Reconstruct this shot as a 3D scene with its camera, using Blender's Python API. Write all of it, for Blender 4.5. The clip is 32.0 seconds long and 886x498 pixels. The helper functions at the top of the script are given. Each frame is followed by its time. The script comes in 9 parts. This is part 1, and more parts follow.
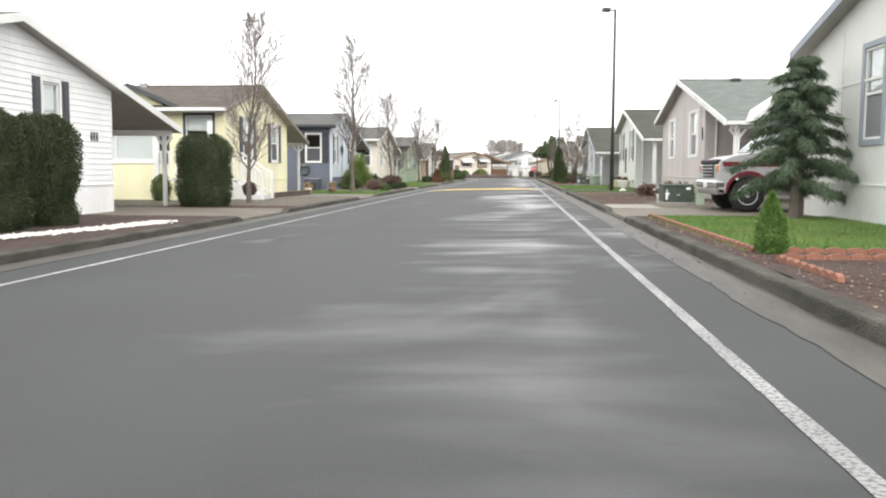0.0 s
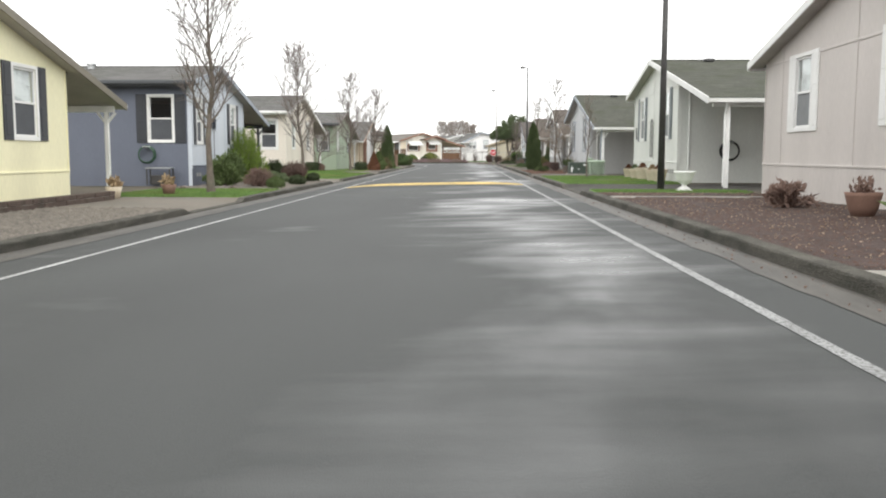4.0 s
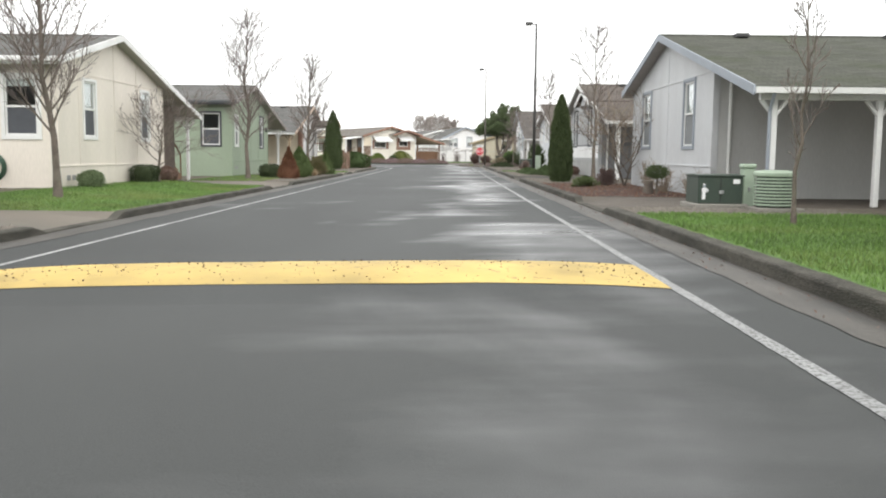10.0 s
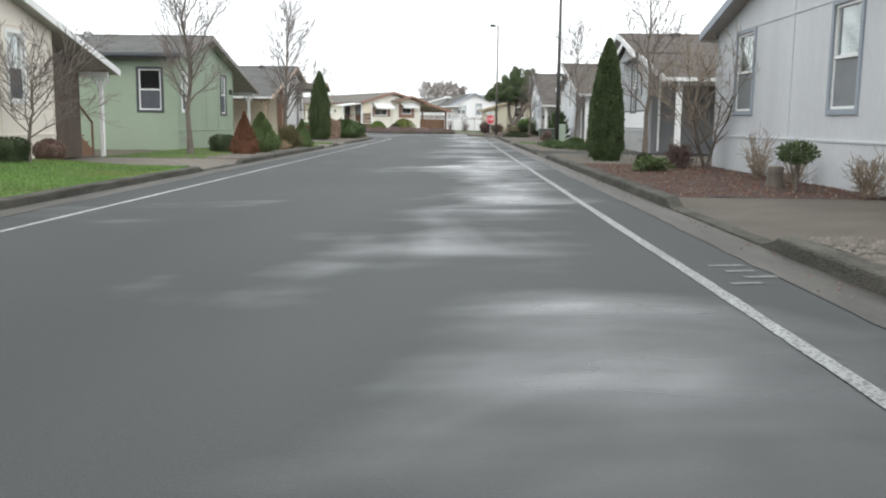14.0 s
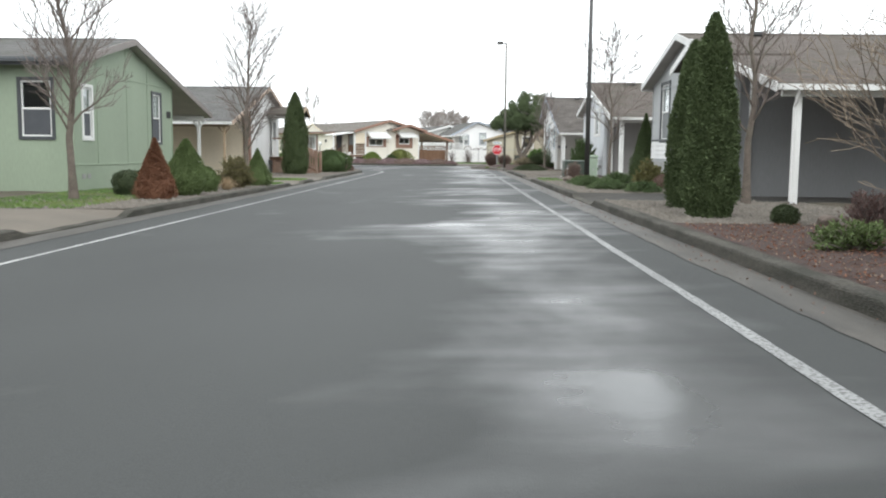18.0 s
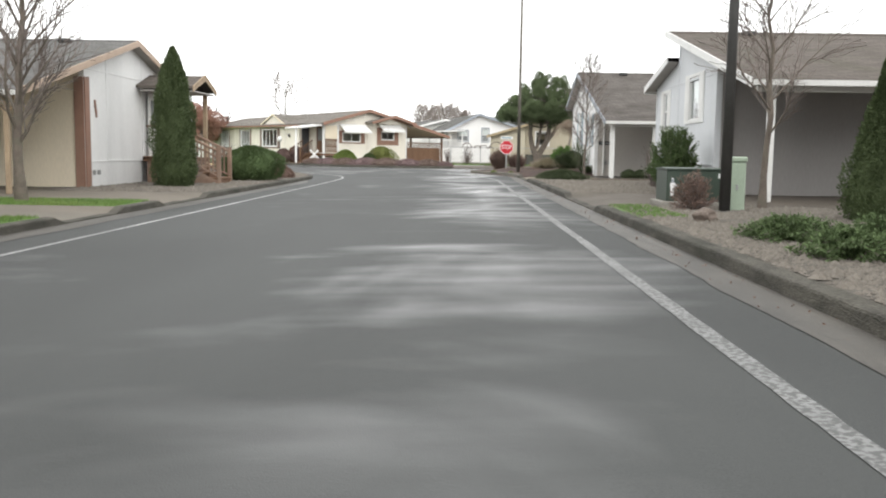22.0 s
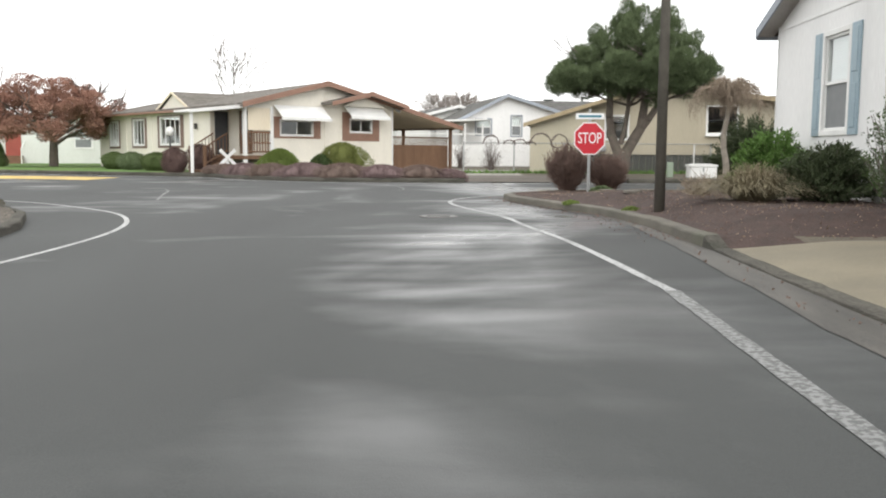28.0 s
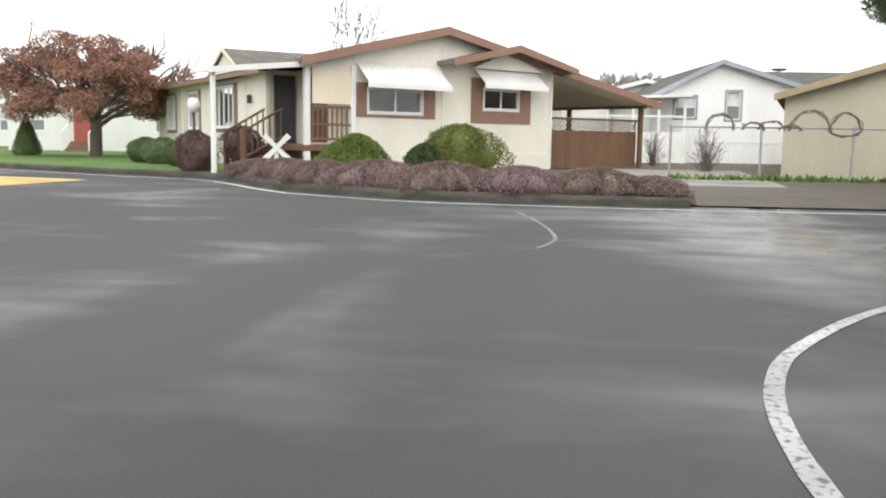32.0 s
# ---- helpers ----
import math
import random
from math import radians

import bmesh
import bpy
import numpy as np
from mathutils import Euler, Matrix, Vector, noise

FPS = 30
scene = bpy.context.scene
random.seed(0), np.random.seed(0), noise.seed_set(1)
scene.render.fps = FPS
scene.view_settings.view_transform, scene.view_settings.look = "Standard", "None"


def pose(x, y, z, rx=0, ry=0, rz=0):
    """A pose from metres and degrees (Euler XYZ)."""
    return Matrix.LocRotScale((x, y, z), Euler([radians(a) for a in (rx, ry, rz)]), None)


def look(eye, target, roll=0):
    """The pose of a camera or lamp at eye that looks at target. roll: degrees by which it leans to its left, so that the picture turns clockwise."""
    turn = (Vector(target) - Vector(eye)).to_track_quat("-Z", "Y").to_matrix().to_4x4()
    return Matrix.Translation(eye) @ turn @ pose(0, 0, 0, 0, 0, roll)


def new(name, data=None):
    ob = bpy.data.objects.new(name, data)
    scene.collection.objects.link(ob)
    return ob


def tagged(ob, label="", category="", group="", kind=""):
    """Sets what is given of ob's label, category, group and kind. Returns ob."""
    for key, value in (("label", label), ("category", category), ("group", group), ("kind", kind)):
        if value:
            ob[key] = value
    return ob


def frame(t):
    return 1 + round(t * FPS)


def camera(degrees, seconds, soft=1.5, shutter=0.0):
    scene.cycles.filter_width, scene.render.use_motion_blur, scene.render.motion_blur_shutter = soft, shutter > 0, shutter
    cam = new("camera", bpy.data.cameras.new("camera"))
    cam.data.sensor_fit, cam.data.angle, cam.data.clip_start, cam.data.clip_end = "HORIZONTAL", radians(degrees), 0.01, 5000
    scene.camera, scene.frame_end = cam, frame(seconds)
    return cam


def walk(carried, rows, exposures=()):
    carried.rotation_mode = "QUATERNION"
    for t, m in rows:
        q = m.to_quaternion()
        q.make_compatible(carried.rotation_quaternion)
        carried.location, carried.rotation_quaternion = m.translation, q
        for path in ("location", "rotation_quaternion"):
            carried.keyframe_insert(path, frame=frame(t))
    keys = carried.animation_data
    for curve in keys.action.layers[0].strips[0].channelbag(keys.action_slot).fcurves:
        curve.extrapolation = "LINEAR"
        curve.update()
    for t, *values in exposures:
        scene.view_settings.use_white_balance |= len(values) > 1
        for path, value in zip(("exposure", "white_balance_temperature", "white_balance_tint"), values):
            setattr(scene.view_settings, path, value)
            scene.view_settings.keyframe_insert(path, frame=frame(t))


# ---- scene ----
cam = camera(53.0, 32.0, soft=2.0)
PATH = [
    (0, (1.663, 0.000, 1.000), (1.2430, 4.9630, 0.5616), 0.30),
    (0.5, (1.497, 2.072, 1.000), (0.9941, 7.0232, 0.5187), 0.21),
    (1, (1.334, 4.225, 1.000), (0.8374, 9.1816, 0.5655), 0.23),
    (1.5, (1.181, 6.392, 1.000), (0.7330, 11.3531, 0.5703), 0.23),
    (2, (1.065, 8.528, 1.000), (0.6767, 13.4944, 0.5690), 0.18),
    (2.5, (0.998, 10.613, 1.000), (0.6882, 15.5788, 0.5081), 0.02),
    (3, (0.953, 12.711, 1.000), (0.7202, 17.6801, 0.4913), 0.35),
    (3.5, (0.936, 14.745, 1.000), (0.7547, 19.7130, 0.4680), 0.23),
    (5.5, (0.950, 22.317, 1.000), (0.9043, 27.2931, 0.5118), 0.61),
    (6, (0.957, 24.293, 1.000), (0.9218, 29.2674, 0.4908), 0.83),
    (6.5, (0.975, 26.251, 1.000), (0.9412, 31.2241, 0.4847), 0.61),
    (7, (0.994, 28.200, 1.000), (0.9539, 33.1704, 0.4610), 0.54),
    (7.5, (1.013, 30.129, 1.000), (0.9715, 35.0940, 0.4142), 0.18),
    (8, (1.022, 32.048, 1.000), (0.9848, 37.0168, 0.4444), 0.16),
    (8.5, (1.031, 33.947, 1.000), (0.9992, 38.9182, 0.4605), 0.18),
    (9, (1.054, 35.817, 1.000), (1.0167, 40.7878, 0.4592), 0.42),
    (9.5, (1.081, 37.628, 1.000), (1.0442, 42.5958, 0.4376), 0.46),
    (10, (1.098, 39.303, 1.000), (1.0660, 44.2749, 0.4712), 0.61),
    (10.5, (1.115, 40.765, 1.000), (1.0807, 45.7350, 0.4575), 0.73),
    (11, (1.117, 42.033, 1.000), (1.0825, 47.0012, 0.4346), 0.65),
    (11.5, (1.124, 43.134, 1.000), (1.0884, 48.1036, 0.4535), 0.69),
    (12, (1.134, 44.099, 1.000), (1.0997, 49.0680, 0.4451), 0.51),
    (12.5, (1.196, 44.987, 1.000), (1.1525, 49.9585, 0.4730), 0.70),
    (13, (1.267, 45.789, 1.000), (1.2069, 50.7646, 0.5121), -0.55),
    (13.5, (1.252, 46.480, 1.000), (1.1650, 51.4647, 0.6204), 0.87),
    (14, (1.235, 47.180, 1.000), (1.1580, 52.1297, 0.2966), 0.70),
    (14.5, (1.235, 47.930, 1.000), (1.1420, 52.8830, 0.3273), 1.08),
    (16.5, (1.256, 51.250, 1.000), (1.1512, 56.2174, 0.4387), 0.30),
    (17, (1.233, 52.402, 1.000), (1.1304, 57.3659, 0.4117), 0.49),
    (17.5, (1.212, 53.755, 1.000), (1.1020, 58.7259, 0.4680), 0.67),
    (18, (1.192, 55.333, 1.000), (1.1001, 60.3040, 0.4659), 0.61),
    (18.5, (1.165, 57.089, 1.000), (1.0810, 62.0577, 0.4431), 0.52),
    (19, (1.153, 59.025, 1.000), (1.0717, 63.9918, 0.4283), 0.37),
    (19.5, (1.199, 61.019, 1.000), (1.1213, 65.9869, 0.4394), 0.46),
    (20, (1.252, 63.065, 1.000), (1.1722, 68.0262, 0.3812), 0.47),
    (20.5, (1.310, 65.175, 1.000), (1.2365, 70.1405, 0.4156), 0.71),
    (21, (1.344, 67.313, 1.000), (1.2731, 72.2822, 0.4549), 0.76),
    (21.5, (1.378, 69.457, 1.000), (1.3000, 74.4270, 0.4618), 0.85),
    (22, (1.411, 71.619, 1.000), (1.3191, 76.5889, 0.4589), 0.85),
    (22.5, (1.354, 73.788, 1.000), (1.2592, 78.7586, 0.4650), 0.93),
    (23, (1.343, 75.941, 1.000), (1.2342, 80.9100, 0.4533), 0.64),
    (23.5, (1.318, 78.106, 1.000), (1.2282, 83.0737, 0.4400), 0.82),
    (24, (1.314, 80.275, 1.000), (1.2465, 85.2449, 0.4573), 1.00),
    (24.5, (1.309, 82.445, 1.000), (1.2533, 87.4148, 0.4509), 1.09),
    (25, (1.293, 84.605, 1.000), (1.2456, 89.5703, 0.4131), 1.09),
    (25.5, (1.265, 86.765, 1.000), (1.2073, 91.7345, 0.4486), 0.81),
    (27.5, (1.403, 95.226, 1.000), (1.2497, 100.1923, 0.4379), 0.32),
    (28, (1.381, 97.328, 1.000), (1.1776, 102.2940, 0.4558), 0.34),
    (28.5, (1.332, 99.466, 1.000), (1.0394, 104.4262, 0.4429), -0.06),
    (29, (1.220, 101.562, 1.000), (0.8251, 106.5134, 0.4286), 0.24),
    (29.5, (1.106, 103.675, 1.000), (0.6369, 108.6129, 0.3683), 0.22),
    (30, (0.928, 105.639, 1.000), (0.3748, 110.5693, 0.3769), 0.26),
    (30.5, (0.819, 107.488, 1.000), (0.1415, 112.4084, 0.4238), 0.38),
    (31, (0.663, 109.139, 1.000), (-0.1274, 114.0398, 0.3992), 0.52),
    (31.5, (0.503, 110.638, 1.000), (-0.4614, 115.5081, 0.4052), 0.79),
    (32, (0.290, 111.999, 1.000), (-0.8338, 116.8321, 0.3843), 0.87),
]
EXPOSURES = [(0, 0.26, 6500, 10), (1, 0.14, 6500, 10), (3, 0.07, 6500, 10), (6, 0.02, 6500, 10), (8, 0.1, 6500, 10), (9.5, 0.1, 6480, 10), (11, -0.03, 6400, 9), (12.5, -0.06, 6250, 8), (14.5, -0.1, 6200, 8),
             (16.5, 0.02, 6200, 8), (20, 0.04, 6250, 8), (22, 0.06, 6480, 10), (25.5, 0.03, 6500, 10), (28, -0.03, 6500, 10), (32, 0.0, 6480, 10)]
walk(cam, [(t, look(eye, target, roll)) for t, eye, target, roll in PATH], EXPOSURES)

# ---- sky and light: a bright, even overcast ----
world = bpy.data.worlds.new("overcast_sky")
scene.world = world
world.use_nodes = True
wn, wl = world.node_tree.nodes, world.node_tree.links
wn.clear()
sky = wn.new("ShaderNodeTexSky")
sky.sky_type = "NISHITA"
sky.sun_disc = False
sky.sun_elevation = radians(44)
sky.sun_rotation = radians(170)
sky.air_density, sky.dust_density, sky.ozone_density = 1.0, 1.0, 1.0
hsv = wn.new("ShaderNodeHueSaturation")
hsv.inputs["Saturation"].default_value = 0.1
hsv.inputs["Value"].default_value = 0.12
cloud = wn.new("ShaderNodeMix")
cloud.data_type = "RGBA"
cloud.inputs["Factor"].default_value = 0.82
cloud.inputs["B"].default_value = (0.995, 1.0, 0.99, 1)
bg = wn.new("ShaderNodeBackground")
bg.inputs["Strength"].default_value = 1.86
wo = wn.new("ShaderNodeOutputWorld")
wl.new(sky.outputs[0], hsv.inputs["Color"])
wl.new(hsv.outputs[0], cloud.inputs["A"])
wl.new(cloud.outputs["Result"], bg.inputs["Color"])
wl.new(bg.outputs[0], wo.inputs[0])
sun = new("sun", bpy.data.lights.new("sun", "SUN"))
sun.data.energy, sun.data.angle, sun.data.color = 1.5, radians(60), (1.0, 0.975, 0.94)
sun.matrix_world = look((8, -26, 44), (0, 20, 0))

# ---- materials ----
MATS = {}


def mat(name, color, rough=0.7, vary=0.12, scale=3.0, fine=40.0, bump=0.15, metal=0.0, island=0.0, spec=0.5, dirt=None, dirt_amount=0.4, stretch=(1, 1, 1)):
    """A surface with blotches, grain and bump at real size; dirt: a second colour in patches."""
    if name in MATS:
        return MATS[name]
    m = bpy.data.materials.new(name)
    m.use_nodes = True
    n, l = m.node_tree.nodes, m.node_tree.links
    b = n["Principled BSDF"]
    geo = n.new("ShaderNodeNewGeometry")
    mp = n.new("ShaderNodeMapping")
    mp.inputs["Scale"].default_value = stretch
    l.new(geo.outputs["Position"], mp.inputs[0])
    big = n.new("ShaderNodeTexNoise")
    big.inputs["Scale"].default_value, big.inputs["Detail"].default_value = scale, 5
    small = n.new("ShaderNodeTexNoise")
    small.inputs["Scale"].default_value, small.inputs["Detail"].default_value = fine, 3
    l.new(mp.outputs[0], big.inputs["Vector"])
    l.new(mp.outputs[0], small.inputs["Vector"])
    add = n.new("ShaderNodeMath")
    add.operation = "ADD"
    l.new(big.outputs["Fac"], add.inputs[0])
    l.new(small.outputs["Fac"], add.inputs[1])
    last = add.outputs[0]
    if island:
        obi = n.new("ShaderNodeObjectInfo")
        both = n.new("ShaderNodeMath")
        both.operation = "MULTIPLY_ADD"
        l.new(geo.outputs["Random Per Island"], both.inputs[0])
        both.inputs[1].default_value = island
        l.new(last, both.inputs[2])
        last = both.outputs[0]
    ramp = n.new("ShaderNodeMapRange")
    ramp.inputs["From Min"].default_value, ramp.inputs["From Max"].default_value = 0.5, 1.5 + island
    ramp.inputs["To Min"].default_value, ramp.inputs["To Max"].default_value = 1 - vary * 2, 1 + vary * 2
    l.new(last, ramp.inputs["Value"])
    mul = n.new("ShaderNodeVectorMath")
    mul.operation = "SCALE"
    mul.inputs[0].default_value = color[:3]
    l.new(ramp.outputs[0], mul.inputs["Scale"])
    colour = mul.outputs[0]
    if dirt:
        dn = n.new("ShaderNodeTexNoise")
        dn.inputs["Scale"].default_value, dn.inputs["Detail"].default_value = scale * 0.6, 8
        l.new(mp.outputs[0], dn.inputs["Vector"])
        dr = n.new("ShaderNodeMapRange")
        dr.inputs["From Min"].default_value, dr.inputs["From Max"].default_value = 0.5, 0.72
        dr.inputs["To Max"].default_value = dirt_amount
        l.new(dn.outputs["Fac"], dr.inputs["Value"])
        mx = n.new("ShaderNodeMix")
        mx.data_type = "RGBA"
        mx.inputs["B"].default_value = (*dirt, 1)
        l.new(dr.outputs[0], mx.inputs["Factor"])
        l.new(colour, mx.inputs["A"])
        colour = mx.outputs["Result"]
    l.new(colour, b.inputs["Base Color"])
    b.inputs["Roughness"].default_value = rough
    b.inputs["Metallic"].default_value = metal
    b.inputs["Specular IOR Level"].default_value = spec
    if bump:
        bp = n.new("ShaderNodeBump")
        bp.inputs["Strength"].default_value, bp.inputs["Distance"].default_value = bump, 0.02
        l.new(small.outputs["Fac"], bp.inputs["Height"])
        l.new(bp.outputs[0], b.inputs["Normal"])
    MATS[name] = m
    return m


def glass(name="window_glass", tint=(0.9, 0.95, 0.95)):
    if name in MATS:
        return MATS[name]
    m = bpy.data.materials.new(name)
    m.use_nodes = True
    b = m.node_tree.nodes["Principled BSDF"]
    b.inputs["Base Color"].default_value = (*tint, 1)
    b.inputs["Roughness"].default_value = 0.02
    b.inputs["Transmission Weight"].default_value = 1.0
    b.inputs["IOR"].default_value = 1.45
    MATS[name] = m
    return m


def asphalt_material():
    """Worn grey asphalt, damp in drifting patches where it turns glossy."""
    m = bpy.data.materials.new("damp_asphalt")
    m.use_nodes = True
    n, l = m.node_tree.nodes, m.node_tree.links
    b = n["Principled BSDF"]
    geo = n.new("ShaderNodeNewGeometry")

    def noise_node(scale, detail, stretch=(1, 1, 1), distortion=0.0):
        mp = n.new("ShaderNodeMapping")
        mp.inputs["Scale"].default_value = stretch
        l.new(geo.outputs["Position"], mp.inputs[0])
        t = n.new("ShaderNodeTexNoise")
        t.inputs["Scale"].default_value, t.inputs["Detail"].default_value = scale, detail
        t.inputs["Distortion"].default_value = distortion
        l.new(mp.outputs[0], t.inputs["Vector"])
        return t.outputs["Fac"]

    def rng(v, a, z, lo, hi):
        r = n.new("ShaderNodeMapRange")
        for key, val in zip(("From Min", "From Max", "To Min", "To Max"), (a, z, lo, hi)):
            r.inputs[key].default_value = val
        l.new(v, r.inputs["Value"])
        return r.outputs[0]

    def math_node(op, a, c):
        t = n.new("ShaderNodeMath")
        t.operation = op
        l.new(a, t.inputs[0])
        if isinstance(c, float):
            t.inputs[1].default_value = c
        else:
            l.new(c, t.inputs[1])
        return t.outputs[0]

    grain = noise_node(160, 2)
    blotch = noise_node(0.35, 6, (1.0, 0.45, 1), 0.6)
    wet_a = noise_node(0.42, 4, (0.75, 0.55, 1), 0.8)
    wet_b = noise_node(1.3, 3, (0.5, 1.0, 1), 0.4)
    sep = n.new("ShaderNodeSeparateXYZ")
    l.new(geo.outputs["Position"], sep.inputs[0])
    # water lingers along the right-hand wheel track
    lane = rng(math_node("ABSOLUTE", math_node("SUBTRACT", sep.outputs["X"], 1.9), 0.0), 0.0, 2.4, 0.12, -0.13)
    # and lies about the junction
    lane = math_node("ADD", lane, rng(sep.outputs["Y"], 107.0, 121.0, 0.0, 0.13))
    ripples = noise_node(0.9, 3, (0.3, 1.6, 1), 0.3)
    mixed = math_node("ADD", math_node("ADD", wet_a, math_node("MULTIPLY", wet_b, 0.3)), math_node("MULTIPLY", ripples, 0.3))
    wet = rng(math_node("ADD", mixed, lane), 0.79, 1.1, 0.0, 1.0)
    # tyre tracks stay a little smoother and darker along the lanes
    shade = math_node("MULTIPLY", rng(blotch, 0.25, 0.75, 0.78, 1.18), rng(grain, 0.2, 0.8, 0.7, 1.3))
    shade = math_node("MULTIPLY", shade, rng(wet, 0, 1, 1.0, 0.72))
    col = n.new("ShaderNodeVectorMath")
    col.operation = "SCALE"
    col.inputs[0].default_value = (0.051, 0.0535, 0.0525)
    l.new(shade, col.inputs["Scale"])
    l.new(col.outputs[0], b.inputs["Base Color"])
    l.new(rng(wet, 0, 1, 0.68, 0.16), b.inputs["Roughness"])
    l.new(rng(wet, 0, 1, 0.28, 0.5), b.inputs["Specular IOR Level"])
    bp = n.new("ShaderNodeBump")
    bp.inputs["Distance"].default_value = 0.006
    l.new(rng(wet, 0, 1, 0.5, 0.08), bp.inputs["Strength"])
    l.new(grain, bp.inputs["Height"])
    l.new(bp.outputs[0], b.inputs["Normal"])
    return m


def paint_material(name, color, under=(0.1, 0.1, 0.095), wear=0.5, specks=26.0):
    """Road paint, worn through in specks."""
    m = bpy.data.materials.new(name)
    m.use_nodes = True
    n, l = m.node_tree.nodes, m.node_tree.links
    b = n["Principled BSDF"]
    geo = n.new("ShaderNodeNewGeometry")
    t = n.new("ShaderNodeTexNoise")
    t.inputs["Scale"].default_value, t.inputs["Detail"].default_value = specks, 12
    t.inputs["Roughness"].default_value = 0.5 if specks > 20 else 0.72
    l.new(geo.outputs["Position"], t.inputs["Vector"])
    r = n.new("ShaderNodeMapRange")
    r.inputs["From Min"].default_value, r.inputs["From Max"].default_value = 0.5 + 0.2 * (1 - wear), 0.62 + 0.2 * (1 - wear)
    l.new(t.outputs["Fac"], r.inputs["Value"])
    t2 = n.new("ShaderNodeTexNoise")
    t2.inputs["Scale"].default_value, t2.inputs["Detail"].default_value = 1.1, 4
    l.new(geo.outputs["Position"], t2.inputs["Vector"])
    r2 = n.new("ShaderNodeMapRange")
    r2.inputs["From Min"].default_value, r2.inputs["From Max"].default_value = 0.3, 0.7
    r2.inputs["To Min"].default_value, r2.inputs["To Max"].default_value = 0.6, 1.12
    l.new(t2.outputs["Fac"], r2.inputs["Value"])
    sc = n.new("ShaderNodeVectorMath")
    sc.operation = "SCALE"
    sc.inputs[0].default_value = color
    l.new(r2.outputs[0], sc.inputs["Scale"])
    mx = n.new("ShaderNodeMix")
    mx.data_type = "RGBA"
    mx.inputs["B"].default_value = (*under, 1)
    l.new(r.outputs[0], mx.inputs["Factor"])
    l.new(sc.outputs[0], mx.inputs["A"])
    l.new(mx.outputs["Result"], b.inputs["Base Color"])
    b.inputs["Roughness"].default_value = 0.6
    return m


def shingle_material(name, color, moss=(0.05, 0.06, 0.03), streak=0.35):
    """Asphalt shingles in courses, streaked and mossy."""
    m = bpy.data.materials.new(name)
    m.use_nodes = True
    n, l = m.node_tree.nodes, m.node_tree.links
    b = n["Principled BSDF"]
    tc = n.new("ShaderNodeTexCoord")
    br = n.new("ShaderNodeTexBrick")
    br.inputs["Scale"].default_value = 1.0
    br.inputs["Brick Width"].default_value, br.inputs["Row Height"].default_value = 0.32, 0.14
    br.inputs["Mortar Size"].default_value = 0.008
    br.inputs["Color1"].default_value = (0.8, 0.8, 0.8, 1)
    br.inputs["Color2"].default_value = (1.15, 1.15, 1.15, 1)
    br.inputs["Mortar"].default_value = (0.45, 0.45, 0.45, 1)
    l.new(tc.outputs["Object"], br.inputs["Vector"])
    geo = n.new("ShaderNodeNewGeometry")
    t = n.new("ShaderNodeTexNoise")
    t.inputs["Scale"].default_value, t.inputs["Detail"].default_value = 0.9, 7
    l.new(geo.outputs["Position"], t.inputs["Vector"])
    r = n.new("ShaderNodeMapRange")
    r.inputs["From Min"].default_value, r.inputs["From Max"].default_value, r.inputs["To Max"].default_value = 0.48, 0.75, streak
    l.new(t.outputs["Fac"], r.inputs["Value"])
    mul = n.new("ShaderNodeMix")
    mul.data_type, mul.blend_type = "RGBA", "MULTIPLY"
    mul.inputs["Factor"].default_value = 1
    mul.inputs["A"].default_value = (*color, 1)
    l.new(br.outputs["Color"], mul.inputs["B"])
    mx = n.new("ShaderNodeMix")
    mx.data_type = "RGBA"
    mx.inputs["B"].default_value = (*moss, 1)
    l.new(r.outputs[0], mx.inputs["Factor"])
    l.new(mul.outputs["Result"], mx.inputs["A"])
    l.new(mx.outputs["Result"], b.inputs["Base Color"])
    b.inputs["Roughness"].default_value = 0.95
    b.inputs["Specular IOR Level"].default_value = 0.15
    bp = n.new("ShaderNodeBump")
    bp.inputs["Strength"].default_value, bp.inputs["Distance"].default_value = 0.6, 0.01
    l.new(br.outputs["Fac"], bp.inputs["Height"])
    bp.invert = True
    l.new(bp.outputs[0], b.inputs["Normal"])
    return m


ASPHALT = asphalt_material()
LINE_PAINT = paint_material("worn_white_road_paint", (0.46, 0.465, 0.455), wear=0.8)
HUMP_PAINT = paint_material("worn_yellow_road_paint", (0.6, 0.425, 0.115), under=(0.16, 0.11, 0.05), wear=0.62, specks=7.0)
CONCRETE = mat("weathered_concrete", (0.27, 0.255, 0.225), 0.8, 0.18, 1.2, 60, 0.25, dirt=(0.09, 0.085, 0.065), dirt_amount=0.6)
GUTTER = mat("gutter_concrete", (0.066, 0.06, 0.05), 0.55, 0.42, 2.2, 50, 0.35, dirt=(0.028, 0.026, 0.021), dirt_amount=0.8, stretch=(2.6, 0.5, 1))
KERB = mat("dark_damp_kerb_concrete", (0.074, 0.069, 0.057), 0.85, 0.42, 2.6, 34, 0.9, spec=0.3, dirt=(0.03, 0.031, 0.022), dirt_amount=0.9, stretch=(1, 0.7, 3))
DRIVE = mat("tan_concrete_drive", (0.145, 0.124, 0.098), 0.7, 0.16, 0.8, 60, 0.2, dirt=(0.12, 0.115, 0.095), dirt_amount=0.7)
DRIVE_TAN = mat("pale_tan_concrete_drive", (0.19, 0.165, 0.115), 0.75, 0.18, 0.9, 60, 0.25, dirt=(0.12, 0.105, 0.08), dirt_amount=0.6)
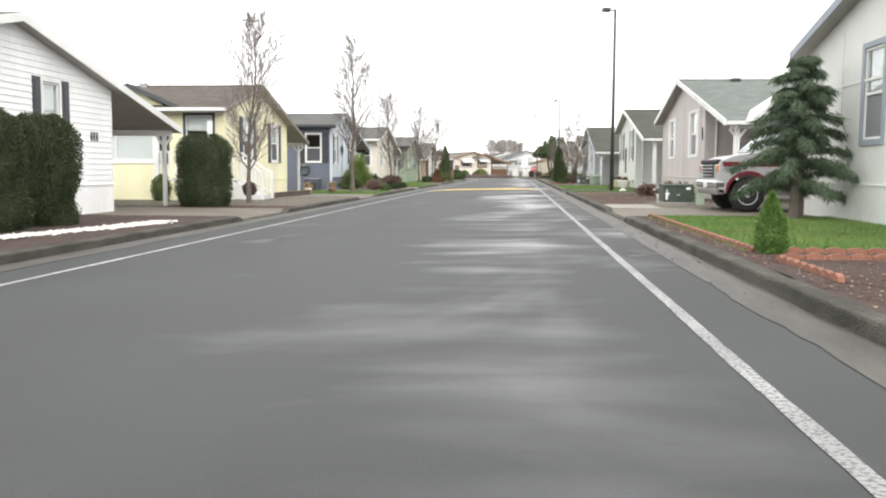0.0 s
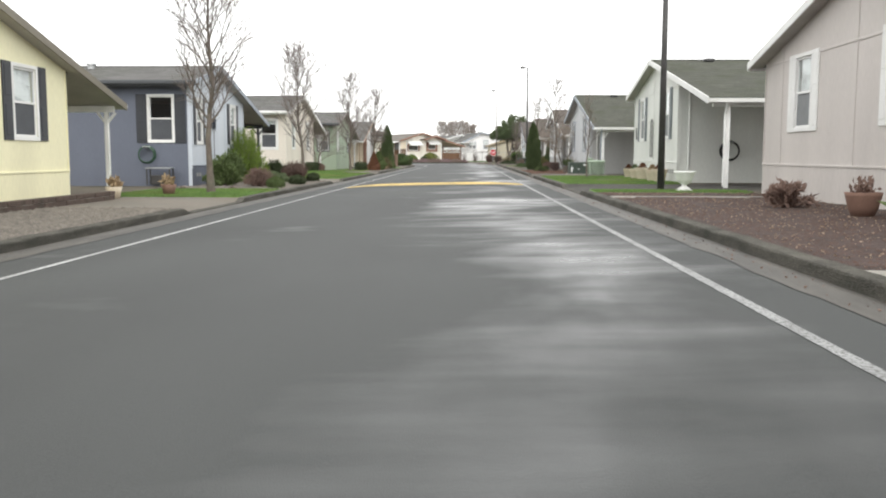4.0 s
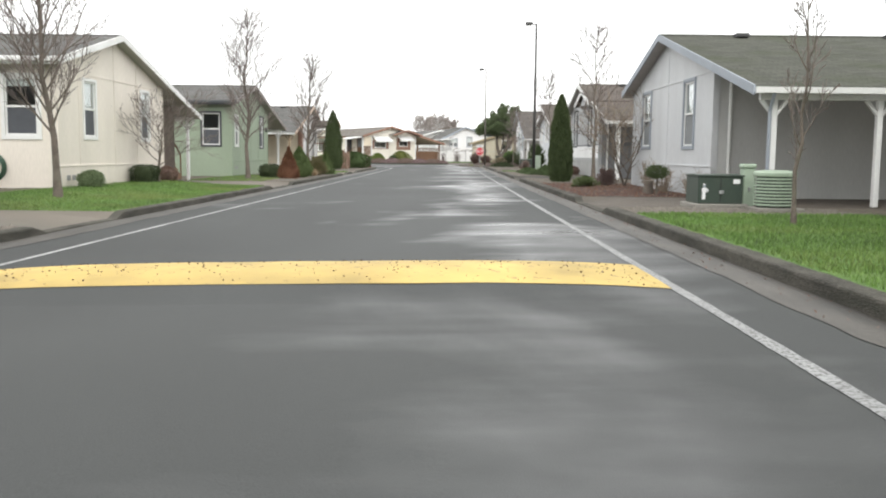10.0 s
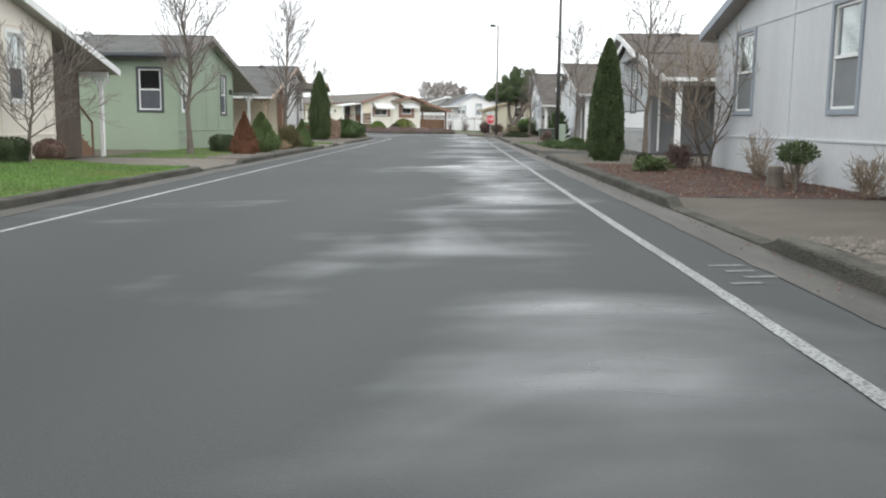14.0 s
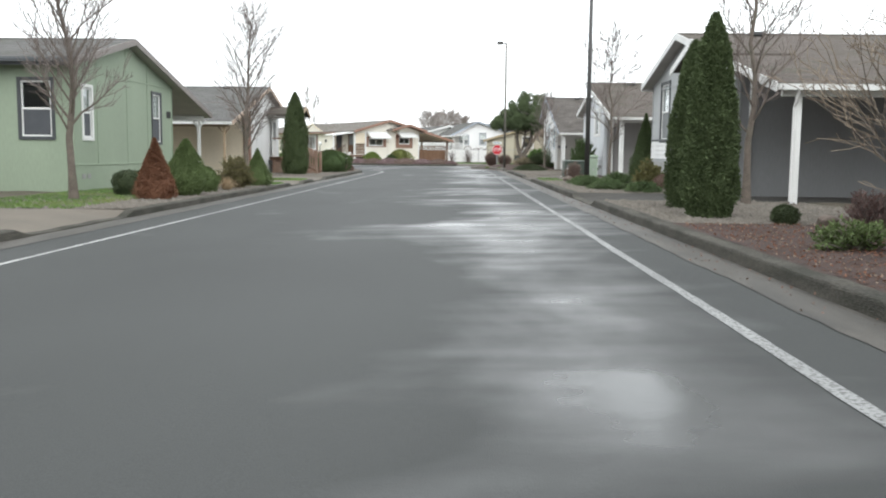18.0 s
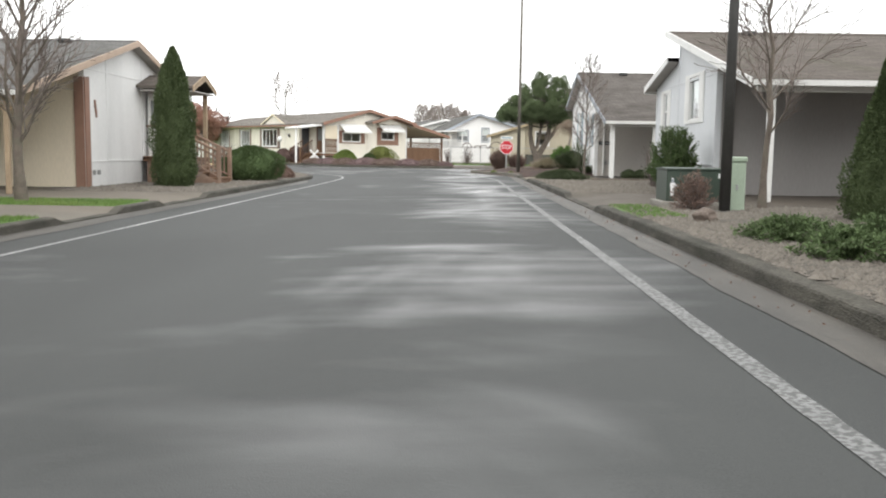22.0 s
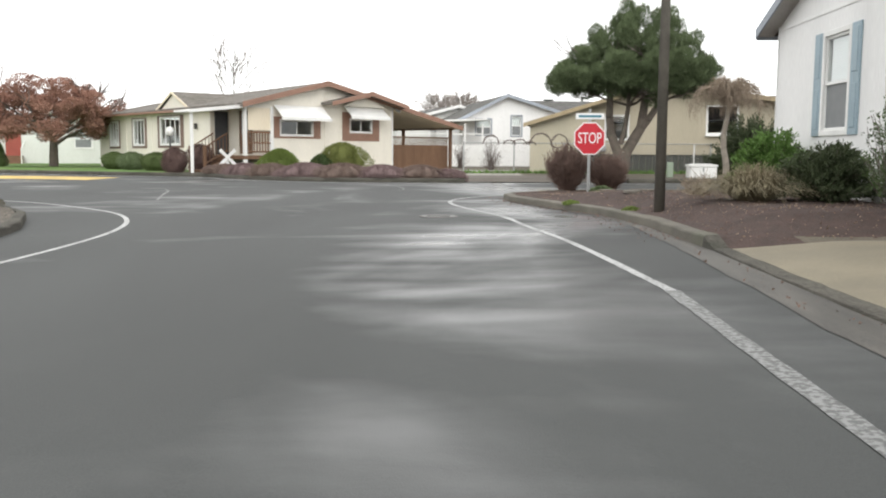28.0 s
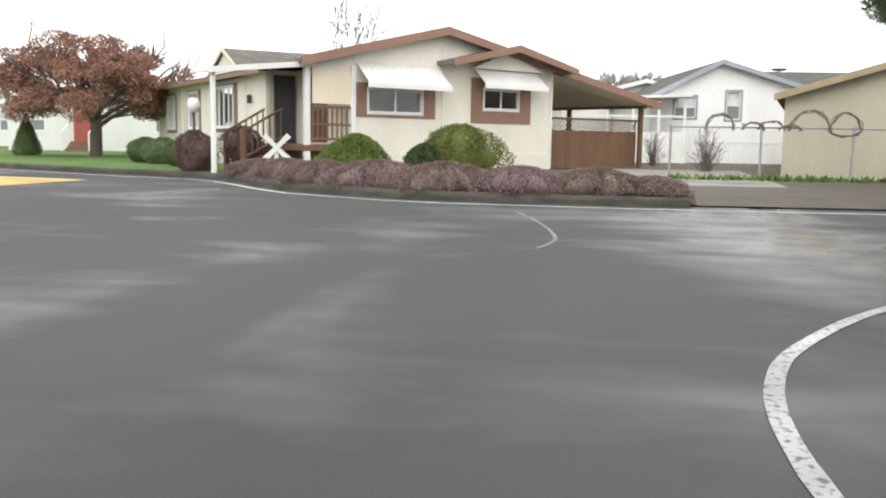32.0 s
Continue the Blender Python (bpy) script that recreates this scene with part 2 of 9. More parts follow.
DRIVE_BROWN = mat("brown_damp_gravel_drive", (0.088, 0.074, 0.058), 0.75, 0.25, 1.5, 60, 0.4, dirt=(0.09, 0.07, 0.055), dirt_amount=0.7)
DRIVE_DARK = mat("damp_asphalt_drive", (0.062, 0.058, 0.052), 0.85, 0.25, 0.8, 60, 0.3, spec=0.25, dirt=(0.05, 0.05, 0.045), dirt_amount=0.6)
SOIL = mat("damp_soil", (0.10, 0.085, 0.062), 0.95, 0.3, 2.0, 30, 0.6, dirt=(0.06, 0.07, 0.03), dirt_amount=0.5)
BARK_BED = mat("red_brown_bark_mulch", (0.057, 0.036, 0.03), 0.95, 0.35, 4.0, 45, 0.9, dirt=(0.05, 0.035, 0.03), dirt_amount=0.5)
GRAVEL_BED = mat("grey_brown_gravel", (0.098, 0.086, 0.071), 0.9, 0.3, 5.0, 35, 0.9, dirt=(0.1, 0.092, 0.08), dirt_amount=0.5)
LAWN = mat("wet_green_lawn", (0.085, 0.165, 0.03), 0.9, 0.4, 0.8, 60, 0.8, dirt=(0.17, 0.17, 0.05), dirt_amount=0.6)
GRASS = mat("grass_blades", (0.112, 0.195, 0.042), 0.6, 0.45, 0.7, 20, 0.0, island=0.8, dirt=(0.22, 0.23, 0.07), dirt_amount=0.6)
STONES = mat("pale_stones", (0.155, 0.138, 0.116), 0.85, 0.2, 3, 40, 0.2, island=1.0)
CHIPS = mat("bark_chips", (0.085, 0.05, 0.038), 0.9, 0.2, 3, 40, 0.2, island=1.0)
WHITE_PEBBLES = mat("white_pebbles", (0.6, 0.575, 0.53), 0.8, 0.1, 3, 40, 0.2, island=0.5)
WHITE = mat("white_paint", (0.78, 0.78, 0.76), 0.55, 0.05, 1.5, 30, 0.05, dirt=(0.5, 0.5, 0.47), dirt_amount=0.35)
VINYL = mat("white_vinyl", (0.8, 0.8, 0.78), 0.4, 0.03, 1.5, 30, 0.02)
DARK_SHUTTER = mat("charcoal_shutter_paint", (0.035, 0.038, 0.045), 0.5, 0.15, 3, 40, 0.1)
GREY_SHUTTER = mat("slate_grey_shutter_paint", (0.13, 0.15, 0.16), 0.5, 0.12, 3, 40, 0.1)
BLUE_SHUTTER = mat("light_blue_shutter_paint", (0.27, 0.36, 0.41), 0.5, 0.1, 3, 40, 0.1)
BROWN_TRIM = mat("red_brown_trim_paint", (0.27, 0.155, 0.11), 0.6, 0.12, 3, 40, 0.1)
SCREEN = mat("insect_screen", (0.2, 0.21, 0.215), 0.6, 0.1, 5, 200, 0.1)
# screen darkened to imitate dimmer reflections and dark rooms in the left homes
DARK_SCREEN = mat("dimmed_insect_screen", (0.07, 0.075, 0.085), 0.6, 0.1, 5, 200, 0.1)
BLIND = mat("blind_and_sky_reflection", (0.72, 0.72, 0.7), 0.7, 0.04, 1, 30, 0.0)
ROOM = mat("dim_interior", (0.16, 0.15, 0.14), 0.9, 0.1, 2, 30, 0.0)
SOFFIT = mat("grey_soffit", (0.42, 0.4, 0.375), 0.8, 0.1, 2, 30, 0.1)
BRANCH = mat("grey_brown_tree_bark", (0.14, 0.115, 0.095), 0.9, 0.25, 8, 60, 0.5, dirt=(0.12, 0.13, 0.09), dirt_amount=0.4)
TWIG = mat("brown_twigs", (0.18, 0.15, 0.135), 0.9, 0.2, 4, 60, 0.0)
POLE = mat("dark_bronze_pole_paint", (0.062, 0.06, 0.058), 0.5, 0.2, 4, 60, 0.08, metal=0.15)
STEEL = mat("galvanised_steel", (0.42, 0.43, 0.43), 0.45, 0.12, 4, 60, 0.05, metal=0.8)
UTILITY_GREEN = mat("dark_utility_green_paint", (0.045, 0.065, 0.05), 0.45, 0.12, 3, 50, 0.05, dirt=(0.09, 0.09, 0.07), dirt_amount=0.3)
PALE_GREEN = mat("pale_green_plastic", (0.36, 0.44, 0.34), 0.5, 0.08, 3, 50, 0.05)
TERRACOTTA = mat("terracotta", (0.2, 0.115, 0.085), 0.8, 0.12, 5, 50, 0.1)
BEIGE_POT = mat("beige_plastic_pot", (0.6, 0.52, 0.4), 0.6, 0.08, 5, 50, 0.05)
WOOD = mat("stained_brown_wood", (0.17, 0.095, 0.055), 0.75, 0.2, 3, 50, 0.2, stretch=(1, 1, 0.2))
PALE_WOOD = mat("tan_painted_wood", (0.36, 0.27, 0.18), 0.75, 0.15, 3, 50, 0.2)
BLACK_RUBBER = mat("black_rubber", (0.018, 0.018, 0.018), 0.8, 0.15, 5, 60, 0.1)
CHROME = mat("dull_chrome", (0.6, 0.6, 0.6), 0.25, 0.05, 5, 50, 0.0, metal=1.0)
ALLOY = mat("silver_alloy_wheel_paint", (0.55, 0.55, 0.54), 0.4, 0.08, 5, 50, 0.0, metal=0.3)
RUSSET_TWIG = mat("russet_brown_twigs", (0.15, 0.1, 0.082), 0.9, 0.25, 4, 60, 0.0)
TAN_TWIG = mat("dry_tan_stems", (0.25, 0.2, 0.15), 0.9, 0.2, 4, 60, 0.0)
SIGN_RED = mat("red_sign_face", (0.52, 0.02, 0.035), 0.4, 0.04, 3, 30, 0.0)
SIGN_WHITE = mat("white_sign_face", (0.82, 0.82, 0.82), 0.4, 0.03, 3, 30, 0.0)


def leaf_mat(name, color, vary=0.3):
    return mat(name, color, 0.7, vary, 6.0, 25, 0.0, island=0.65, spec=0.2)


YEW = leaf_mat("dark_arborvitae_foliage", (0.088, 0.117, 0.052), 0.24)
HEDGE_GREEN = leaf_mat("dark_hedge_foliage", (0.062, 0.08, 0.04), 0.16)
BRIGHT = leaf_mat("bright_green_foliage", (0.155, 0.205, 0.055), 0.22)
MID = leaf_mat("mid_green_foliage", (0.115, 0.155, 0.06), 0.25)
RUST = leaf_mat("rusty_red_foliage", (0.175, 0.085, 0.05), 0.22)
OAK_RED = leaf_mat("dry_orange_brown_leaves", (0.32, 0.18, 0.135), 0.3)
BURGUNDY = leaf_mat("brown_burgundy_foliage", (0.2, 0.135, 0.11), 0.22)
HEATHER = leaf_mat("faded_purple_heather", (0.245, 0.178, 0.175), 0.32)
DEEP_GREEN = leaf_mat("deep_green_foliage", (0.085, 0.125, 0.05), 0.3)
OLIVE_GREEN = leaf_mat("golden_olive_foliage", (0.17, 0.19, 0.06), 0.25)
PINE = leaf_mat("dark_pine_needles", (0.115, 0.15, 0.075), 0.3)
FIR = leaf_mat("grey_green_fir_needles", (0.105, 0.145, 0.09), 0.25)
JUNIPER = leaf_mat("grey_green_juniper", (0.155, 0.2, 0.105), 0.25)
BROWN_HEATHER = leaf_mat("grey_brown_heather", (0.22, 0.165, 0.14), 0.28)
MAROON = leaf_mat("dark_maroon_brown_foliage", (0.15, 0.1, 0.09), 0.25)
PALE_TRUNK = mat("pale_grey_trunk_bark", (0.27, 0.24, 0.2), 0.9, 0.25, 6, 50, 0.4)
CLUMP_GRASS = leaf_mat("faded_straw_and_green_blades", (0.25, 0.215, 0.14), 0.35)
DARK_JUNIPER = leaf_mat("dark_green_juniper", (0.105, 0.15, 0.065), 0.28)
TAN_GRASS = leaf_mat("dry_tan_ornamental_grass", (0.36, 0.27, 0.17), 0.2)


# ---- mesh helpers ----
class Mesh:
    """Collects faces for one mesh."""

    def __init__(self):
        self.v, self.f = [], []

    def face(self, *pts):
        k = len(self.v)
        self.v += [tuple(p) for p in pts]
        self.f.append(tuple(range(k, k + len(pts))))
        return self

    def solid(self, verts, faces):
        k = len(self.v)
        self.v += [tuple(p) for p in verts]
        self.f += [tuple(i + k for i in f) for f in faces]
        return self

    def box(self, x0, x1, y0, y1, z0, z1, c=0.0):
        """A box, with its edges chamfered by c."""
        if c <= 0:
            vs = [(x, y, z) for z in (z0, z1) for y in (y0, y1) for x in (x0, x1)]
            return self.solid(vs, [(0, 2, 3, 1), (4, 5, 7, 6), (0, 1, 5, 4), (2, 6, 7, 3), (0, 4, 6, 2), (1, 3, 7, 5)])
        c = min(c, 0.45 * min(x1 - x0, y1 - y0, z1 - z0))
        ctr = ((x0 + x1) / 2, (y0 + y1) / 2, (z0 + z1) / 2)
        h = ((x1 - x0) / 2, (y1 - y0) / 2, (z1 - z0) / 2)
        vs, idx = [], {}
        for sx in (-1, 1):
            for sy in (-1, 1):
                for sz in (-1, 1):
                    s = (sx, sy, sz)
                    for ax in range(3):
                        idx[s, ax] = len(vs)
                        vs.append(tuple(ctr[k] + s[k] * (h[k] - (0 if k == ax else c)) for k in range(3)))
        fs = []
        for ax in range(3):
            a, b = (ax + 1) % 3, (ax + 2) % 3
            for sg in (-1, 1):
                loop = []
                for sa, sb in ((-1, -1), (1, -1), (1, 1), (-1, 1)):
                    s = [0, 0, 0]
                    s[ax], s[a], s[b] = sg, sa, sb
                    loop.append(idx[tuple(s), ax])
                fs.append(tuple(loop if sg > 0 else loop[::-1]))
            for sa in (-1, 1):
                for sb in (-1, 1):
                    s1, s2 = [0] * 3, [0] * 3
                    s1[a], s1[b], s1[ax] = sa, sb, -1
                    s2[a], s2[b], s2[ax] = sa, sb, 1
                    q = [idx[tuple(s1), a], idx[tuple(s2), a], idx[tuple(s2), b], idx[tuple(s1), b]]
                    fs.append(tuple(q if sa * sb < 0 else q[::-1]))
        for s in [(x, y, z) for x in (-1, 1) for y in (-1, 1) for z in (-1, 1)]:
            q = [idx[s, 0], idx[s, 1], idx[s, 2]]
            fs.append(tuple(q if s[0] * s[1] * s[2] > 0 else q[::-1]))
        return self.solid(vs, fs)

    def tube(self, a, b, r0, r1=None, n=8, caps=True):
        """A tapering round bar from a to b."""
        r1 = r0 if r1 is None else r1
        a, b = Vector(a), Vector(b)
        d = (b - a).normalized()
        u = d.orthogonal().normalized()
        w = d.cross(u)
        k = len(self.v)
        for p, r in ((a, r0), (b, r1)):
            for i in range(n):
                t = 2 * math.pi * i / n
                self.v.append(tuple(p + r * (math.cos(t) * u + math.sin(t) * w)))
        for i in range(n):
            j = (i + 1) % n
            self.f.append((k + i, k + j, k + n + j, k + n + i))
        if caps:
            self.f.append(tuple(k + i for i in range(n))[::-1])
            self.f.append(tuple(k + n + i for i in range(n)))
        return self

    def lathe(self, profile, n=20, at=(0, 0, 0), caps=True):
        """A turned shape from (radius, height) pairs."""
        k = len(self.v)
        for r, z in profile:
            for i in range(n):
                t = 2 * math.pi * i / n
                self.v.append((at[0] + r * math.cos(t), at[1] + r * math.sin(t), at[2] + z))
        for q in range(len(profile) - 1):
            for i in range(n):
                j = (i + 1) % n
                self.f.append((k + q * n + i, k + q * n + j, k + (q + 1) * n + j, k + (q + 1) * n + i))
        if caps:
            self.f.append(tuple(k + i for i in range(n))[::-1])
            self.f.append(tuple(k + (len(profile) - 1) * n + i for i in range(n)))
        return self

    def prism(self, poly, axis, a, b):
        """poly, a closed outline of pairs, pushed along an axis from a to b."""
        def put(p, t):
            return {"x": (t, p[0], p[1]), "y": (p[0], t, p[1]), "z": (p[0], p[1], t)}[axis]
        area = sum(p[0] * q[1] - q[0] * p[1] for p, q in zip(poly, poly[1:] + poly[:1]))
        if (area < 0) != (axis == "y"):
            poly = poly[::-1]
        n = len(poly)
        vs = [put(p, a) for p in poly] + [put(p, b) for p in poly]
        fs = [tuple(range(n))[::-1], tuple(range(n, 2 * n))] + [(i, (i + 1) % n, n + (i + 1) % n, n + i) for i in range(n)]
        if a > b:
            fs = [f[::-1] for f in fs]
        return self.solid(vs, fs)

    def sheet(self, rows):
        """A net of quads through rows of points."""
        k, w = len(self.v), len(rows[0])
        for r in rows:
            self.v += [tuple(p) for p in r]
        for i in range(len(rows) - 1):
            for j in range(w - 1):
                self.f.append((k + i * w + j, k + i * w + j + 1, k + (i + 1) * w + j + 1, k + (i + 1) * w + j))
        return self

    def data(self, name, material, smooth=False):
        me = bpy.data.meshes.new(name)
        me.from_pydata(self.v, [], self.f)
        me.materials.append(material)
        if smooth:
            me.polygons.foreach_set("use_smooth", [True] * len(me.polygons))
        me.update()
        return me


def thing(name, label, category, m=None, group="", kind=""):
    ob = new(name)
    ob.empty_display_size = 0.2
    if m is not None:
        ob.matrix_world = m
    return tagged(ob, label, category, group, kind)


def part(name, mesh, material, parent, label="", smooth=False):
    ob = new(name, mesh.data(name, material, smooth) if isinstance(mesh, Mesh) else mesh)
    ob.parent = parent
    if label:
        ob["label"] = label
    return ob


def solo(name, mesh, material, label, category, m=None, group="", kind="", smooth=False):
    ob = new(name, mesh.data(name, material, smooth))
    if m is not None:
        ob.matrix_world = m
    return tagged(ob, label, category, group, kind)


# ---- the lie of the land ----
DRIVES_R = [(16.9, 20.8), (38.2, 42.9), (53.9, 57.6), (71.8, 75.1), (86.3, 91.0), (101.6, 106.4)]
DRIVES_L = [(18.6, 22.8), (33.0, 37.4), (50.8, 54.0), (66.2, 70.2), (84.0, 86.6), (88.4, 91.8)]


def piecewise(v, table):
    return float(np.interp(v, [a for a, _ in table], [b for _, b in table]))


def ease(f):
    f = min(1.0, max(0.0, f))
    return f * f * (3 - 2 * f)


def kerb_r(y):
    return piecewise(y, [(-80, 3.66), (106, 3.66), (109, 3.56), (111.2, 3.25), (113.4, 2.55), (115.4, 1.97), (116.4, 1.88), (117.3, 2.25), (118.0, 3.15), (118.5, 4.6), (119, 8), (119.6, 16), (120.4, 45)])


def kerb_l(y):
    return piecewise(y, [(-80, -4.3), (102, -4.3), (106, -4.4), (108, -4.65), (109.5, -5.05), (111, -5.75), (112.5, -6.9), (113.7, -8.4), (114.5, -10.2), (115.1, -13), (115.6, -20), (116.2, -45)])


def far_edge(x):
    return piecewise(x, [(-60, 141), (-20, 134.5), (-12.4, 131.6), (-10, 131.0), (-8.7, 130.2), (-7.4, 128.6), (-6.0, 127.3), (-3.5, 126.1), (0.3, 126.15), (5, 126.8), (12, 128), (45, 132)])


def drive_depth(y, drives):
    """1 in the middle of a drive's mouth, 0 along the standing kerb."""
    return max(0.0, max(min((y - a) / 0.35, (b - y) / 0.35, 1.0) for a, b in drives))


def road_z(x, y):
    """The street falls gently to its left side and levels out at the junction."""
    return 0.021 * min(1.0, max(0.0, (118 - y) / 9)) * (max(-4.6, min(4.2, x)) - 1.2)


def land(x, y):
    """Height of the ground behind the kerbs."""
    right = x > 0
    k = kerb_r(y) if right else kerb_l(y)
    foot = road_z(k, y)
    z = foot + 0.118
    if right and 106.2 < y < 117:
        z += 0.21 * ease((x - k - 0.17) / 0.9) * ease((y - 106.3) / 1.1) * ease((116.5 - y) / 4.0)
    if not right and 54 < y < 66:
        z += 0.13 * ease((k - x - 0.5) / 2.4) * ease((y - 54) / 1.5) * ease((66.2 - y) / 0.9)
    cut = drive_depth(y, DRIVES_R if right else DRIVES_L)
    run = min(1.0, max(0.0, abs(x - k) - 0.15) / 1.1)
    return z * (1 - cut) + cut * (foot + 0.02 + 0.098 * run)

# ---- ground, road, kerbs ----
REGIONS_R = [
    ("bark", 3.8, 4.08, 9.5, 16.9), ("lawn", 4.08, 7.6, 9.5, 16.9), ("bark", 3.8, 7.6, -40, 9.5), ("drive", 3.5, 26, 16.9, 20.8),
    ("gravel", 5.0, 7.6, 20.8, 24.0), ("concrete", 3.8, 7.6, 20.8, 23.2), ("bark", 3.8, 7.4, 23.2, 34.6), ("concrete", 3.8, 12, 34.6, 35.2), ("bark", 3.8, 7.4, 35.2, 36.9), ("lawn", 3.8, 7.4, 36.9, 38.2),
    ("damp_drive", 3.5, 26, 38.2, 42.9), ("lawn", 3.8, 7.4, 42.9, 52.4), ("gravel", 3.8, 7.2, 52.4, 53.9),
    ("brown_drive", 3.5, 26, 53.9, 57.6), ("bark", 3.8, 7.4, 57.6, 66.4), ("gravel", 3.8, 7.4, 66.4, 71.8), ("damp_drive", 3.5, 26, 71.8, 75.1),
    ("gravel", 3.8, 7.4, 75.1, 83.2), ("lawn", 3.8, 4.5, 83.6, 86.3), ("gravel", 3.8, 7.4, 83.2, 86.3), ("brown_drive", 3.5, 26, 86.3, 91.0),
    ("gravel", 3.8, 7.6, 91.0, 101.6), ("tan_drive", 3.5, 6.3, 101.6, 106.2), ("damp_drive", 6.3, 26, 101.6, 106.2), ("bark", 0, 12, 106.2, 119.4),
]
REGIONS_L = [
    ("bark", -8.4, -3.6, -40, 18.6), ("drive", -26, -3.6, 18.6, 22.8), ("bark", -8.0, -3.6, 22.8, 24.4), ("gravel", -8.0, -3.6, 24.4, 33.0),
    ("drive", -26, -3.6, 33.0, 37.4), ("lawn", -8.0, -3.6, 37.4, 42.4), ("gravel", -8.0, -3.6, 42.4, 50.8), ("drive", -26, -3.6, 50.8, 54.0),
    ("lawn", -8.0, -3.6, 54.0, 66.2), ("drive", -26, -3.6, 66.2, 70.2), ("lawn", -8.0, -5.4, 70.2, 78.0), ("gravel", -8.0, -3.6, 70.2, 82.4),
    ("lawn", -8.0, -3.6, 82.4, 84.0), ("drive", -26, -3.6, 84.0, 86.6), ("lawn", -8.0, -3.6, 86.6, 88.4), ("drive", -26, -3.6, 88.4, 91.8), ("gravel", -8.4, -3.6, 91.8, 115),
]
GROUND_KINDS = {
    "lawn": (LAWN, "short wet green lawn behind the kerb"), "bark": (BARK_BED, "planting bed covered with dark red-brown bark mulch"),
    "gravel": (GRAVEL_BED, "planting bed covered with grey-brown gravel"), "drive": (DRIVE, "tan weathered concrete driveway, damp in places"),
    "damp_drive": (DRIVE_DARK, "dark damp asphalt driveway"), "concrete": (CONCRETE, "strip of weathered concrete paving between beds"),
    "tan_drive": (DRIVE_TAN, "pale tan concrete driveway apron"),
    "brown_drive": (DRIVE_BROWN, "brown damp compacted driveway mouth"),
    "soil": (SOIL, "bare damp soil with sparse moss"),
}
NAMES = {"lawn": "lawn", "bark": "bark_bed", "gravel": "gravel_bed", "drive": "driveway", "damp_drive": "driveway", "brown_drive": "driveway", "tan_drive": "driveway", "concrete": "paving", "soil": "yard"}


def terrain(xs_of, ys, regions, offs):
    """The ground behind one kerb, cut into its beds, lawns and drives."""
    pts = [[(xs_of(y, o), y) for o in offs] for y in ys]
    cells = {}
    for i in range(len(ys) - 1):
        for j in range(len(offs) - 1):
            c = [pts[i][j], pts[i][j + 1], pts[i + 1][j + 1], pts[i + 1][j]]
            mx, my = sum(p[0] for p in c) / 4, sum(p[1] for p in c) / 4
            wob = 0.16 * noise.noise((mx * 0.9, my * 0.9, 3))
            hit = next((k for k, r in enumerate(regions) if r[1] <= mx <= r[2] and r[3] <= my + (wob if "drive" not in r[0] else 0) < r[4]), -1)
            cells.setdefault(hit, []).append(c)
    for key, quads in cells.items():
        kind = regions[key][0] if key >= 0 else "soil"
        mesh, index = Mesh(), {}
        for c in quads:
            ids = []
            for p in c:
                q = (round(p[0], 4), round(p[1], 4))
                if q not in index:
                    index[q] = len(mesh.v)
                    rough = 0.0 if "drive" in kind or kind == "concrete" else 0.025
                    mesh.v.append((q[0], q[1], land(*q) + rough * noise.noise((q[0] * 1.7, q[1] * 1.7, 0))))
                ids.append(index[q])
            a, b, d = (Vector(mesh.v[k]) for k in ids[:3])
            mesh.f.append(tuple(ids if (b - a).cross(d - a).z > 0 else ids[::-1]))
        material, label = GROUND_KINDS[kind]
        solo(NAMES[kind], mesh, material, label, "ground", kind="structure", smooth=True)


def spread(a, b, step, extra=()):
    vals = list(np.arange(a, b, step)) + [b] + list(extra)
    return sorted(set(round(float(v), 3) for v in vals))


OFFS = [0, 0.25, 0.5, 0.75, 1.0, 1.25, 1.5, 1.75, 2, 2.25, 2.5, 2.75, 3, 3.25, 3.5, 3.75, 4, 4.25, 4.5, 4.75, 5, 6, 8, 11, 15, 22, 36, 60]
CUTS_R = [e + d for pair in DRIVES_R for e, d in ((pair[0], 0), (pair[0], 0.35), (pair[1], 0), (pair[1], -0.35))]
CUTS_L = [e + d for pair in DRIVES_L for e, d in ((pair[0], 0), (pair[0], 0.35), (pair[1], 0), (pair[1], -0.35))]
terrain(lambda y, o: kerb_r(y) + 0.15 + o, spread(-40, 120.4, 0.4, CUTS_R), REGIONS_R, OFFS)
terrain(lambda y, o: kerb_l(y) - 0.15 - o, spread(-40, 116.2, 0.4, CUTS_L), REGIONS_L, OFFS)


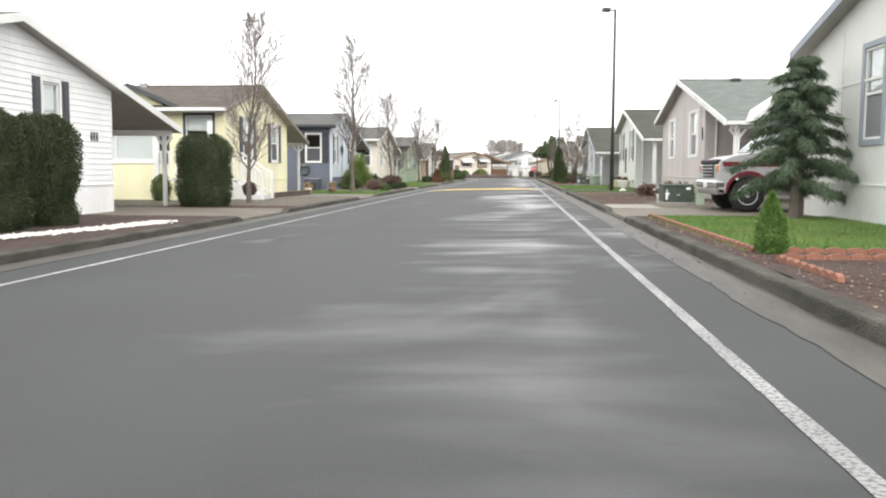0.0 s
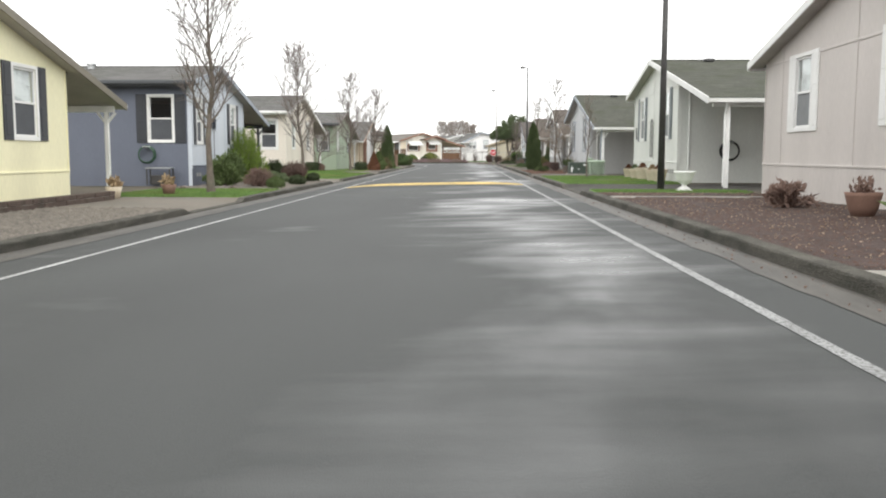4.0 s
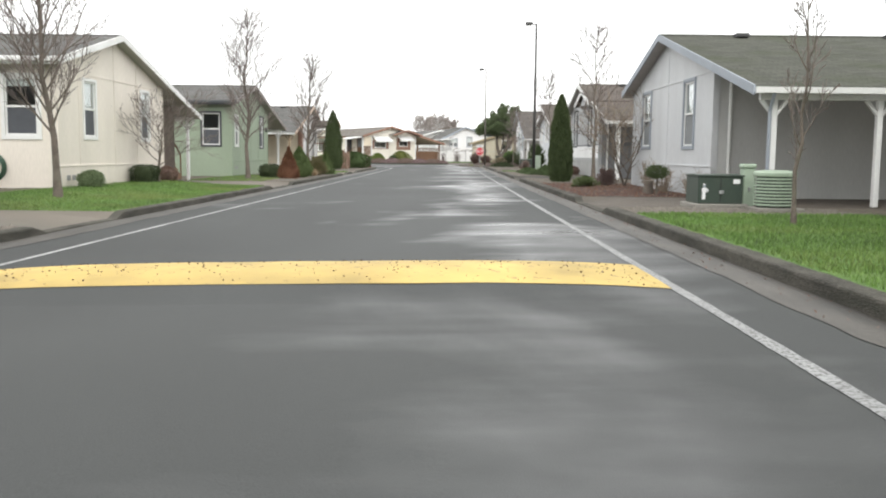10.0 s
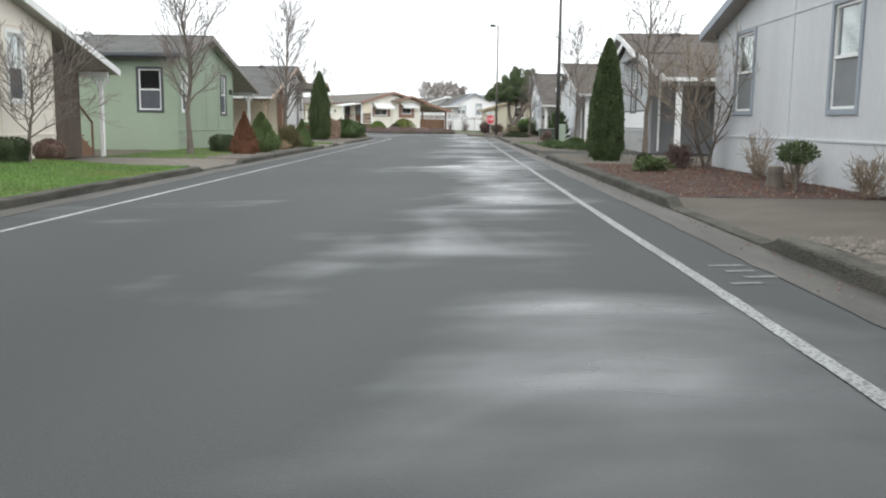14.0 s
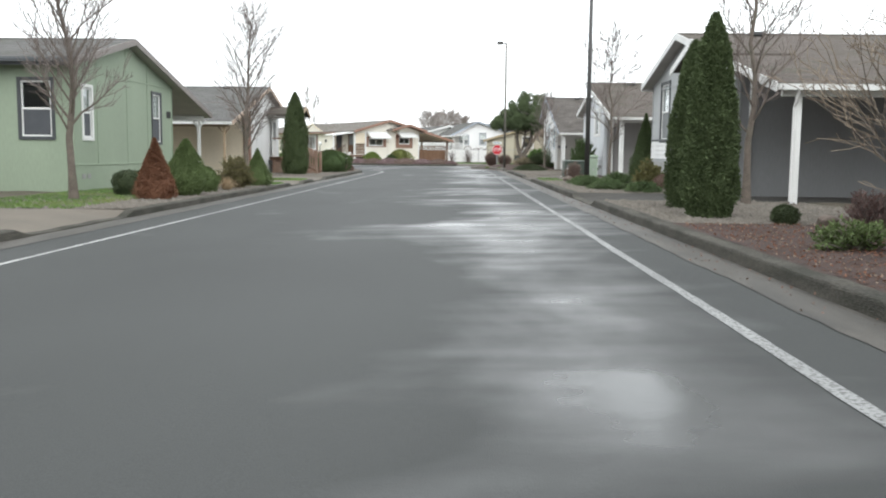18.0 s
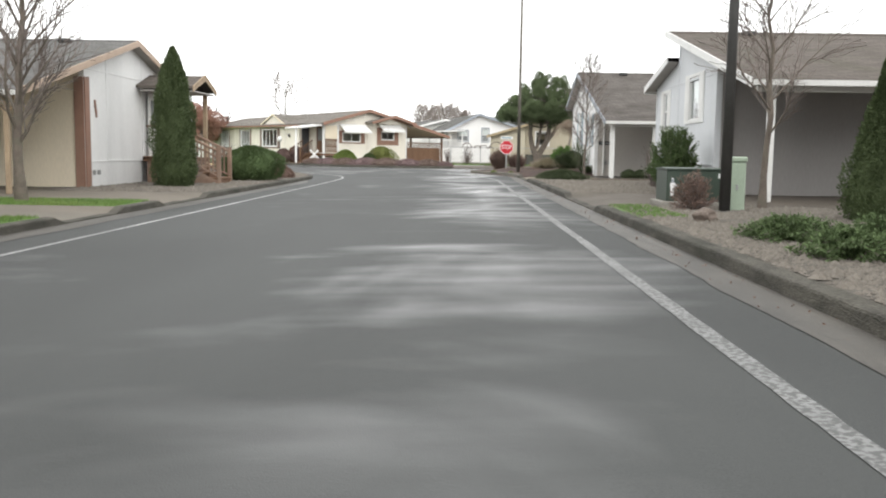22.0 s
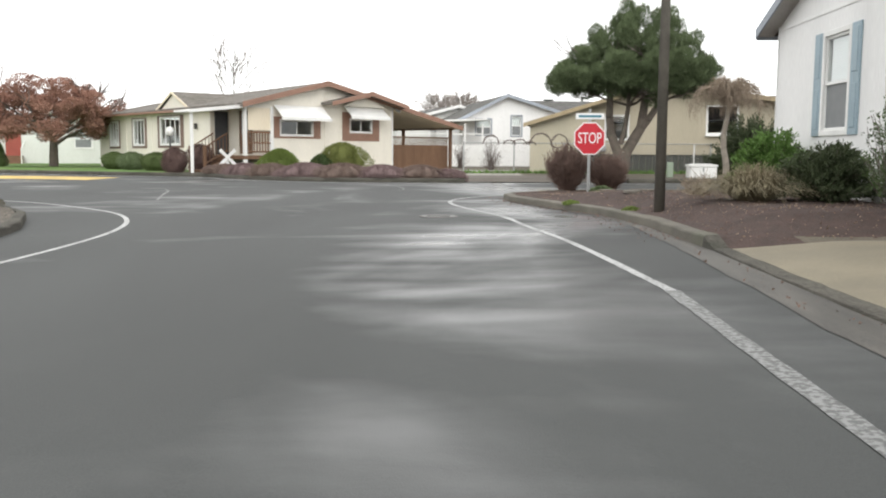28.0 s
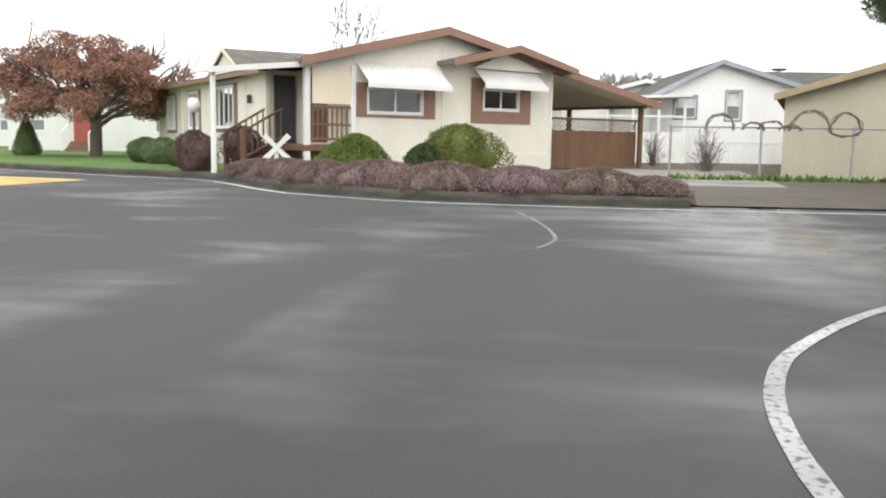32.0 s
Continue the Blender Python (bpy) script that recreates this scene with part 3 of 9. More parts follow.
def far_terrain():
    xs = spread(-60, 45, 0.5)
    offs = [0.15, 0.4, 0.8, 1.2, 1.8, 2.4, 3.2, 4.5, 6, 8, 11, 15, 20, 30, 45]
    cells = {}
    for i in range(len(xs) - 1):
        for j in range(len(offs) - 1):
            c = [(xs[i], far_edge(xs[i]) + offs[j]), (xs[i + 1], far_edge(xs[i + 1]) + offs[j]), (xs[i + 1], far_edge(xs[i + 1]) + offs[j + 1]), (xs[i], far_edge(xs[i]) + offs[j + 1])]
            mx, o = (xs[i] + xs[i + 1]) / 2, offs[j]
            my = sum(p[1] for p in c) / 4
            if -9.6 < mx < 0.9 and o < 2.4:
                k = "bark"
            elif 0.9 <= mx < 6.3 and o < 4.5:
                k = "brown_drive"
            elif -1.5 < mx < 3.0 and 4.5 <= o < 15:
                k = "concrete"
            elif mx < -10.5:
                k = "lawn"
            else:
                k = "soil"
            cells.setdefault(k, []).append(c)
    for k, quads in cells.items():
        mesh = Mesh()
        for c in quads:
            mesh.face(*[(x, y, 0.13 if not (0.9 < x < 6.3) else min(0.13, 0.01 + 0.1 * (y - far_edge(x)))) for x, y in c])
        material, label = GROUND_KINDS[k]
        solo(NAMES[k], mesh, material, label, "ground", kind="structure")


far_terrain()
solo("road", Mesh().sheet([[(x, y, road_z(x, y)) for x in (-4.7, -4.6, -2, 0, 2, 4.2)] for y in (-60, 0, 40, 80, 104)]).sheet([[(x, y, road_z(x, y)) for x in (-62, -20, -4.7, -4.6, -2, 0, 2, 4.2, 20, 62)] for y in (104, 106, 109, 110.5, 112, 113.5, 115, 116.5, 118, 120, 142)]), ASPHALT,
     "grey worn asphalt street, damp with glossy wet patches", "road", kind="structure")
solo("ground", Mesh().sheet([[(x, y, -0.6) for x in (-2500, -100, 100, 2500)] for y in (-2500, -60, 200, 2500)]), SOIL,
     "flat open ground reaching the horizon", "ground", kind="structure")
for s in (-1, 1):
    g = Mesh()
    ys = spread(-40, 114.5 if s > 0 else 104, 0.3)
    rows = []
    for y in ys:
        k = kerb_r(y) + 0.01 if s > 0 else kerb_l(y) - 0.01
        w = (0.37 if s > 0 else 0.46) * (1 - 0.8 * ease((y - 102) / (12 if s > 0 else 3))) + 0.05 * noise.noise((y * 0.7, s, 4)) + 0.03 * noise.noise((y * 2.9, s, 8))
        rows.append([(x, y, road_z(x, y) + 0.005) for x in sorted((k - s * w, k - s * w / 2, k))])
    g.sheet(rows)
    solo("gutter", g, GUTTER, "concrete gutter strip stained with damp silt", "gutter", kind="structure")


CORNER_KERB = mat("weathered_corner_kerb", (0.112, 0.102, 0.082), 0.8, 0.25, 1.6, 50, 0.3, dirt=(0.08, 0.085, 0.055), dirt_amount=0.6)


def kerb_run(curve, a, b, out, drives, label):
    """A kerb with a rounded nose along x = curve(y); out: which way the yard lies. It dips at the drives."""
    ys = spread(a, b, 0.16, [v for d in drives for e in d for v in (e - 0.05, e + 0.05, e + 0.35, e - 0.35) if a < v < b])
    rows = []
    for y in ys:
        d = drive_depth(y, drives)
        h = 0.122 * (1 - d) + 0.028 * d + 0.014 * noise.noise((y * 1.3, out, 0)) + 0.008 * noise.noise((y * 5.0, out, 2))
        x = curve(y) + 0.014 * noise.noise((y * 0.9, 5, out)) + 0.008 * noise.noise((y * 4.3, 7, out))
        zr = road_z(curve(y), y)
        chip = 0.012 * max(0.0, noise.noise((y * 3.1, 9, out)))
        prof = [(-0.012, -0.02), (0.0, h * 0.8 - chip), (0.008 + chip, h * 0.93 - chip), (0.026 + chip, h - 0.003), (0.15, h + 0.004), (0.19, -0.02)]
        rows.append([(x + out * px, y, zr + pz) for px, pz in prof])
    m = Mesh().sheet(rows)
    if out < 0:
        m.f = [f[::-1] for f in m.f]
    m.face(*rows[0])
    m.face(*rows[-1][::-1])
    return solo("kerb", m, CORNER_KERB if a > 104 else KERB, label, "kerb", group="street kerbs", kind="structure")


for curve, drives, out, last in ((kerb_r, DRIVES_R, 1, 117.8), (kerb_l, DRIVES_L, -1, 112.5)):
    mids = [-40] + [v for d in drives for v in d] + [last]
    for k in range(len(mids) - 1):
        low = k % 2
        kerb_run(curve, mids[k], mids[k + 1], out, drives, "low dropped kerb across a driveway mouth" if low else "dark damp concrete kerb, mossy and worn at the nose")


def kerb_path(pts, h=0.14, paint=KERB):
    """A kerb along points, the yard on its left hand."""
    rows = []
    for i, p in enumerate(pts):
        a, b = Vector(pts[max(0, i - 1)]), Vector(pts[min(len(pts) - 1, i + 1)])
        d = (b - a).normalized()
        nrm = Vector((-d.y, d.x))
        rows.append([(p[0] + nrm.x * o, p[1] + nrm.y * o, z) for o, z in ((-0.02, -0.02), (0, h * 0.6), (0.035, h * 0.93), (0.07, h), (0.17, h), (0.19, -0.02))])
    m = Mesh().sheet(rows)
    m.face(*rows[0]).face(*rows[-1][::-1])
    return solo("kerb", m, paint, "weathered concrete kerb round the junction", "kerb", group="street kerbs", kind="structure")


kerb_path([(x, far_edge(x)) for x in spread(-60, 0.9, 0.6)])
kerb_path([(x, far_edge(x)) for x in spread(6.3, 45, 0.8)])
kerb_path([(kerb_r(y), y) for y in (120.4, 120.2, 120.0, 119.6, 119.3, 119, 118.7, 118.4, 118.1, 117.95, 117.8)], paint=CORNER_KERB)
kerb_path([(kerb_l(y), y) for y in (112.5, 112.8, 113.1, 113.5, 113.9, 114.2, 114.5, 114.8, 115.1, 115.35, 115.6, 116.2)], paint=CORNER_KERB)


def stripe(pts, w, label="worn white painted edge line", z=0.004, name="road_line", material=None):
    rows = []
    for i, p in enumerate(pts):
        a, b = Vector(pts[max(0, i - 1)][:2]), Vector(pts[min(len(pts) - 1, i + 1)][:2])
        d = (b - a).normalized()
        nrm = Vector((d.y, -d.x)) * w / 2
        jig = 1 + 0.14 * noise.noise((p[0] * 3, p[1] * 3, 1)) + 0.1 * noise.noise((p[0] * 11, p[1] * 11, 4))
        rows.append([(q[0], q[1], road_z(*q) + z) for q in ((p[0] - nrm.x * jig, p[1] - nrm.y * jig), (p[0] + nrm.x * jig, p[1] + nrm.y * jig))])
    return solo(name, Mesh().sheet(rows), material or LINE_PAINT, label, "road marking", kind="structure")


def bend(pts, n=6):
    """A smooth run through points."""
    p = np.array([pts[0]] + list(pts) + [pts[-1]], float)
    out = []
    for i in range(1, len(p) - 2):
        for t in np.linspace(0, 1, n, endpoint=False):
            out.append(tuple(0.5 * (2 * p[i] + (p[i + 1] - p[i - 1]) * t + (2 * p[i - 1] - 5 * p[i] + 4 * p[i + 1] - p[i + 2]) * t * t + (3 * p[i] - p[i - 1] - 3 * p[i + 1] + p[i + 2]) * t ** 3)))
    return out + [tuple(p[-1])]


FADED = paint_material("faded_white_road_paint", (0.34, 0.345, 0.34), under=(0.1, 0.1, 0.097), wear=1.1, specks=48.0)
THIN = paint_material("thin_worn_white_road_paint", (0.25, 0.255, 0.25), under=(0.085, 0.086, 0.084), wear=1.3, specks=30.0)


def right_line(y):
    return 2.78 - 0.04 * ease((y - 88) / 8) + 0.012 * noise.noise((y * 0.35, 2, 3)), y


stripe([right_line(y) for y in spread(-40, 73, 0.12)], 0.085, material=FADED)
stripe([right_line(y) for y in spread(73, 103.6, 0.12)], 0.11, material=THIN)
stripe(bend([(2.74, 103.6), (2.67, 104.3), (2.53, 105.7), (2.32, 107.4), (2.01, 109.2), (1.73, 111.1), (1.22, 112.9), (0.9, 114.15), (0.79, 115.05), (0.83, 115.85), (1.04, 116.6), (1.62, 117.7), (2.4, 118.6), (3.6, 119.3), (6, 119.8), (12, 120.4), (45, 122)]), 0.08, material=paint_material("corner_white_road_paint", (0.46, 0.465, 0.46), wear=0.9))
stripe([(-3.16, y) for y in spread(-40, 70, 1.0)], 0.075)
stripe([(-3.16, y) for y in spread(70, 84, 1.0)], 0.085, material=FADED)
stripe([(-3.16, y) for y in spread(84, 100, 1.0)] + bend([(-3.17, 102), (-3.2, 104.4), (-3.3, 107), (-3.55, 109), (-3.98, 110.6), (-4.75, 112.1), (-5.9, 113.3), (-7.8, 114.7), (-11, 115.8), (-18, 116.6), (-45, 118)]), 0.075)
stripe([(x, far_edge(x) - 0.6) for x in spread(-60, 45, 1.0)], 0.12, material=paint_material("fresher_white_road_paint", (0.62, 0.63, 0.62), wear=0.6))
SEAM = paint_material("pale_sealed_crack", (0.2, 0.2, 0.195), wear=0.9)
stripe(bend([(-1.55, 124.4), (-0.97, 122.6), (-0.67, 121.3), (-0.64, 120.7), (-0.72, 120.2)]), 0.045, "pale crooked sealed crack in the asphalt", material=SEAM)
stripe(bend([(-5.3, 115.5), (-5.8, 117.2), (-6.2, 118.7), (-6.6, 119.6)]), 0.06, "pale sealed crack in the asphalt", material=SEAM)
WORN = paint_material("nearly_gone_white_road_paint", (0.19, 0.195, 0.19), wear=1.35)
for y0 in (10.3, 30.2, 52.6, 68.6):
    for k in range(4):
        x0 = 2.93 + 0.05 * ((k * 3) % 4)
        stripe([(x0, y0 + 0.23 * k), (x0 + 0.2 + 0.05 * (k % 2), y0 + 0.23 * k + 0.03)], 0.07, "nearly worn-away white stencil bar on the asphalt", material=WORN)


def hump_profile(x, y, x0, x1, y0, y1, h, slack=0.55):
    u = (2 * x - x0 - x1) / (x1 - x0)
    v = (2 * y - y0 - y1) / (y1 - y0 + 2 * slack)
    return road_z(x, y) - 0.004 + (h + 0.004) * max(0.0, 1 - u ** 4) * (0.5 + 0.5 * math.cos(max(-1.0, min(1.0, v)) * math.pi)) ** 0.7


def hump_top(x, y):
    """The street's own hump."""
    return hump_profile(x, y, -3.1, 2.76, 45.8, 47.2, 0.11)


def road_hump(x0, x1, y0, y1, h, label, slack=0.55):
    """A rounded hump across the lanes: an asphalt swell with its crown painted."""
    def top(x, y):
        return hump_profile(x, y, x0, x1, y0, y1, h, slack)
    xs = np.linspace(x0, x1, 31)
    swell = [[(x, y, top(x, y) + 0.002) for x in xs] for y in np.linspace(y0 - slack, y1 + slack, 27)]
    solo("hump_base", Mesh().sheet(swell), ASPHALT, "low swell of asphalt under the painted hump", "speed hump", kind="structure", smooth=True)
    paint = [[(x, y + 0.025 * noise.noise((x * 2, y * 2, 0)), top(x, y) + 0.007) for x in xs] for y in np.linspace(y0, y1, 15)]
    return solo("speed_hump", Mesh().sheet(paint), HUMP_PAINT, label, "speed hump", kind="structure", smooth=True)


road_hump(-3.1, 2.76, 45.8, 47.2, 0.11, "raised speed hump painted worn yellow")
road_hump(-20, -11.6, 126.2, 129.0, 0.07, "distant speed hump painted worn yellow")
hole = thing("manhole_cover", "round iron manhole cover set in the asphalt", "manhole cover", pose(0.74, 111.2, road_z(0.74, 111.2)))
part("rim", Mesh().lathe([(0.31, 0.0), (0.31, 0.006), (0.275, 0.006), (0.275, 0.003)], 28), mat("worn_grey_iron", (0.13, 0.125, 0.115), 0.7, 0.2, 4, 60, 0.2), hole)
lid = Mesh().lathe([(0.272, 0.0), (0.268, 0.008)], 28)
for k in range(-3, 4):
    lid.box(-0.18, 0.18, k * 0.06 - 0.01, k * 0.06 + 0.01, 0.008, 0.011)
part("lid", lid, mat("pale_worn_iron", (0.15, 0.148, 0.142), 0.55, 0.2, 4, 60, 0.2), hole)


# ---- houses ----
def wall_mesh(s0, s1, z0, top, holes, put, thick=0.12):
    """A wall in the (s, z) plane under a roofline of (s, z) pairs, with openings (s0, s1, z0, z1) cut through."""
    m = Mesh()
    cuts = sorted({s0, s1, *[v for h in holes for v in h[:2]], *[p[0] for p in top if s0 < p[0] < s1]})

    def roofline(s):
        return float(np.interp(s, [p[0] for p in top], [p[1] for p in top]))
    for a, b in zip(cuts, cuts[1:]):
        mid = (a + b) / 2
        own = sorted([h for h in holes if h[0] <= mid <= h[1]], key=lambda h: h[2])
        lo = z0
        spans = []
        for h in own:
            spans.append((lo, lo, h[2], h[2]))
            lo = h[3]
        spans.append((lo, lo, roofline(a), roofline(b)))
        for la, lb, ha, hb in spans:
            m.face(put(a, la, 0), put(b, lb, 0), put(b, hb, 0), put(a, ha, 0))
            m.face(put(a, la, thick), put(a, ha, thick), put(b, hb, thick), put(b, lb, thick))
    for a, b, lo, hi in holes:
        m.face(put(a, lo, 0), put(a, lo, thick), put(b, lo, thick), put(b, lo, 0))
        m.face(put(a, hi, 0), put(b, hi, 0), put(b, hi, thick), put(a, hi, thick))
        m.face(put(a, lo, 0), put(a, hi, 0), put(a, hi, thick), put(a, lo, thick))
        m.face(put(b, lo, 0), put(b, lo, thick), put(b, hi, thick), put(b, hi, 0))
    m.face(put(s0, z0, 0), put(s0, roofline(s0), 0), put(s0, roofline(s0), thick), put(s0, z0, thick))
    m.face(put(s1, z0, 0), put(s1, z0, thick), put(s1, roofline(s1), thick), put(s1, roofline(s1), 0))
    return m


def window(parent, m, w, h, trim=WHITE, shutter=None, shutter_w=0.34, blind=0.55, sash=True, band=0.08, mullions=0, grid=0, name="window", screen=None):
    """A window facing +x with its lower corner at m: trim, sashes, panes, a blind behind, shutters beside."""
    f = Mesh()
    for y0, y1, z0, z1 in ((-band, 0, -band, h + band), (w, w + band, -band, h + band), (0, w, h, h + band), (0, w, -band, 0)):
        f.box(-0.02, 0.03, y0, y1, z0, z1, 0.006)
    win = part(name, f, trim, parent)
    win.matrix_basis = m
    fr = Mesh()
    e = 0.04
    for y0, y1, z0, z1 in ((0, e, 0, h), (w - e, w, 0, h), (e, w - e, h - e, h), (e, w - e, 0, e)):
        fr.box(-0.06, -0.005, y0, y1, z0, z1, 0.004)
    if sash:
        fr.box(-0.055, 0.002, e, w - e, h * 0.5 - 0.025, h * 0.5 + 0.025, 0.004)
    for k in range(mullions):
        y = w * (k + 1) / (mullions + 1)
        fr.box(-0.055, 0.0, y - 0.025, y + 0.025, e, h - e, 0.004)
    part("window_frame", fr, VINYL, win)
    if grid:
        gm = Mesh()
        for k in range(grid):
            y = w * (k + 1) / (grid + 1)
            gm.box(-0.035, -0.02, y - 0.01, y + 0.01, e, h - e)
        for z in (h * 0.25, h * 0.75):
            gm.box(-0.036, -0.021, e, w - e, z - 0.01, z + 0.01)
        part("glazing_bar", gm, VINYL, win)
    spans = [(e, h * 0.5 - 0.02), (h * 0.5 + 0.02, h - e)] if sash else [(e, h - e)]
    for z0, z1 in spans:
        p = part("pane", Mesh().box(-0.04, -0.034, e, w - e, z0, z1), glass(), win)
        p.visible_shadow = False
    if sash:
        part("insect_screen", Mesh().box(-0.03, -0.026, e, w - e, e, h * 0.5 - 0.025), screen or SCREEN, win)
    # pale slats stand for blinds and for sky reflected in the upper sash
    if blind:
        bl = Mesh()
        z = h - e
        while z > h * (1 - blind):
            bl.box(-0.1, -0.09, e, w - e, z - 0.0485, z - 0.0015)
            z -= 0.05
        part("blind", bl, BLIND, win)
    if shutter:
        for y0 in (-band - shutter_w - 0.01, w + band + 0.01):
            s = Mesh().box(0.0, 0.03, y0, y0 + shutter_w, -band, h + band, 0.006)
            for k in range(2):
                za = -band + 0.1 + k * (h + 2 * band) / 2
                s.box(0.025, 0.04, y0 + 0.06, y0 + shutter_w - 0.06, za, za + (h + 2 * band) / 2 - 0.16, 0.01)
            part("shutter", s, shutter, win)
    return win


VENT_GREY = mat("grey_vent_grille", (0.3, 0.3, 0.29), 0.7, 0.1, 30, 80, 0.3)
DARK_VENT = mat("dark_roof_vent_metal", (0.05, 0.05, 0.05), 0.6, 0.1, 3, 30, 0.0)


def bracket_post(parent, x, y, z0, z1, material, name="post", braces=True):
    p = part(name, Mesh().box(x - 0.05, x + 0.05, y - 0.05, y + 0.05, z0, z1, 0.01), material, parent)
    for s in (-1, 1) if braces else ():
        part("brace", Mesh().prism([(s * 0.045, z1 - 0.27), (s * 0.25, z1 - 0.02), (s * 0.19, z1), (s * 0.045, z1 - 0.19)], "y", y - 0.03, y + 0.03).data("brace", material), material, p).location = (x, 0, 0)
    return p


def house(label, side, xf, near, far, apex, z_apex, tip, z_tip, base, wall, trim, roof, windows=(), side_windows=(), side_wall=None, skirt=None, fascia=None,
          lap=False, depth=17.0, joints=(), posts=(0.1, 3.2, 6.2), carport=7.0, eave_in=0.4, low=None, flip=False, number=None, post_mat=None, downspout=True, eave=None, braces=True, drop=0.0):
    """A one-storey home with its gable to the street. Near, far, apex and tip are distances along the street;
    the carport roof runs on from the slope to the tip; drop: how far the other slope starts below the ridge. windows: (y0, y1, z0, z1, options) on the gable."""
    left = side < 0
    m = pose(xf, apex, base, 0, 0, 0 if left else 180)
    ob = thing("house", label, "house", m)
    sg = 1 if left else -1
    loc = lambda y: sg * (y - apex)  # noqa: E731
    y0, y1 = sorted((loc(near), loc(far)))
    yt = loc(tip)
    flip = yt < 0
    za, zt = z_apex - base, z_tip - base
    slope = (za - zt) / abs(yt)
    low = slope if low is None else low
    up, down = (slope, low) if not flip else (low, slope)

    def top(y):
        return za - 0.12 - (up * y if y > 0 else -down * y) - (drop if y * yt < 0 else 0)
    holes, opts = [], []
    for wy0, wy1, wz0, wz1, o in windows:
        a, b = sorted((loc(wy0), loc(wy1)))
        holes.append((a, b, wz0 - base, wz1 - base))
        opts.append(o)
    roofpts = [(y0, top(y0)), (-0.002, top(-0.002)), (0.002, top(0.002)), (y1, top(y1))] if drop else [(y0, top(y0)), (0, top(0)), (y1, top(y1))]
    body = wall
    wf = part("front_wall", wall_mesh(y0, y1, 0.0, roofpts, holes, lambda s, z, d: (-d, s, z)), body, ob)
    if lap:
        z = 0.62
        while z < za - 0.16:
            b = Mesh()
            ya = max(y0, -(za - 0.14 - z) / down) if z > top(y0) else y0
            yb = min(y1, (za - 0.14 - z) / up) if z > top(y1) else y1
            pieces = [(ya, yb)]
            for h in holes:
                if h[2] - 0.1 < z + 0.1 < h[3] + 0.1:
                    pieces = [q for a, c in pieces for q in ((a, min(c, h[0] - 0.08)), (max(a, h[1] + 0.08), c)) if q[1] - q[0] > 0.05]
            for a, c in pieces:
                b.prism([(0.002, z), (0.022, z), (0.005, z + 0.125), (0.002, z + 0.125)], "y", a, c)
            part("lap_board", b, body, wf)
            z += 0.125
    for (a, b, lo, hi), o in zip(holes, opts):
        window(ob, pose(0, a, lo), b - a, hi - lo, screen=DARK_SCREEN if left else None, **o)
    back = Mesh()
    back.box(-depth, -depth + 0.12, y0, y1, 0, min(top(y0), top(y1)))
    part("back_wall", back, body, ob)
    sholes = {-1: [], 1: []}
    for which, d0, d1, wz0, wz1, o in side_windows:
        s = (-1 if which == "near" else 1) * sg
        sholes[s].append((d0, d1, wz0 - base, wz1 - base))
        if s < 0:
            window(ob, Matrix.Translation((-d1, y0, wz0 - base)) @ pose(0, 0, 0, 0, 0, -90), d1 - d0, wz1 - wz0, screen=DARK_SCREEN, **o)
        else:
            window(ob, Matrix.Translation((-d0, y1, wz0 - base)) @ pose(0, 0, 0, 0, 0, 90), d1 - d0, wz1 - wz0, **o)
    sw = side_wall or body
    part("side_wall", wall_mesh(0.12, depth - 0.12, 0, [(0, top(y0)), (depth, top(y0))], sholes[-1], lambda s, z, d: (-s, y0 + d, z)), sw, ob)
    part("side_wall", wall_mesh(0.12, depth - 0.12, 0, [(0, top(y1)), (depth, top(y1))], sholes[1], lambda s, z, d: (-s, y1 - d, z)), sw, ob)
    part("floor", Mesh().box(-depth + 0.13, -0.13, y0 + 0.13, y1 - 0.13, 0.55, 0.62), ROOM, ob)
    sk = skirt or body
    part("skirting", Mesh().box(0.0, 0.02, y0 - 0.02, y1 + 0.02, -0.05, 0.62, 0.004), sk, ob)
    part("skirting_cap", Mesh().box(0.0, 0.035, y0 - 0.03, y1 + 0.03, 0.62, 0.66, 0.005), trim if lap else sk, ob)
    for ye, s in ((y0, -1), (y1, 1)):
        part("corner_board", Mesh().box(-0.1, 0.025, min(ye, ye + s * 0.025), max(ye, ye + s * 0.025), 0.56, top(ye), 0.004), trim if lap else body, ob)
    for j in joints:
        yj = loc(j)
        part("batten", Mesh().box(0.0, 0.014, yj - 0.025, yj + 0.025, 0.56, top(yj), 0.004), body, ob)
    if joints:
        zj = min(top(y0), top(y1)) - 0.1
        part("belt_batten", Mesh().box(0.0, 0.014, y0, y1, zj, zj + 0.05, 0.004), body, ob)
    # roof: two slopes, and the carport slope that carries on
    xo, th = 0.28, 0.1
    ov0, ov1 = y0 - (eave_in if not flip else 0.25), y1 + (eave_in if flip else 0.25)

    def slope_piece(a, b, x0, x1, k):
        q = za - (drop if (a + b) * yt < 0 else 0)
        return Mesh().prism([(a, q - k * abs(a)), (b, q - k * abs(b)), (b, q - k * abs(b) - th), (a, q - k * abs(a) - th)], "x", x0, x1)
    part("roof", slope_piece(0, ov1, -depth - 0.3, xo, up), roof, ob)
    part("roof", slope_piece(ov0, 0, -depth - 0.3, xo, down), roof, ob)
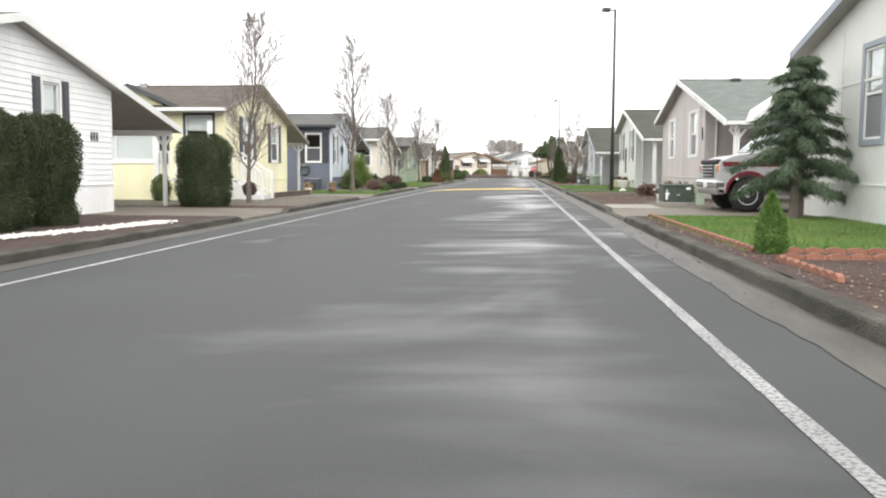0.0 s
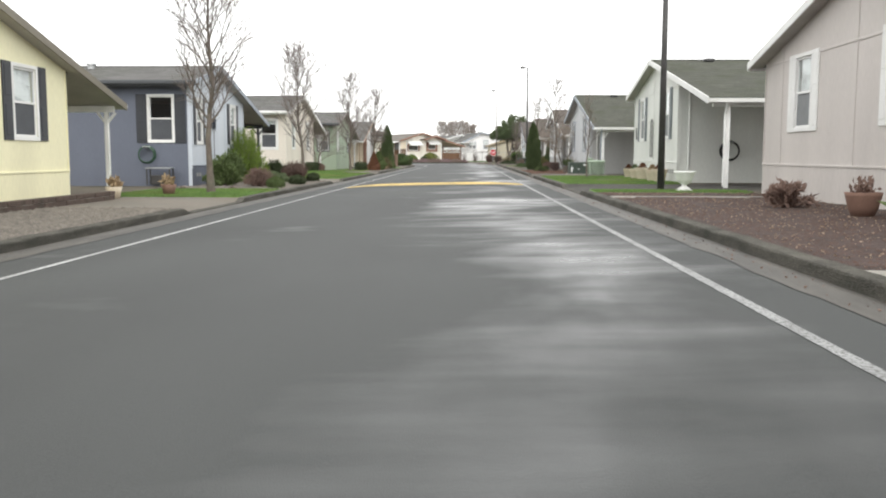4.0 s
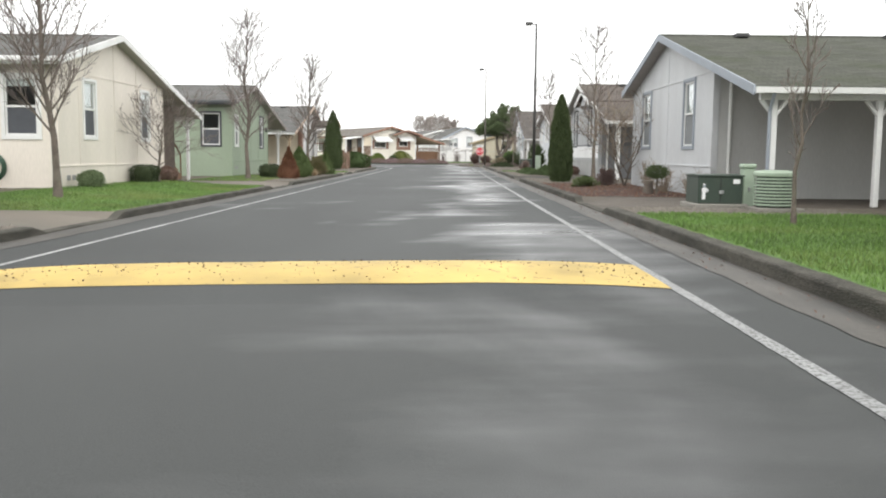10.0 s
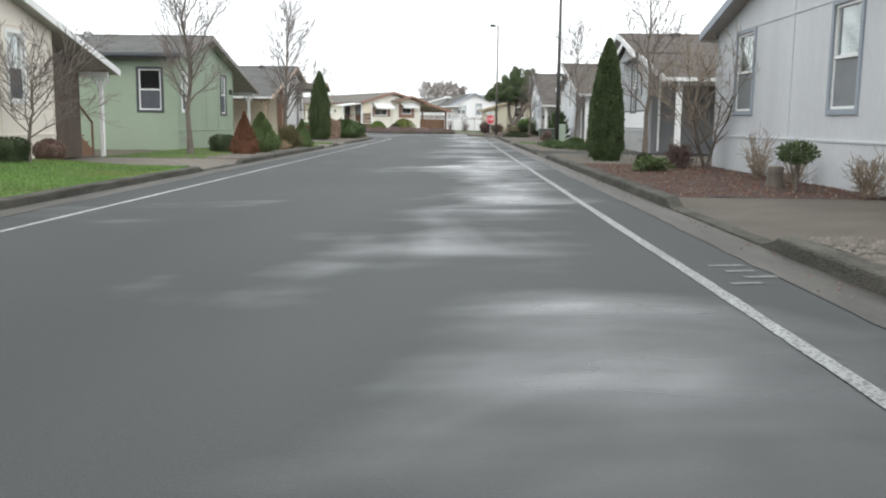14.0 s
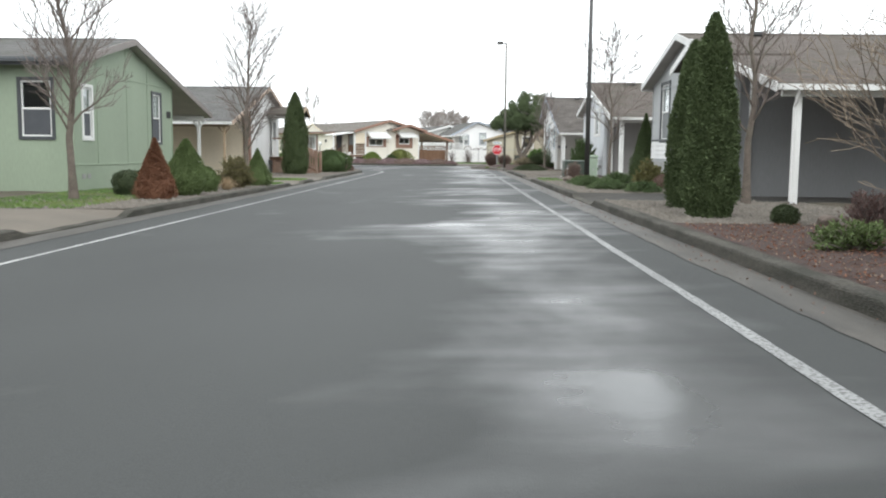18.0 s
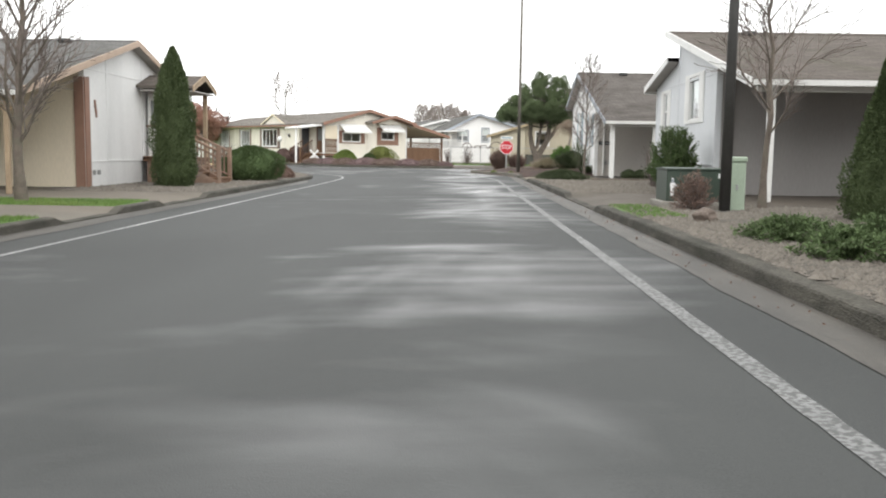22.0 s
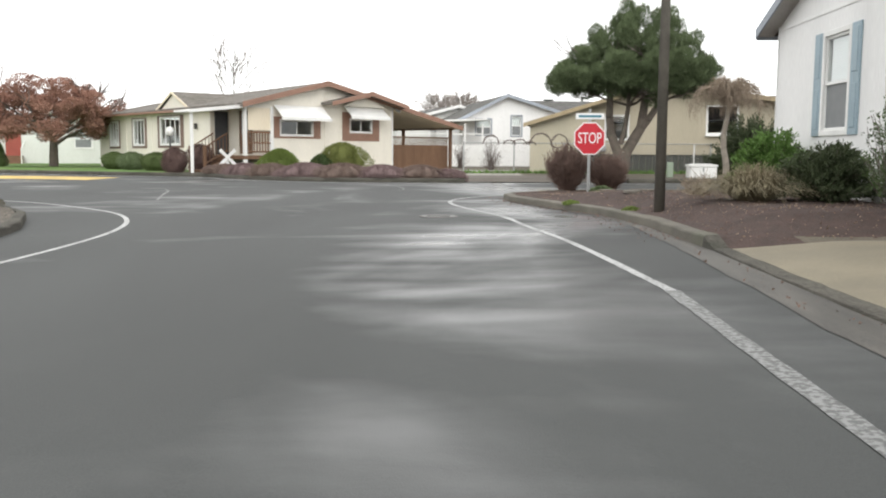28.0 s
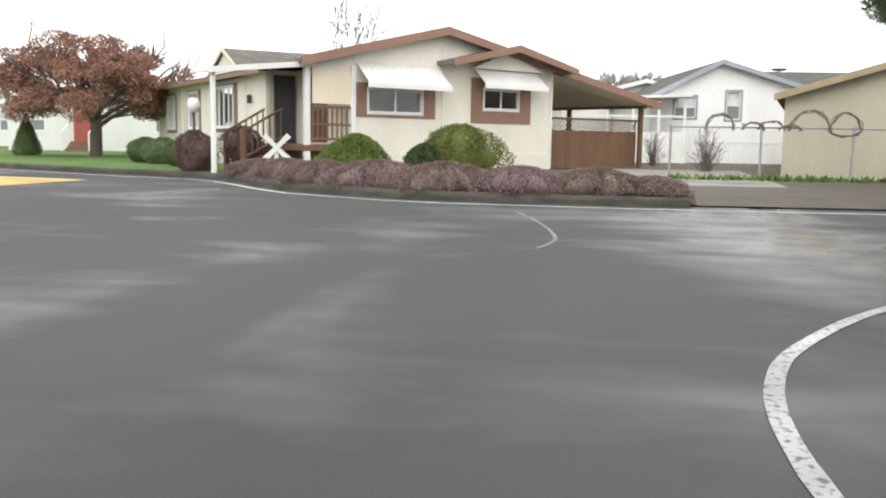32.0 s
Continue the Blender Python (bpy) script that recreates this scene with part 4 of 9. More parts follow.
    if drop:
        s = 1 if yt > 0 else -1
        part("clerestory_wall", Mesh().box(-depth, -0.125, min(0, s * 0.1), max(0, s * 0.1), za - drop - 0.1, za - 0.13), body, ob)
        lip = [(0, za), (-s * 0.34, za + slope * 0.34), (-s * 0.34, za + slope * 0.34 - th), (0, za - th)]
        part("high_eave", Mesh().prism(lip, "x", -depth - 0.3, xo), roof, ob)
        part("high_rake", Mesh().prism([(0, za + 0.015), (-s * 0.36, za + slope * 0.36 + 0.015), (-s * 0.36, za + slope * 0.36 - 0.15), (0, za - 0.15)], "x", xo, xo + 0.03), fascia or trim, ob)
    part("ridge_cap", Mesh().prism([(-0.16, za - 0.16 * down + 0.02), (0, za + 0.025), (0.16, za - 0.16 * up + 0.02), (0.16, za - 0.16 * up - 0.03), (-0.16, za - 0.16 * down - 0.03)], "x", -depth - 0.3, xo), roof, ob)
    a, b, k = (ov1, yt, up) if not flip else (yt, ov0, down)
    edge = yt
    if carport:
        cr = part("carport_roof", slope_piece(a, b, -carport, xo, k), roof, ob)
        part("soffit", Mesh().prism([(a, za - k * abs(a) - th - 0.002), (b, za - k * abs(b) - th - 0.002), (b, za - k * abs(b) - th - 0.02), (a, za - k * abs(a) - th - 0.02)], "x", -carport, xo - 0.03), SOFFIT, cr)
        s = 1 if yt > 0 else -1
        yb = yt - s * 0.3
        zb = za - k * abs(yb) - th - 0.025
        part("beam", Mesh().box(-carport + 0.1, 0.1, yb - 0.05, yb + 0.05, zb - 0.16, zb, 0.008), post_mat or trim, ob)
        for px in posts:
            bracket_post(ob, -px, yb, 0.0, zb - 0.16, post_mat or trim, braces=braces)
        part("gutter", Mesh().prism([(yt, za - k * abs(yt) - 0.02), (yt + s * 0.1, za - k * abs(yt) - 0.02), (yt + s * 0.08, za - k * abs(yt) - 0.12), (yt, za - k * abs(yt) - 0.12)], "x", -carport, xo), eave or trim, ob)
        if downspout and not left:
            zc = za - k * abs(yt) - 0.1
            ds = Mesh().tube((0.02 - posts[0] + 0.1, yt + s * 0.04, zc), (-posts[0] + 0.1, yb + s * 0.1, zc - 0.3), 0.03, n=6).tube((-posts[0] + 0.1, yb + s * 0.1, zc - 0.3), (-posts[0] + 0.1, yb + s * 0.1, 0.05), 0.03, n=6)
            part("downspout", ds, trim, ob)
    fs = fascia or trim

    def rake(ya, yb, k):
        d = 0.15
        q = za - (drop if (ya + yb) * yt < 0 else 0)
        return Mesh().prism([(ya, q - k * abs(ya) + 0.015), (yb, q - k * abs(yb) + 0.015), (yb, q - k * abs(yb) - d), (ya, q - k * abs(ya) - d)], "x", xo, xo + 0.03)
    ends = (yt, ov0) if yt > 0 else (ov1, yt)
    hi, lo = max(ends[0], ends[1]), min(ends[0], ends[1])
    part("rake_board", rake(0, hi, up), fs, ob)
    part("rake_board", rake(lo, 0, down), fs, ob)
    for ye, s, k in ((ov0, -1, down), (ov1, 1, up)):
        if (s > 0) == (yt > 0) and carport:
            continue
        ze = za - k * abs(ye) - drop
        part("eave_board", Mesh().box(-depth - 0.3, xo, min(ye, ye + s * 0.03), max(ye, ye + s * 0.03), ze - 0.17, ze + 0.01), eave or fs, ob)
        part("eave_gutter", Mesh().box(-depth - 0.3, xo, min(ye + s * 0.03, ye + s * 0.12), max(ye + s * 0.03, ye + s * 0.12), ze - 0.12, ze - 0.01, 0.02), eave or trim, ob)
    if drop:
        for a, b, k in ((0, hi - 0.05, up), (lo + 0.05, 0, down)):
            part("gable_soffit", slope_piece(a, b, 0.0, xo - 0.002, k), SOFFIT, ob).location = (0, 0, -0.012)
    else:
        part("gable_soffit", Mesh().prism([(lo + 0.05, za - down * abs(lo) - th - 0.003), (0, za - th - 0.003), (hi - 0.05, za - up * abs(hi) - th - 0.003), (hi - 0.05, za - up * abs(hi) - th - 0.018), (0, za - th - 0.018), (lo + 0.05, za - down * abs(lo) - th - 0.018)], "x", 0.0, xo - 0.002), SOFFIT, ob)
    part("roof_vent", Mesh().lathe([(0.12, 0), (0.12, 0.12), (0.17, 0.14), (0.15, 0.2), (0.0, 0.22)], 12, (-4.0, 0.5 if yt < 0 else -0.5, za - 0.14)), STEEL, ob)
    yn = loc(near)
    for k in range(2 if left else 3):
        yv = yn + sg * (0.45 + 0.3 * k)
        part("skirting_vent", Mesh().box(0.02, 0.03, yv - 0.1, yv + 0.1, 0.3, 0.42, 0.003), VENT_GREY, ob)
    if not left:
        yc = yn - sg * 0.07
        part("corner_downspout", Mesh().tube((-0.32, yc, 0.06), (-0.32, yc, top(yn) - 0.25), 0.035, n=6).tube((-0.32, yc, top(yn) - 0.25), (-0.32, yc - sg * 0.2, top(yn) - 0.12), 0.035, n=6), trim if trim != GREY_TRIM else WHITE, ob)
    for x in (-1.6, -5.2):
        part("ridge_vent", Mesh().box(x - 0.16, x + 0.16, (-0.55 if yt < 0 else 0.25), (-0.25 if yt < 0 else 0.55), za - 0.42 * (down if yt < 0 else up) + 0.0, za + 0.06 - 0.25 * (down if yt < 0 else up), 0.02), DARK_VENT, ob)
    if number:
        ny, nz, n, diag, color = number
        for i in range(n):
            yy, zz = loc(ny) + (0 if diag else 0.13 * i), nz - base - diag * i
            part("number_bar", Mesh().box(0.004, 0.03, yy - 0.035 + diag * i * 0.3, yy + 0.035 + diag * i * 0.3, zz, zz + 0.2, 0.004), color, ob, "dark house number digit, plain bar")
    return ob


def siding(name, color):
    return mat(name, color, 0.65, 0.06, 1.1, 30, 0.12, dirt=tuple(c * 0.76 for c in color), dirt_amount=0.45, stretch=(1, 1, 0.22))


S_WHITE = siding("white_lap_siding_paint", (0.84, 0.84, 0.83))
S_YELLOW = siding("pale_yellow_siding_paint", (0.84, 0.8, 0.55))
S_BLUE = siding("light_blue_grey_siding_paint", (0.56, 0.6, 0.65))
# slate blue deepened to carry the near side wall's shade; skirting uses it too
S_BLUE_DARK = siding("shaded_slate_blue_siding", (0.13, 0.145, 0.185))
S_CREAM = siding("cream_beige_siding_paint", (0.74, 0.68, 0.6))
S_GREEN = siding("sage_green_siding_paint", (0.282, 0.34, 0.25))
S_BEIGE = siding("warm_grey_beige_siding_paint", (0.56, 0.52, 0.49))
S_OFFWHITE = siding("off_white_siding_paint", (0.69, 0.7, 0.665))
S_LTGREY = siding("pale_grey_siding_paint", (0.57, 0.58, 0.59))
S_GREY = siding("mid_grey_siding_paint", (0.43, 0.44, 0.445))
S_COOLGREY = siding("pale_cool_grey_siding_paint", (0.66, 0.68, 0.7))
# pale grey dimmed for the shaded wall under its carport
S_LTGREY_DIM = siding("dimmed_pale_grey_siding", (0.52, 0.52, 0.505))
# carport side of the white corner home, darker and browner than its front
S_TAUPE = siding("taupe_grey_siding", (0.5, 0.47, 0.435))
S_TAN = siding("tan_siding_paint", (0.77, 0.68, 0.53))
S_PALEWHITE = siding("clean_white_siding_paint", (0.8, 0.8, 0.79))
S_IVORY = siding("ivory_siding_paint", (0.78, 0.74, 0.65))
S_PALEYELLOW = siding("faded_yellow_siding_paint", (0.5, 0.46, 0.35))
SH_GREY = shingle_material("grey_shingles", (0.135, 0.132, 0.127))
SH_BROWN = shingle_material("brown_shingles", (0.125, 0.108, 0.096))
SH_GREEN = shingle_material("grey_green_shingles", (0.17, 0.188, 0.172), streak=0.15)
SH_MOSS = shingle_material("dark_mossy_shingles", (0.085, 0.087, 0.072), streak=0.6)
GREY_TRIM = mat("blue_grey_trim_paint", (0.3, 0.33, 0.37), 0.6, 0.08, 2, 30, 0.05)
DARK_TRIM = mat("dark_grey_trim_paint", (0.06, 0.065, 0.07), 0.55, 0.08, 2, 30, 0.05)
BLACKISH = mat("black_number_paint", (0.02, 0.02, 0.022), 0.5, 0.05, 2, 30, 0.0)
W_ = dict
house("white lap-sided home with charcoal shutters and a carport", -1, -7.9, 12.2, 20.3, 16.2, 3.9, 24.0, 2.12, 0.0, S_WHITE, WHITE, SH_GREY,
      [(17.3, 17.95, 1.45, 2.75, W_(shutter=DARK_SHUTTER, shutter_w=0.3))], lap=True, number=(19.3, 1.62, 3, 0, BLACKISH))
yellow_home = house("pale yellow home with dark shutters and a grey-brown roof", -1, -7.9, 28.3, 36.15, 32.0, 4.05, 38.9, 2.24, 0.0, S_YELLOW, WHITE, SH_BROWN,
      [(30.42, 31.42, 1.3, 2.75, W_(shutter=DARK_SHUTTER, shutter_w=0.36)), (33.9, 34.8, 1.35, 2.7, W_(shutter=DARK_SHUTTER, shutter_w=0.34))],
      [("near", 2.35, 4.9, 1.3, 2.3, W_(sash=False, mullions=1, shutter=DARK_SHUTTER, shutter_w=0.42, band=0.12, blind=0.97)), ("near", 0.35, 1.25, 1.2, 2.75, W_(trim=DARK_TRIM, blind=0.3))], fascia=mat("dull_olive_fascia_paint", (0.2, 0.18, 0.14), 0.6, 0.1, 2, 30, 0.05), number=None)
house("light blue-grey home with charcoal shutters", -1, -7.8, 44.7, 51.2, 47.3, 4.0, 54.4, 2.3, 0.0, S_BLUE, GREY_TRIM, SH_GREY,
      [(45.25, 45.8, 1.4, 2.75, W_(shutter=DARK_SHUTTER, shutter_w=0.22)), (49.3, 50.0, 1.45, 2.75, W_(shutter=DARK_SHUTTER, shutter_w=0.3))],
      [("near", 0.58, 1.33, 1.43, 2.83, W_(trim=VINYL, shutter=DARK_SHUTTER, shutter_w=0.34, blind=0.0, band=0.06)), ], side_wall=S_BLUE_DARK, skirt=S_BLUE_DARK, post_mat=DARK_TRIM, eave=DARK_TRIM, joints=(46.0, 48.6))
house("cream home with white trim and a carport", -1, -7.9, 59.8, 67.3, 63.3, 4.05, 70.6, 2.25, 0.0, S_CREAM, WHITE, SH_GREY,
      [(61.3, 62.0, 1.35, 2.7, W_()), (65.35, 66.0, 1.35, 2.7, W_())], [("near", 0.46, 1.2, 1.34, 2.65, W_(blind=0.12, band=0.1))], joints=(61.0, 63.3, 65.0))
house("sage green home with white windows", -1, -7.9, 76.2, 83.35, 79.6, 3.97, 86.9, 2.28, 0.0, S_GREEN, WHITE, SH_GREY,
      [(76.75, 77.25, 1.3, 2.5, W_()), (81.6, 82.3, 1.25, 2.65, W_(trim=DARK_TRIM))], [("near", 0.5, 1.22, 1.3, 2.6, W_(trim=DARK_TRIM, blind=0.0))], joints=(77.6, 79.6, 81.2), eave=DARK_TRIM, fascia=mat("grey_brown_fascia_paint", (0.24, 0.215, 0.2), 0.6, 0.1, 2, 30, 0.05),
      number=(82.9, 2.0, 3, 0, BLACKISH))
house("white home with red-brown trim and a tan porch wall", -1, -7.9, 93.6, 99.8, 96.65, 3.95, 89.7, 2.15, 0.0, S_PALEWHITE, BROWN_TRIM, SH_GREY,
      [], [], side_wall=S_TAN, eave=WHITE, fascia=mat("tan_fascia_paint", (0.44, 0.33, 0.25), 0.6, 0.1, 2, 30, 0.05), post_mat=PALE_WOOD, joints=(95.0, 97.6), number=(94.3, 1.75, 3, -0.12, BROWN_TRIM), downspout=False)
house("off-white home with blue-grey window trim", 1, 7.4, 7.0, 18.4, 14.4, 4.4, 6.0, 2.5, 0.16, S_OFFWHITE, GREY_TRIM, SH_MOSS,
      [(14.75, 15.55, 1.55, 3.05, W_(trim=GREY_TRIM, band=0.1))], joints=(16.6, 13.2), carport=0)
house("warm grey-beige home with white-trimmed windows", 1, 7.4, 28.3, 36.4, 31.9, 4.2, 24.3, 2.38, 0.18, S_BEIGE, WHITE, SH_GREEN,
      [(33.85, 34.65, 1.55, 2.9, W_(shutter=WHITE, shutter_w=0.26)), (29.65, 30.6, 1.55, 2.95, W_(shutter=WHITE, shutter_w=0.28))], joints=(31.9, 29.0, 35.4), number=(28.7, 2.2, 3, 0.1, BLACKISH))
house("off-white home with grey shutters and mossy roof", 1, 7.35, 44.3, 51.4, 47.5, 4.22, 39.8, 2.48, 0.16, S_OFFWHITE, WHITE, SH_MOSS,
      [(49.5, 50.25, 1.6, 3.0, W_(shutter=GREY_SHUTTER, shutter_w=0.32)), (45.55, 46.4, 1.6, 3.08, W_(shutter=GREY_SHUTTER, shutter_w=0.34))], joints=(47.9,), braces=False, posts=(0.3, 3.4, 6.2), number=(51.0, 1.85, 3, 0.12, BLACKISH))
house("pale grey home with blue-grey trim and a deep carport", 1, 6.48, 57.7, 65.6, 61.55, 3.97, 54.4, 2.2, 0.17, S_LTGREY, GREY_TRIM, SH_MOSS,
      [(63.4, 64.35, 1.28, 2.68, W_(trim=GREY_TRIM)), (59.15, 60.0, 1.25, 2.68, W_(trim=GREY_TRIM))], joints=(61.55,), eave=WHITE, side_wall=S_LTGREY_DIM, post_mat=WHITE, posts=(0.15, 1.95, 4.5))
# side wall grey is darkened to carry the carport's shade
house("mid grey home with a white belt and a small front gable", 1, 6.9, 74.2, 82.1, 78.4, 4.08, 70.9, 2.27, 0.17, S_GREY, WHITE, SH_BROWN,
      [(80.05, 81.0, 1.45, 2.98, W_(trim=DARK_TRIM)), (76.05, 76.8, 1.45, 2.92, W_(trim=DARK_TRIM))], joints=(78.4,), braces=False, posts=(0.2, 3.3, 6.2), side_wall=siding("carport_shade_grey_siding", (0.23, 0.23, 0.235)), skirt=mat("grey_stucco_skirting", (0.4, 0.4, 0.39), 0.85, 0.1, 2, 30, 0.3), number=(75.3, 2.3, 3, 0.2, BLACKISH))
# here too shade under the carport is put into the side wall's taupe
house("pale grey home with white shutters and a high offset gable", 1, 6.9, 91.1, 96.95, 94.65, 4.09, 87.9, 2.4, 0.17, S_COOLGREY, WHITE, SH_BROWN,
      [(92.5, 93.4, 1.85, 2.85, W_(shutter=WHITE, shutter_w=0.3, sash=False)), (95.65, 96.1, 1.7, 2.65, W_(shutter=WHITE, shutter_w=0.2))], low=0.21, drop=0.62, joints=(94.5,), side_wall=siding("carport_shade_taupe_siding", (0.31, 0.295, 0.285)), posts=(0.2, 3.3, 6.2), braces=False)
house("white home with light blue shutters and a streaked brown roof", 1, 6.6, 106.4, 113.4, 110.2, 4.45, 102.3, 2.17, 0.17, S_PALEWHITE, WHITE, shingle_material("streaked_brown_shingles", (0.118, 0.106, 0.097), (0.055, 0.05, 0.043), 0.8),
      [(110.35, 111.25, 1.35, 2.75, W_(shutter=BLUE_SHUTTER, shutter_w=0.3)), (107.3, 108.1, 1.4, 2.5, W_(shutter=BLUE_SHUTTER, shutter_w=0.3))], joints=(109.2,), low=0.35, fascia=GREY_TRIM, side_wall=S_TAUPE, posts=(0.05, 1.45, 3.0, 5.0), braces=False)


# ---- plants ----
RNG = np.random.default_rng(7)
GOLDEN = leaf_mat("golden_green_foliage", (0.175, 0.25, 0.05), 0.3)
OLIVE = leaf_mat("olive_tan_foliage", (0.185, 0.175, 0.075), 0.25)
FRESH = leaf_mat("fresh_green_foliage", (0.12, 0.21, 0.055), 0.22)


def leaf_mesh(points, normals, size, droop=0.0, long=1.6, turn=0.7):
    """Small folded leaf sprays at points, leaning along the normals."""
    n = len(points)
    nr = normals + turn * RNG.normal(size=(n, 3))
    nr[:, 2] -= droop
    nr /= np.linalg.norm(nr, axis=1)[:, None] + 1e-9
    side = np.cross(nr, RNG.normal(size=(n, 3)))
    side /= np.linalg.norm(side, axis=1)[:, None] + 1e-9
    s = size * RNG.uniform(0.6, 1.35, (n, 1))
    tip = points + nr * s * long
    fold = np.cross(nr, side) * s * 0.35
    a, b = points + side * s * 0.5 + nr * s * 0.6 + fold, points - side * s * 0.5 + nr * s * 0.6 + fold
    v = np.stack([points, a, tip, b], 1).reshape(-1, 3)
    k = np.arange(n)[:, None] * 4
    m = Mesh()
    m.v = v.tolist()
    m.f = np.concatenate([k + [0, 1, 2], k + [0, 2, 3]], 0).tolist()
    return m


PROFILES = {
    "spire": [(0, 0.78), (0.1, 0.96), (0.3, 1.0), (0.55, 0.88), (0.8, 0.58), (0.93, 0.3), (1, 0.06)],
    "flame": [(0, 0.55), (0.12, 0.9), (0.35, 1.0), (0.6, 0.78), (0.82, 0.4), (1, 0.04)],
    "column": [(0, 0.78), (0.06, 0.92), (0.3, 1.0), (0.6, 0.93), (0.85, 0.66), (0.95, 0.38), (1, 0.1)],
    "hedge": [(0, 0.85), (0.1, 0.96), (0.5, 1.0), (0.8, 0.96), (0.92, 0.8), (1, 0.45)],
    "cone": [(0, 0.7), (0.08, 0.98), (0.2, 1.0), (0.5, 0.66), (0.8, 0.27), (1, 0.03)],
    "ball": [(0, 0.55), (0.15, 0.85), (0.4, 1.0), (0.65, 0.95), (0.85, 0.68), (1, 0.15)],
    "mound": [(0, 0.9), (0.2, 1.0), (0.5, 0.9), (0.75, 0.68), (0.92, 0.38), (1, 0.1)],
    "vase": [(0, 0.35), (0.15, 0.55), (0.45, 0.9), (0.7, 1.0), (0.9, 0.8), (1, 0.4)],
}


def shrub(label, x, y, w, h, shape, leaves, n=1800, size=0.06, wy=None, lump=0.16, turn=0.7, category="shrub", name="shrub", z=None, group="", core=None, droop=0.0, freq=2.2, lift=0.0):
    """A clipped or spreading shrub: many small sprays over a dark inner mass of stems."""
    z = land(x, y) if z is None else z
    seed = x * 3.1 + y * 1.7
    ob = thing(name, label, category, pose(x, y, z - 0.02, 0, 0, (seed * 57) % 360), group)
    prof = PROFILES[shape]
    ry = (wy or w) / w

    def radius(t, az):
        base = np.interp(t, [p[0] for p in prof], [p[1] for p in prof]) * w / 2
        lumps = np.array([noise.noise((math.cos(a) * freq, math.sin(a) * freq, tt * h * freq / max(w, 0.3) + seed)) for a, tt in zip(az, t)])
        return base * (1 + lump * 2 * lumps)
    n, size = int(n * 3.5), size * 0.47
    t = RNG.uniform(0, 1, n) ** 0.9
    az = RNG.uniform(0, 2 * math.pi, n)
    r = radius(t, az) * (0.8 + 0.22 * RNG.uniform(0, 1, n) ** 0.6 + 0.09 * RNG.uniform(0, 1, n) ** 6)
    pts = np.stack([r * np.cos(az), r * np.sin(az) * ry, lift + t * h * RNG.uniform(0.97, 1.02, n)], 1)
    nrm = np.stack([np.cos(az), np.sin(az), 0.25 + 0.9 * t ** 2], 1)
    part("foliage", leaf_mesh(pts, nrm, size, droop, turn=turn), leaves, ob)["kind"] = "stuff"
    rows = []
    for k in range(9):
        tt = k / 8
        azs = np.linspace(0, 2 * math.pi, 15)
        rr = radius(np.full(15, tt), azs) * (0.86 - 0.6 * max(0.0, lump - 0.14))
        rr[-1] = rr[0]
        rows.append([(q * math.cos(a), q * math.sin(a) * ry, lift + tt * h * 0.95) for q, a in zip(rr, azs)])
    c = Mesh().sheet(rows)
    c.face(*rows[-1][:-1])
    part("inner_mass", c, core or leaves, ob, smooth=True)
    return ob


def stems(mesh, base, direction, length, r, depth, rng, spread_a, twigs, up=0.25, bend=0.18, kids=(2, 4)):
    """Grow a limb and its branches into a mesh; the finest go to twigs."""
    p, d = Vector(base), Vector(direction).normalized()
    segs = 3 if depth > 1 else 2
    target = mesh if depth > 1 else twigs
    nodes = []
    for i in range(segs):
        q = p + d * length / segs
        target.tube(p, q, r * (1 - i / segs * 0.5), r * (1 - (i + 1) / segs * 0.5), 7 if depth > 2 else (5 if depth == 2 else 3), caps=False)
        p = q
        d = (d + Vector(rng.normal(0, bend, 3)) + Vector((0, 0, up * 0.35))).normalized()
        nodes.append((Vector(p), Vector(d)))
    if depth <= 0:
        return
    count = rng.integers(kids[0], kids[1] + 1) + (2 if depth == 1 else 0)
    for k in range(count):
        q, dd = nodes[rng.integers(0, len(nodes))] if k else nodes[-1]
        turn = Vector(rng.normal(0, 1, 3))
        turn = (turn - dd * turn.dot(dd)).normalized()
        nd = (dd + turn * spread_a * rng.uniform(0.5, 1.2)).normalized()
        nd = (nd + Vector((0, 0, up))).normalized()
        stems(mesh, q, nd, length * rng.uniform(0.5, 0.78), max(0.0075, r * 0.55), depth - 1, rng, spread_a, twigs, up, bend, kids)


def limb(boughs, twigs, p, d, ln, r, level, rng, counts, lift, fine):
    """One limb with side branches all along it, each thinner and shorter, down to fine twigs."""
    segs = 4 if level == 0 else 2
    target = boughs if level == 0 else twigs
    nodes = [(p.copy(), d.copy())]
    for i in range(segs):
        q = p + d * ln / segs
        target.tube(p, q, max(fine, r * (1 - 0.8 * i / segs)), max(fine, r * (1 - 0.8 * (i + 1) / segs)), 6 if level == 0 else 3, caps=False)
        p = q
        d = (d + Vector(rng.normal(0, 0.12, 3)) + Vector((0, 0, lift))).normalized()
        nodes.append((p.copy(), d.copy()))
    if level >= len(counts):
        return
    for k in range(counts[level]):
        f = 0.18 + 0.82 * (k + rng.uniform(0, 1)) / counts[level]
        i = min(segs - 1, int(f * segs))
        base = nodes[i][0].lerp(nodes[i + 1][0], f * segs - i)
        dd = nodes[i][1]
        turn = Vector(rng.normal(0, 1, 3))
        turn = (turn - dd * turn.dot(dd)).normalized()
        nd = (dd * 0.9 + turn * rng.uniform(0.4, 0.85) + Vector((0, 0, lift * 1.5))).normalized()
        limb(boughs, twigs, base, nd, ln * rng.uniform(0.3, 0.55) * (1.15 - 0.5 * f), r * 0.4, level + 1, rng, counts, lift, fine)


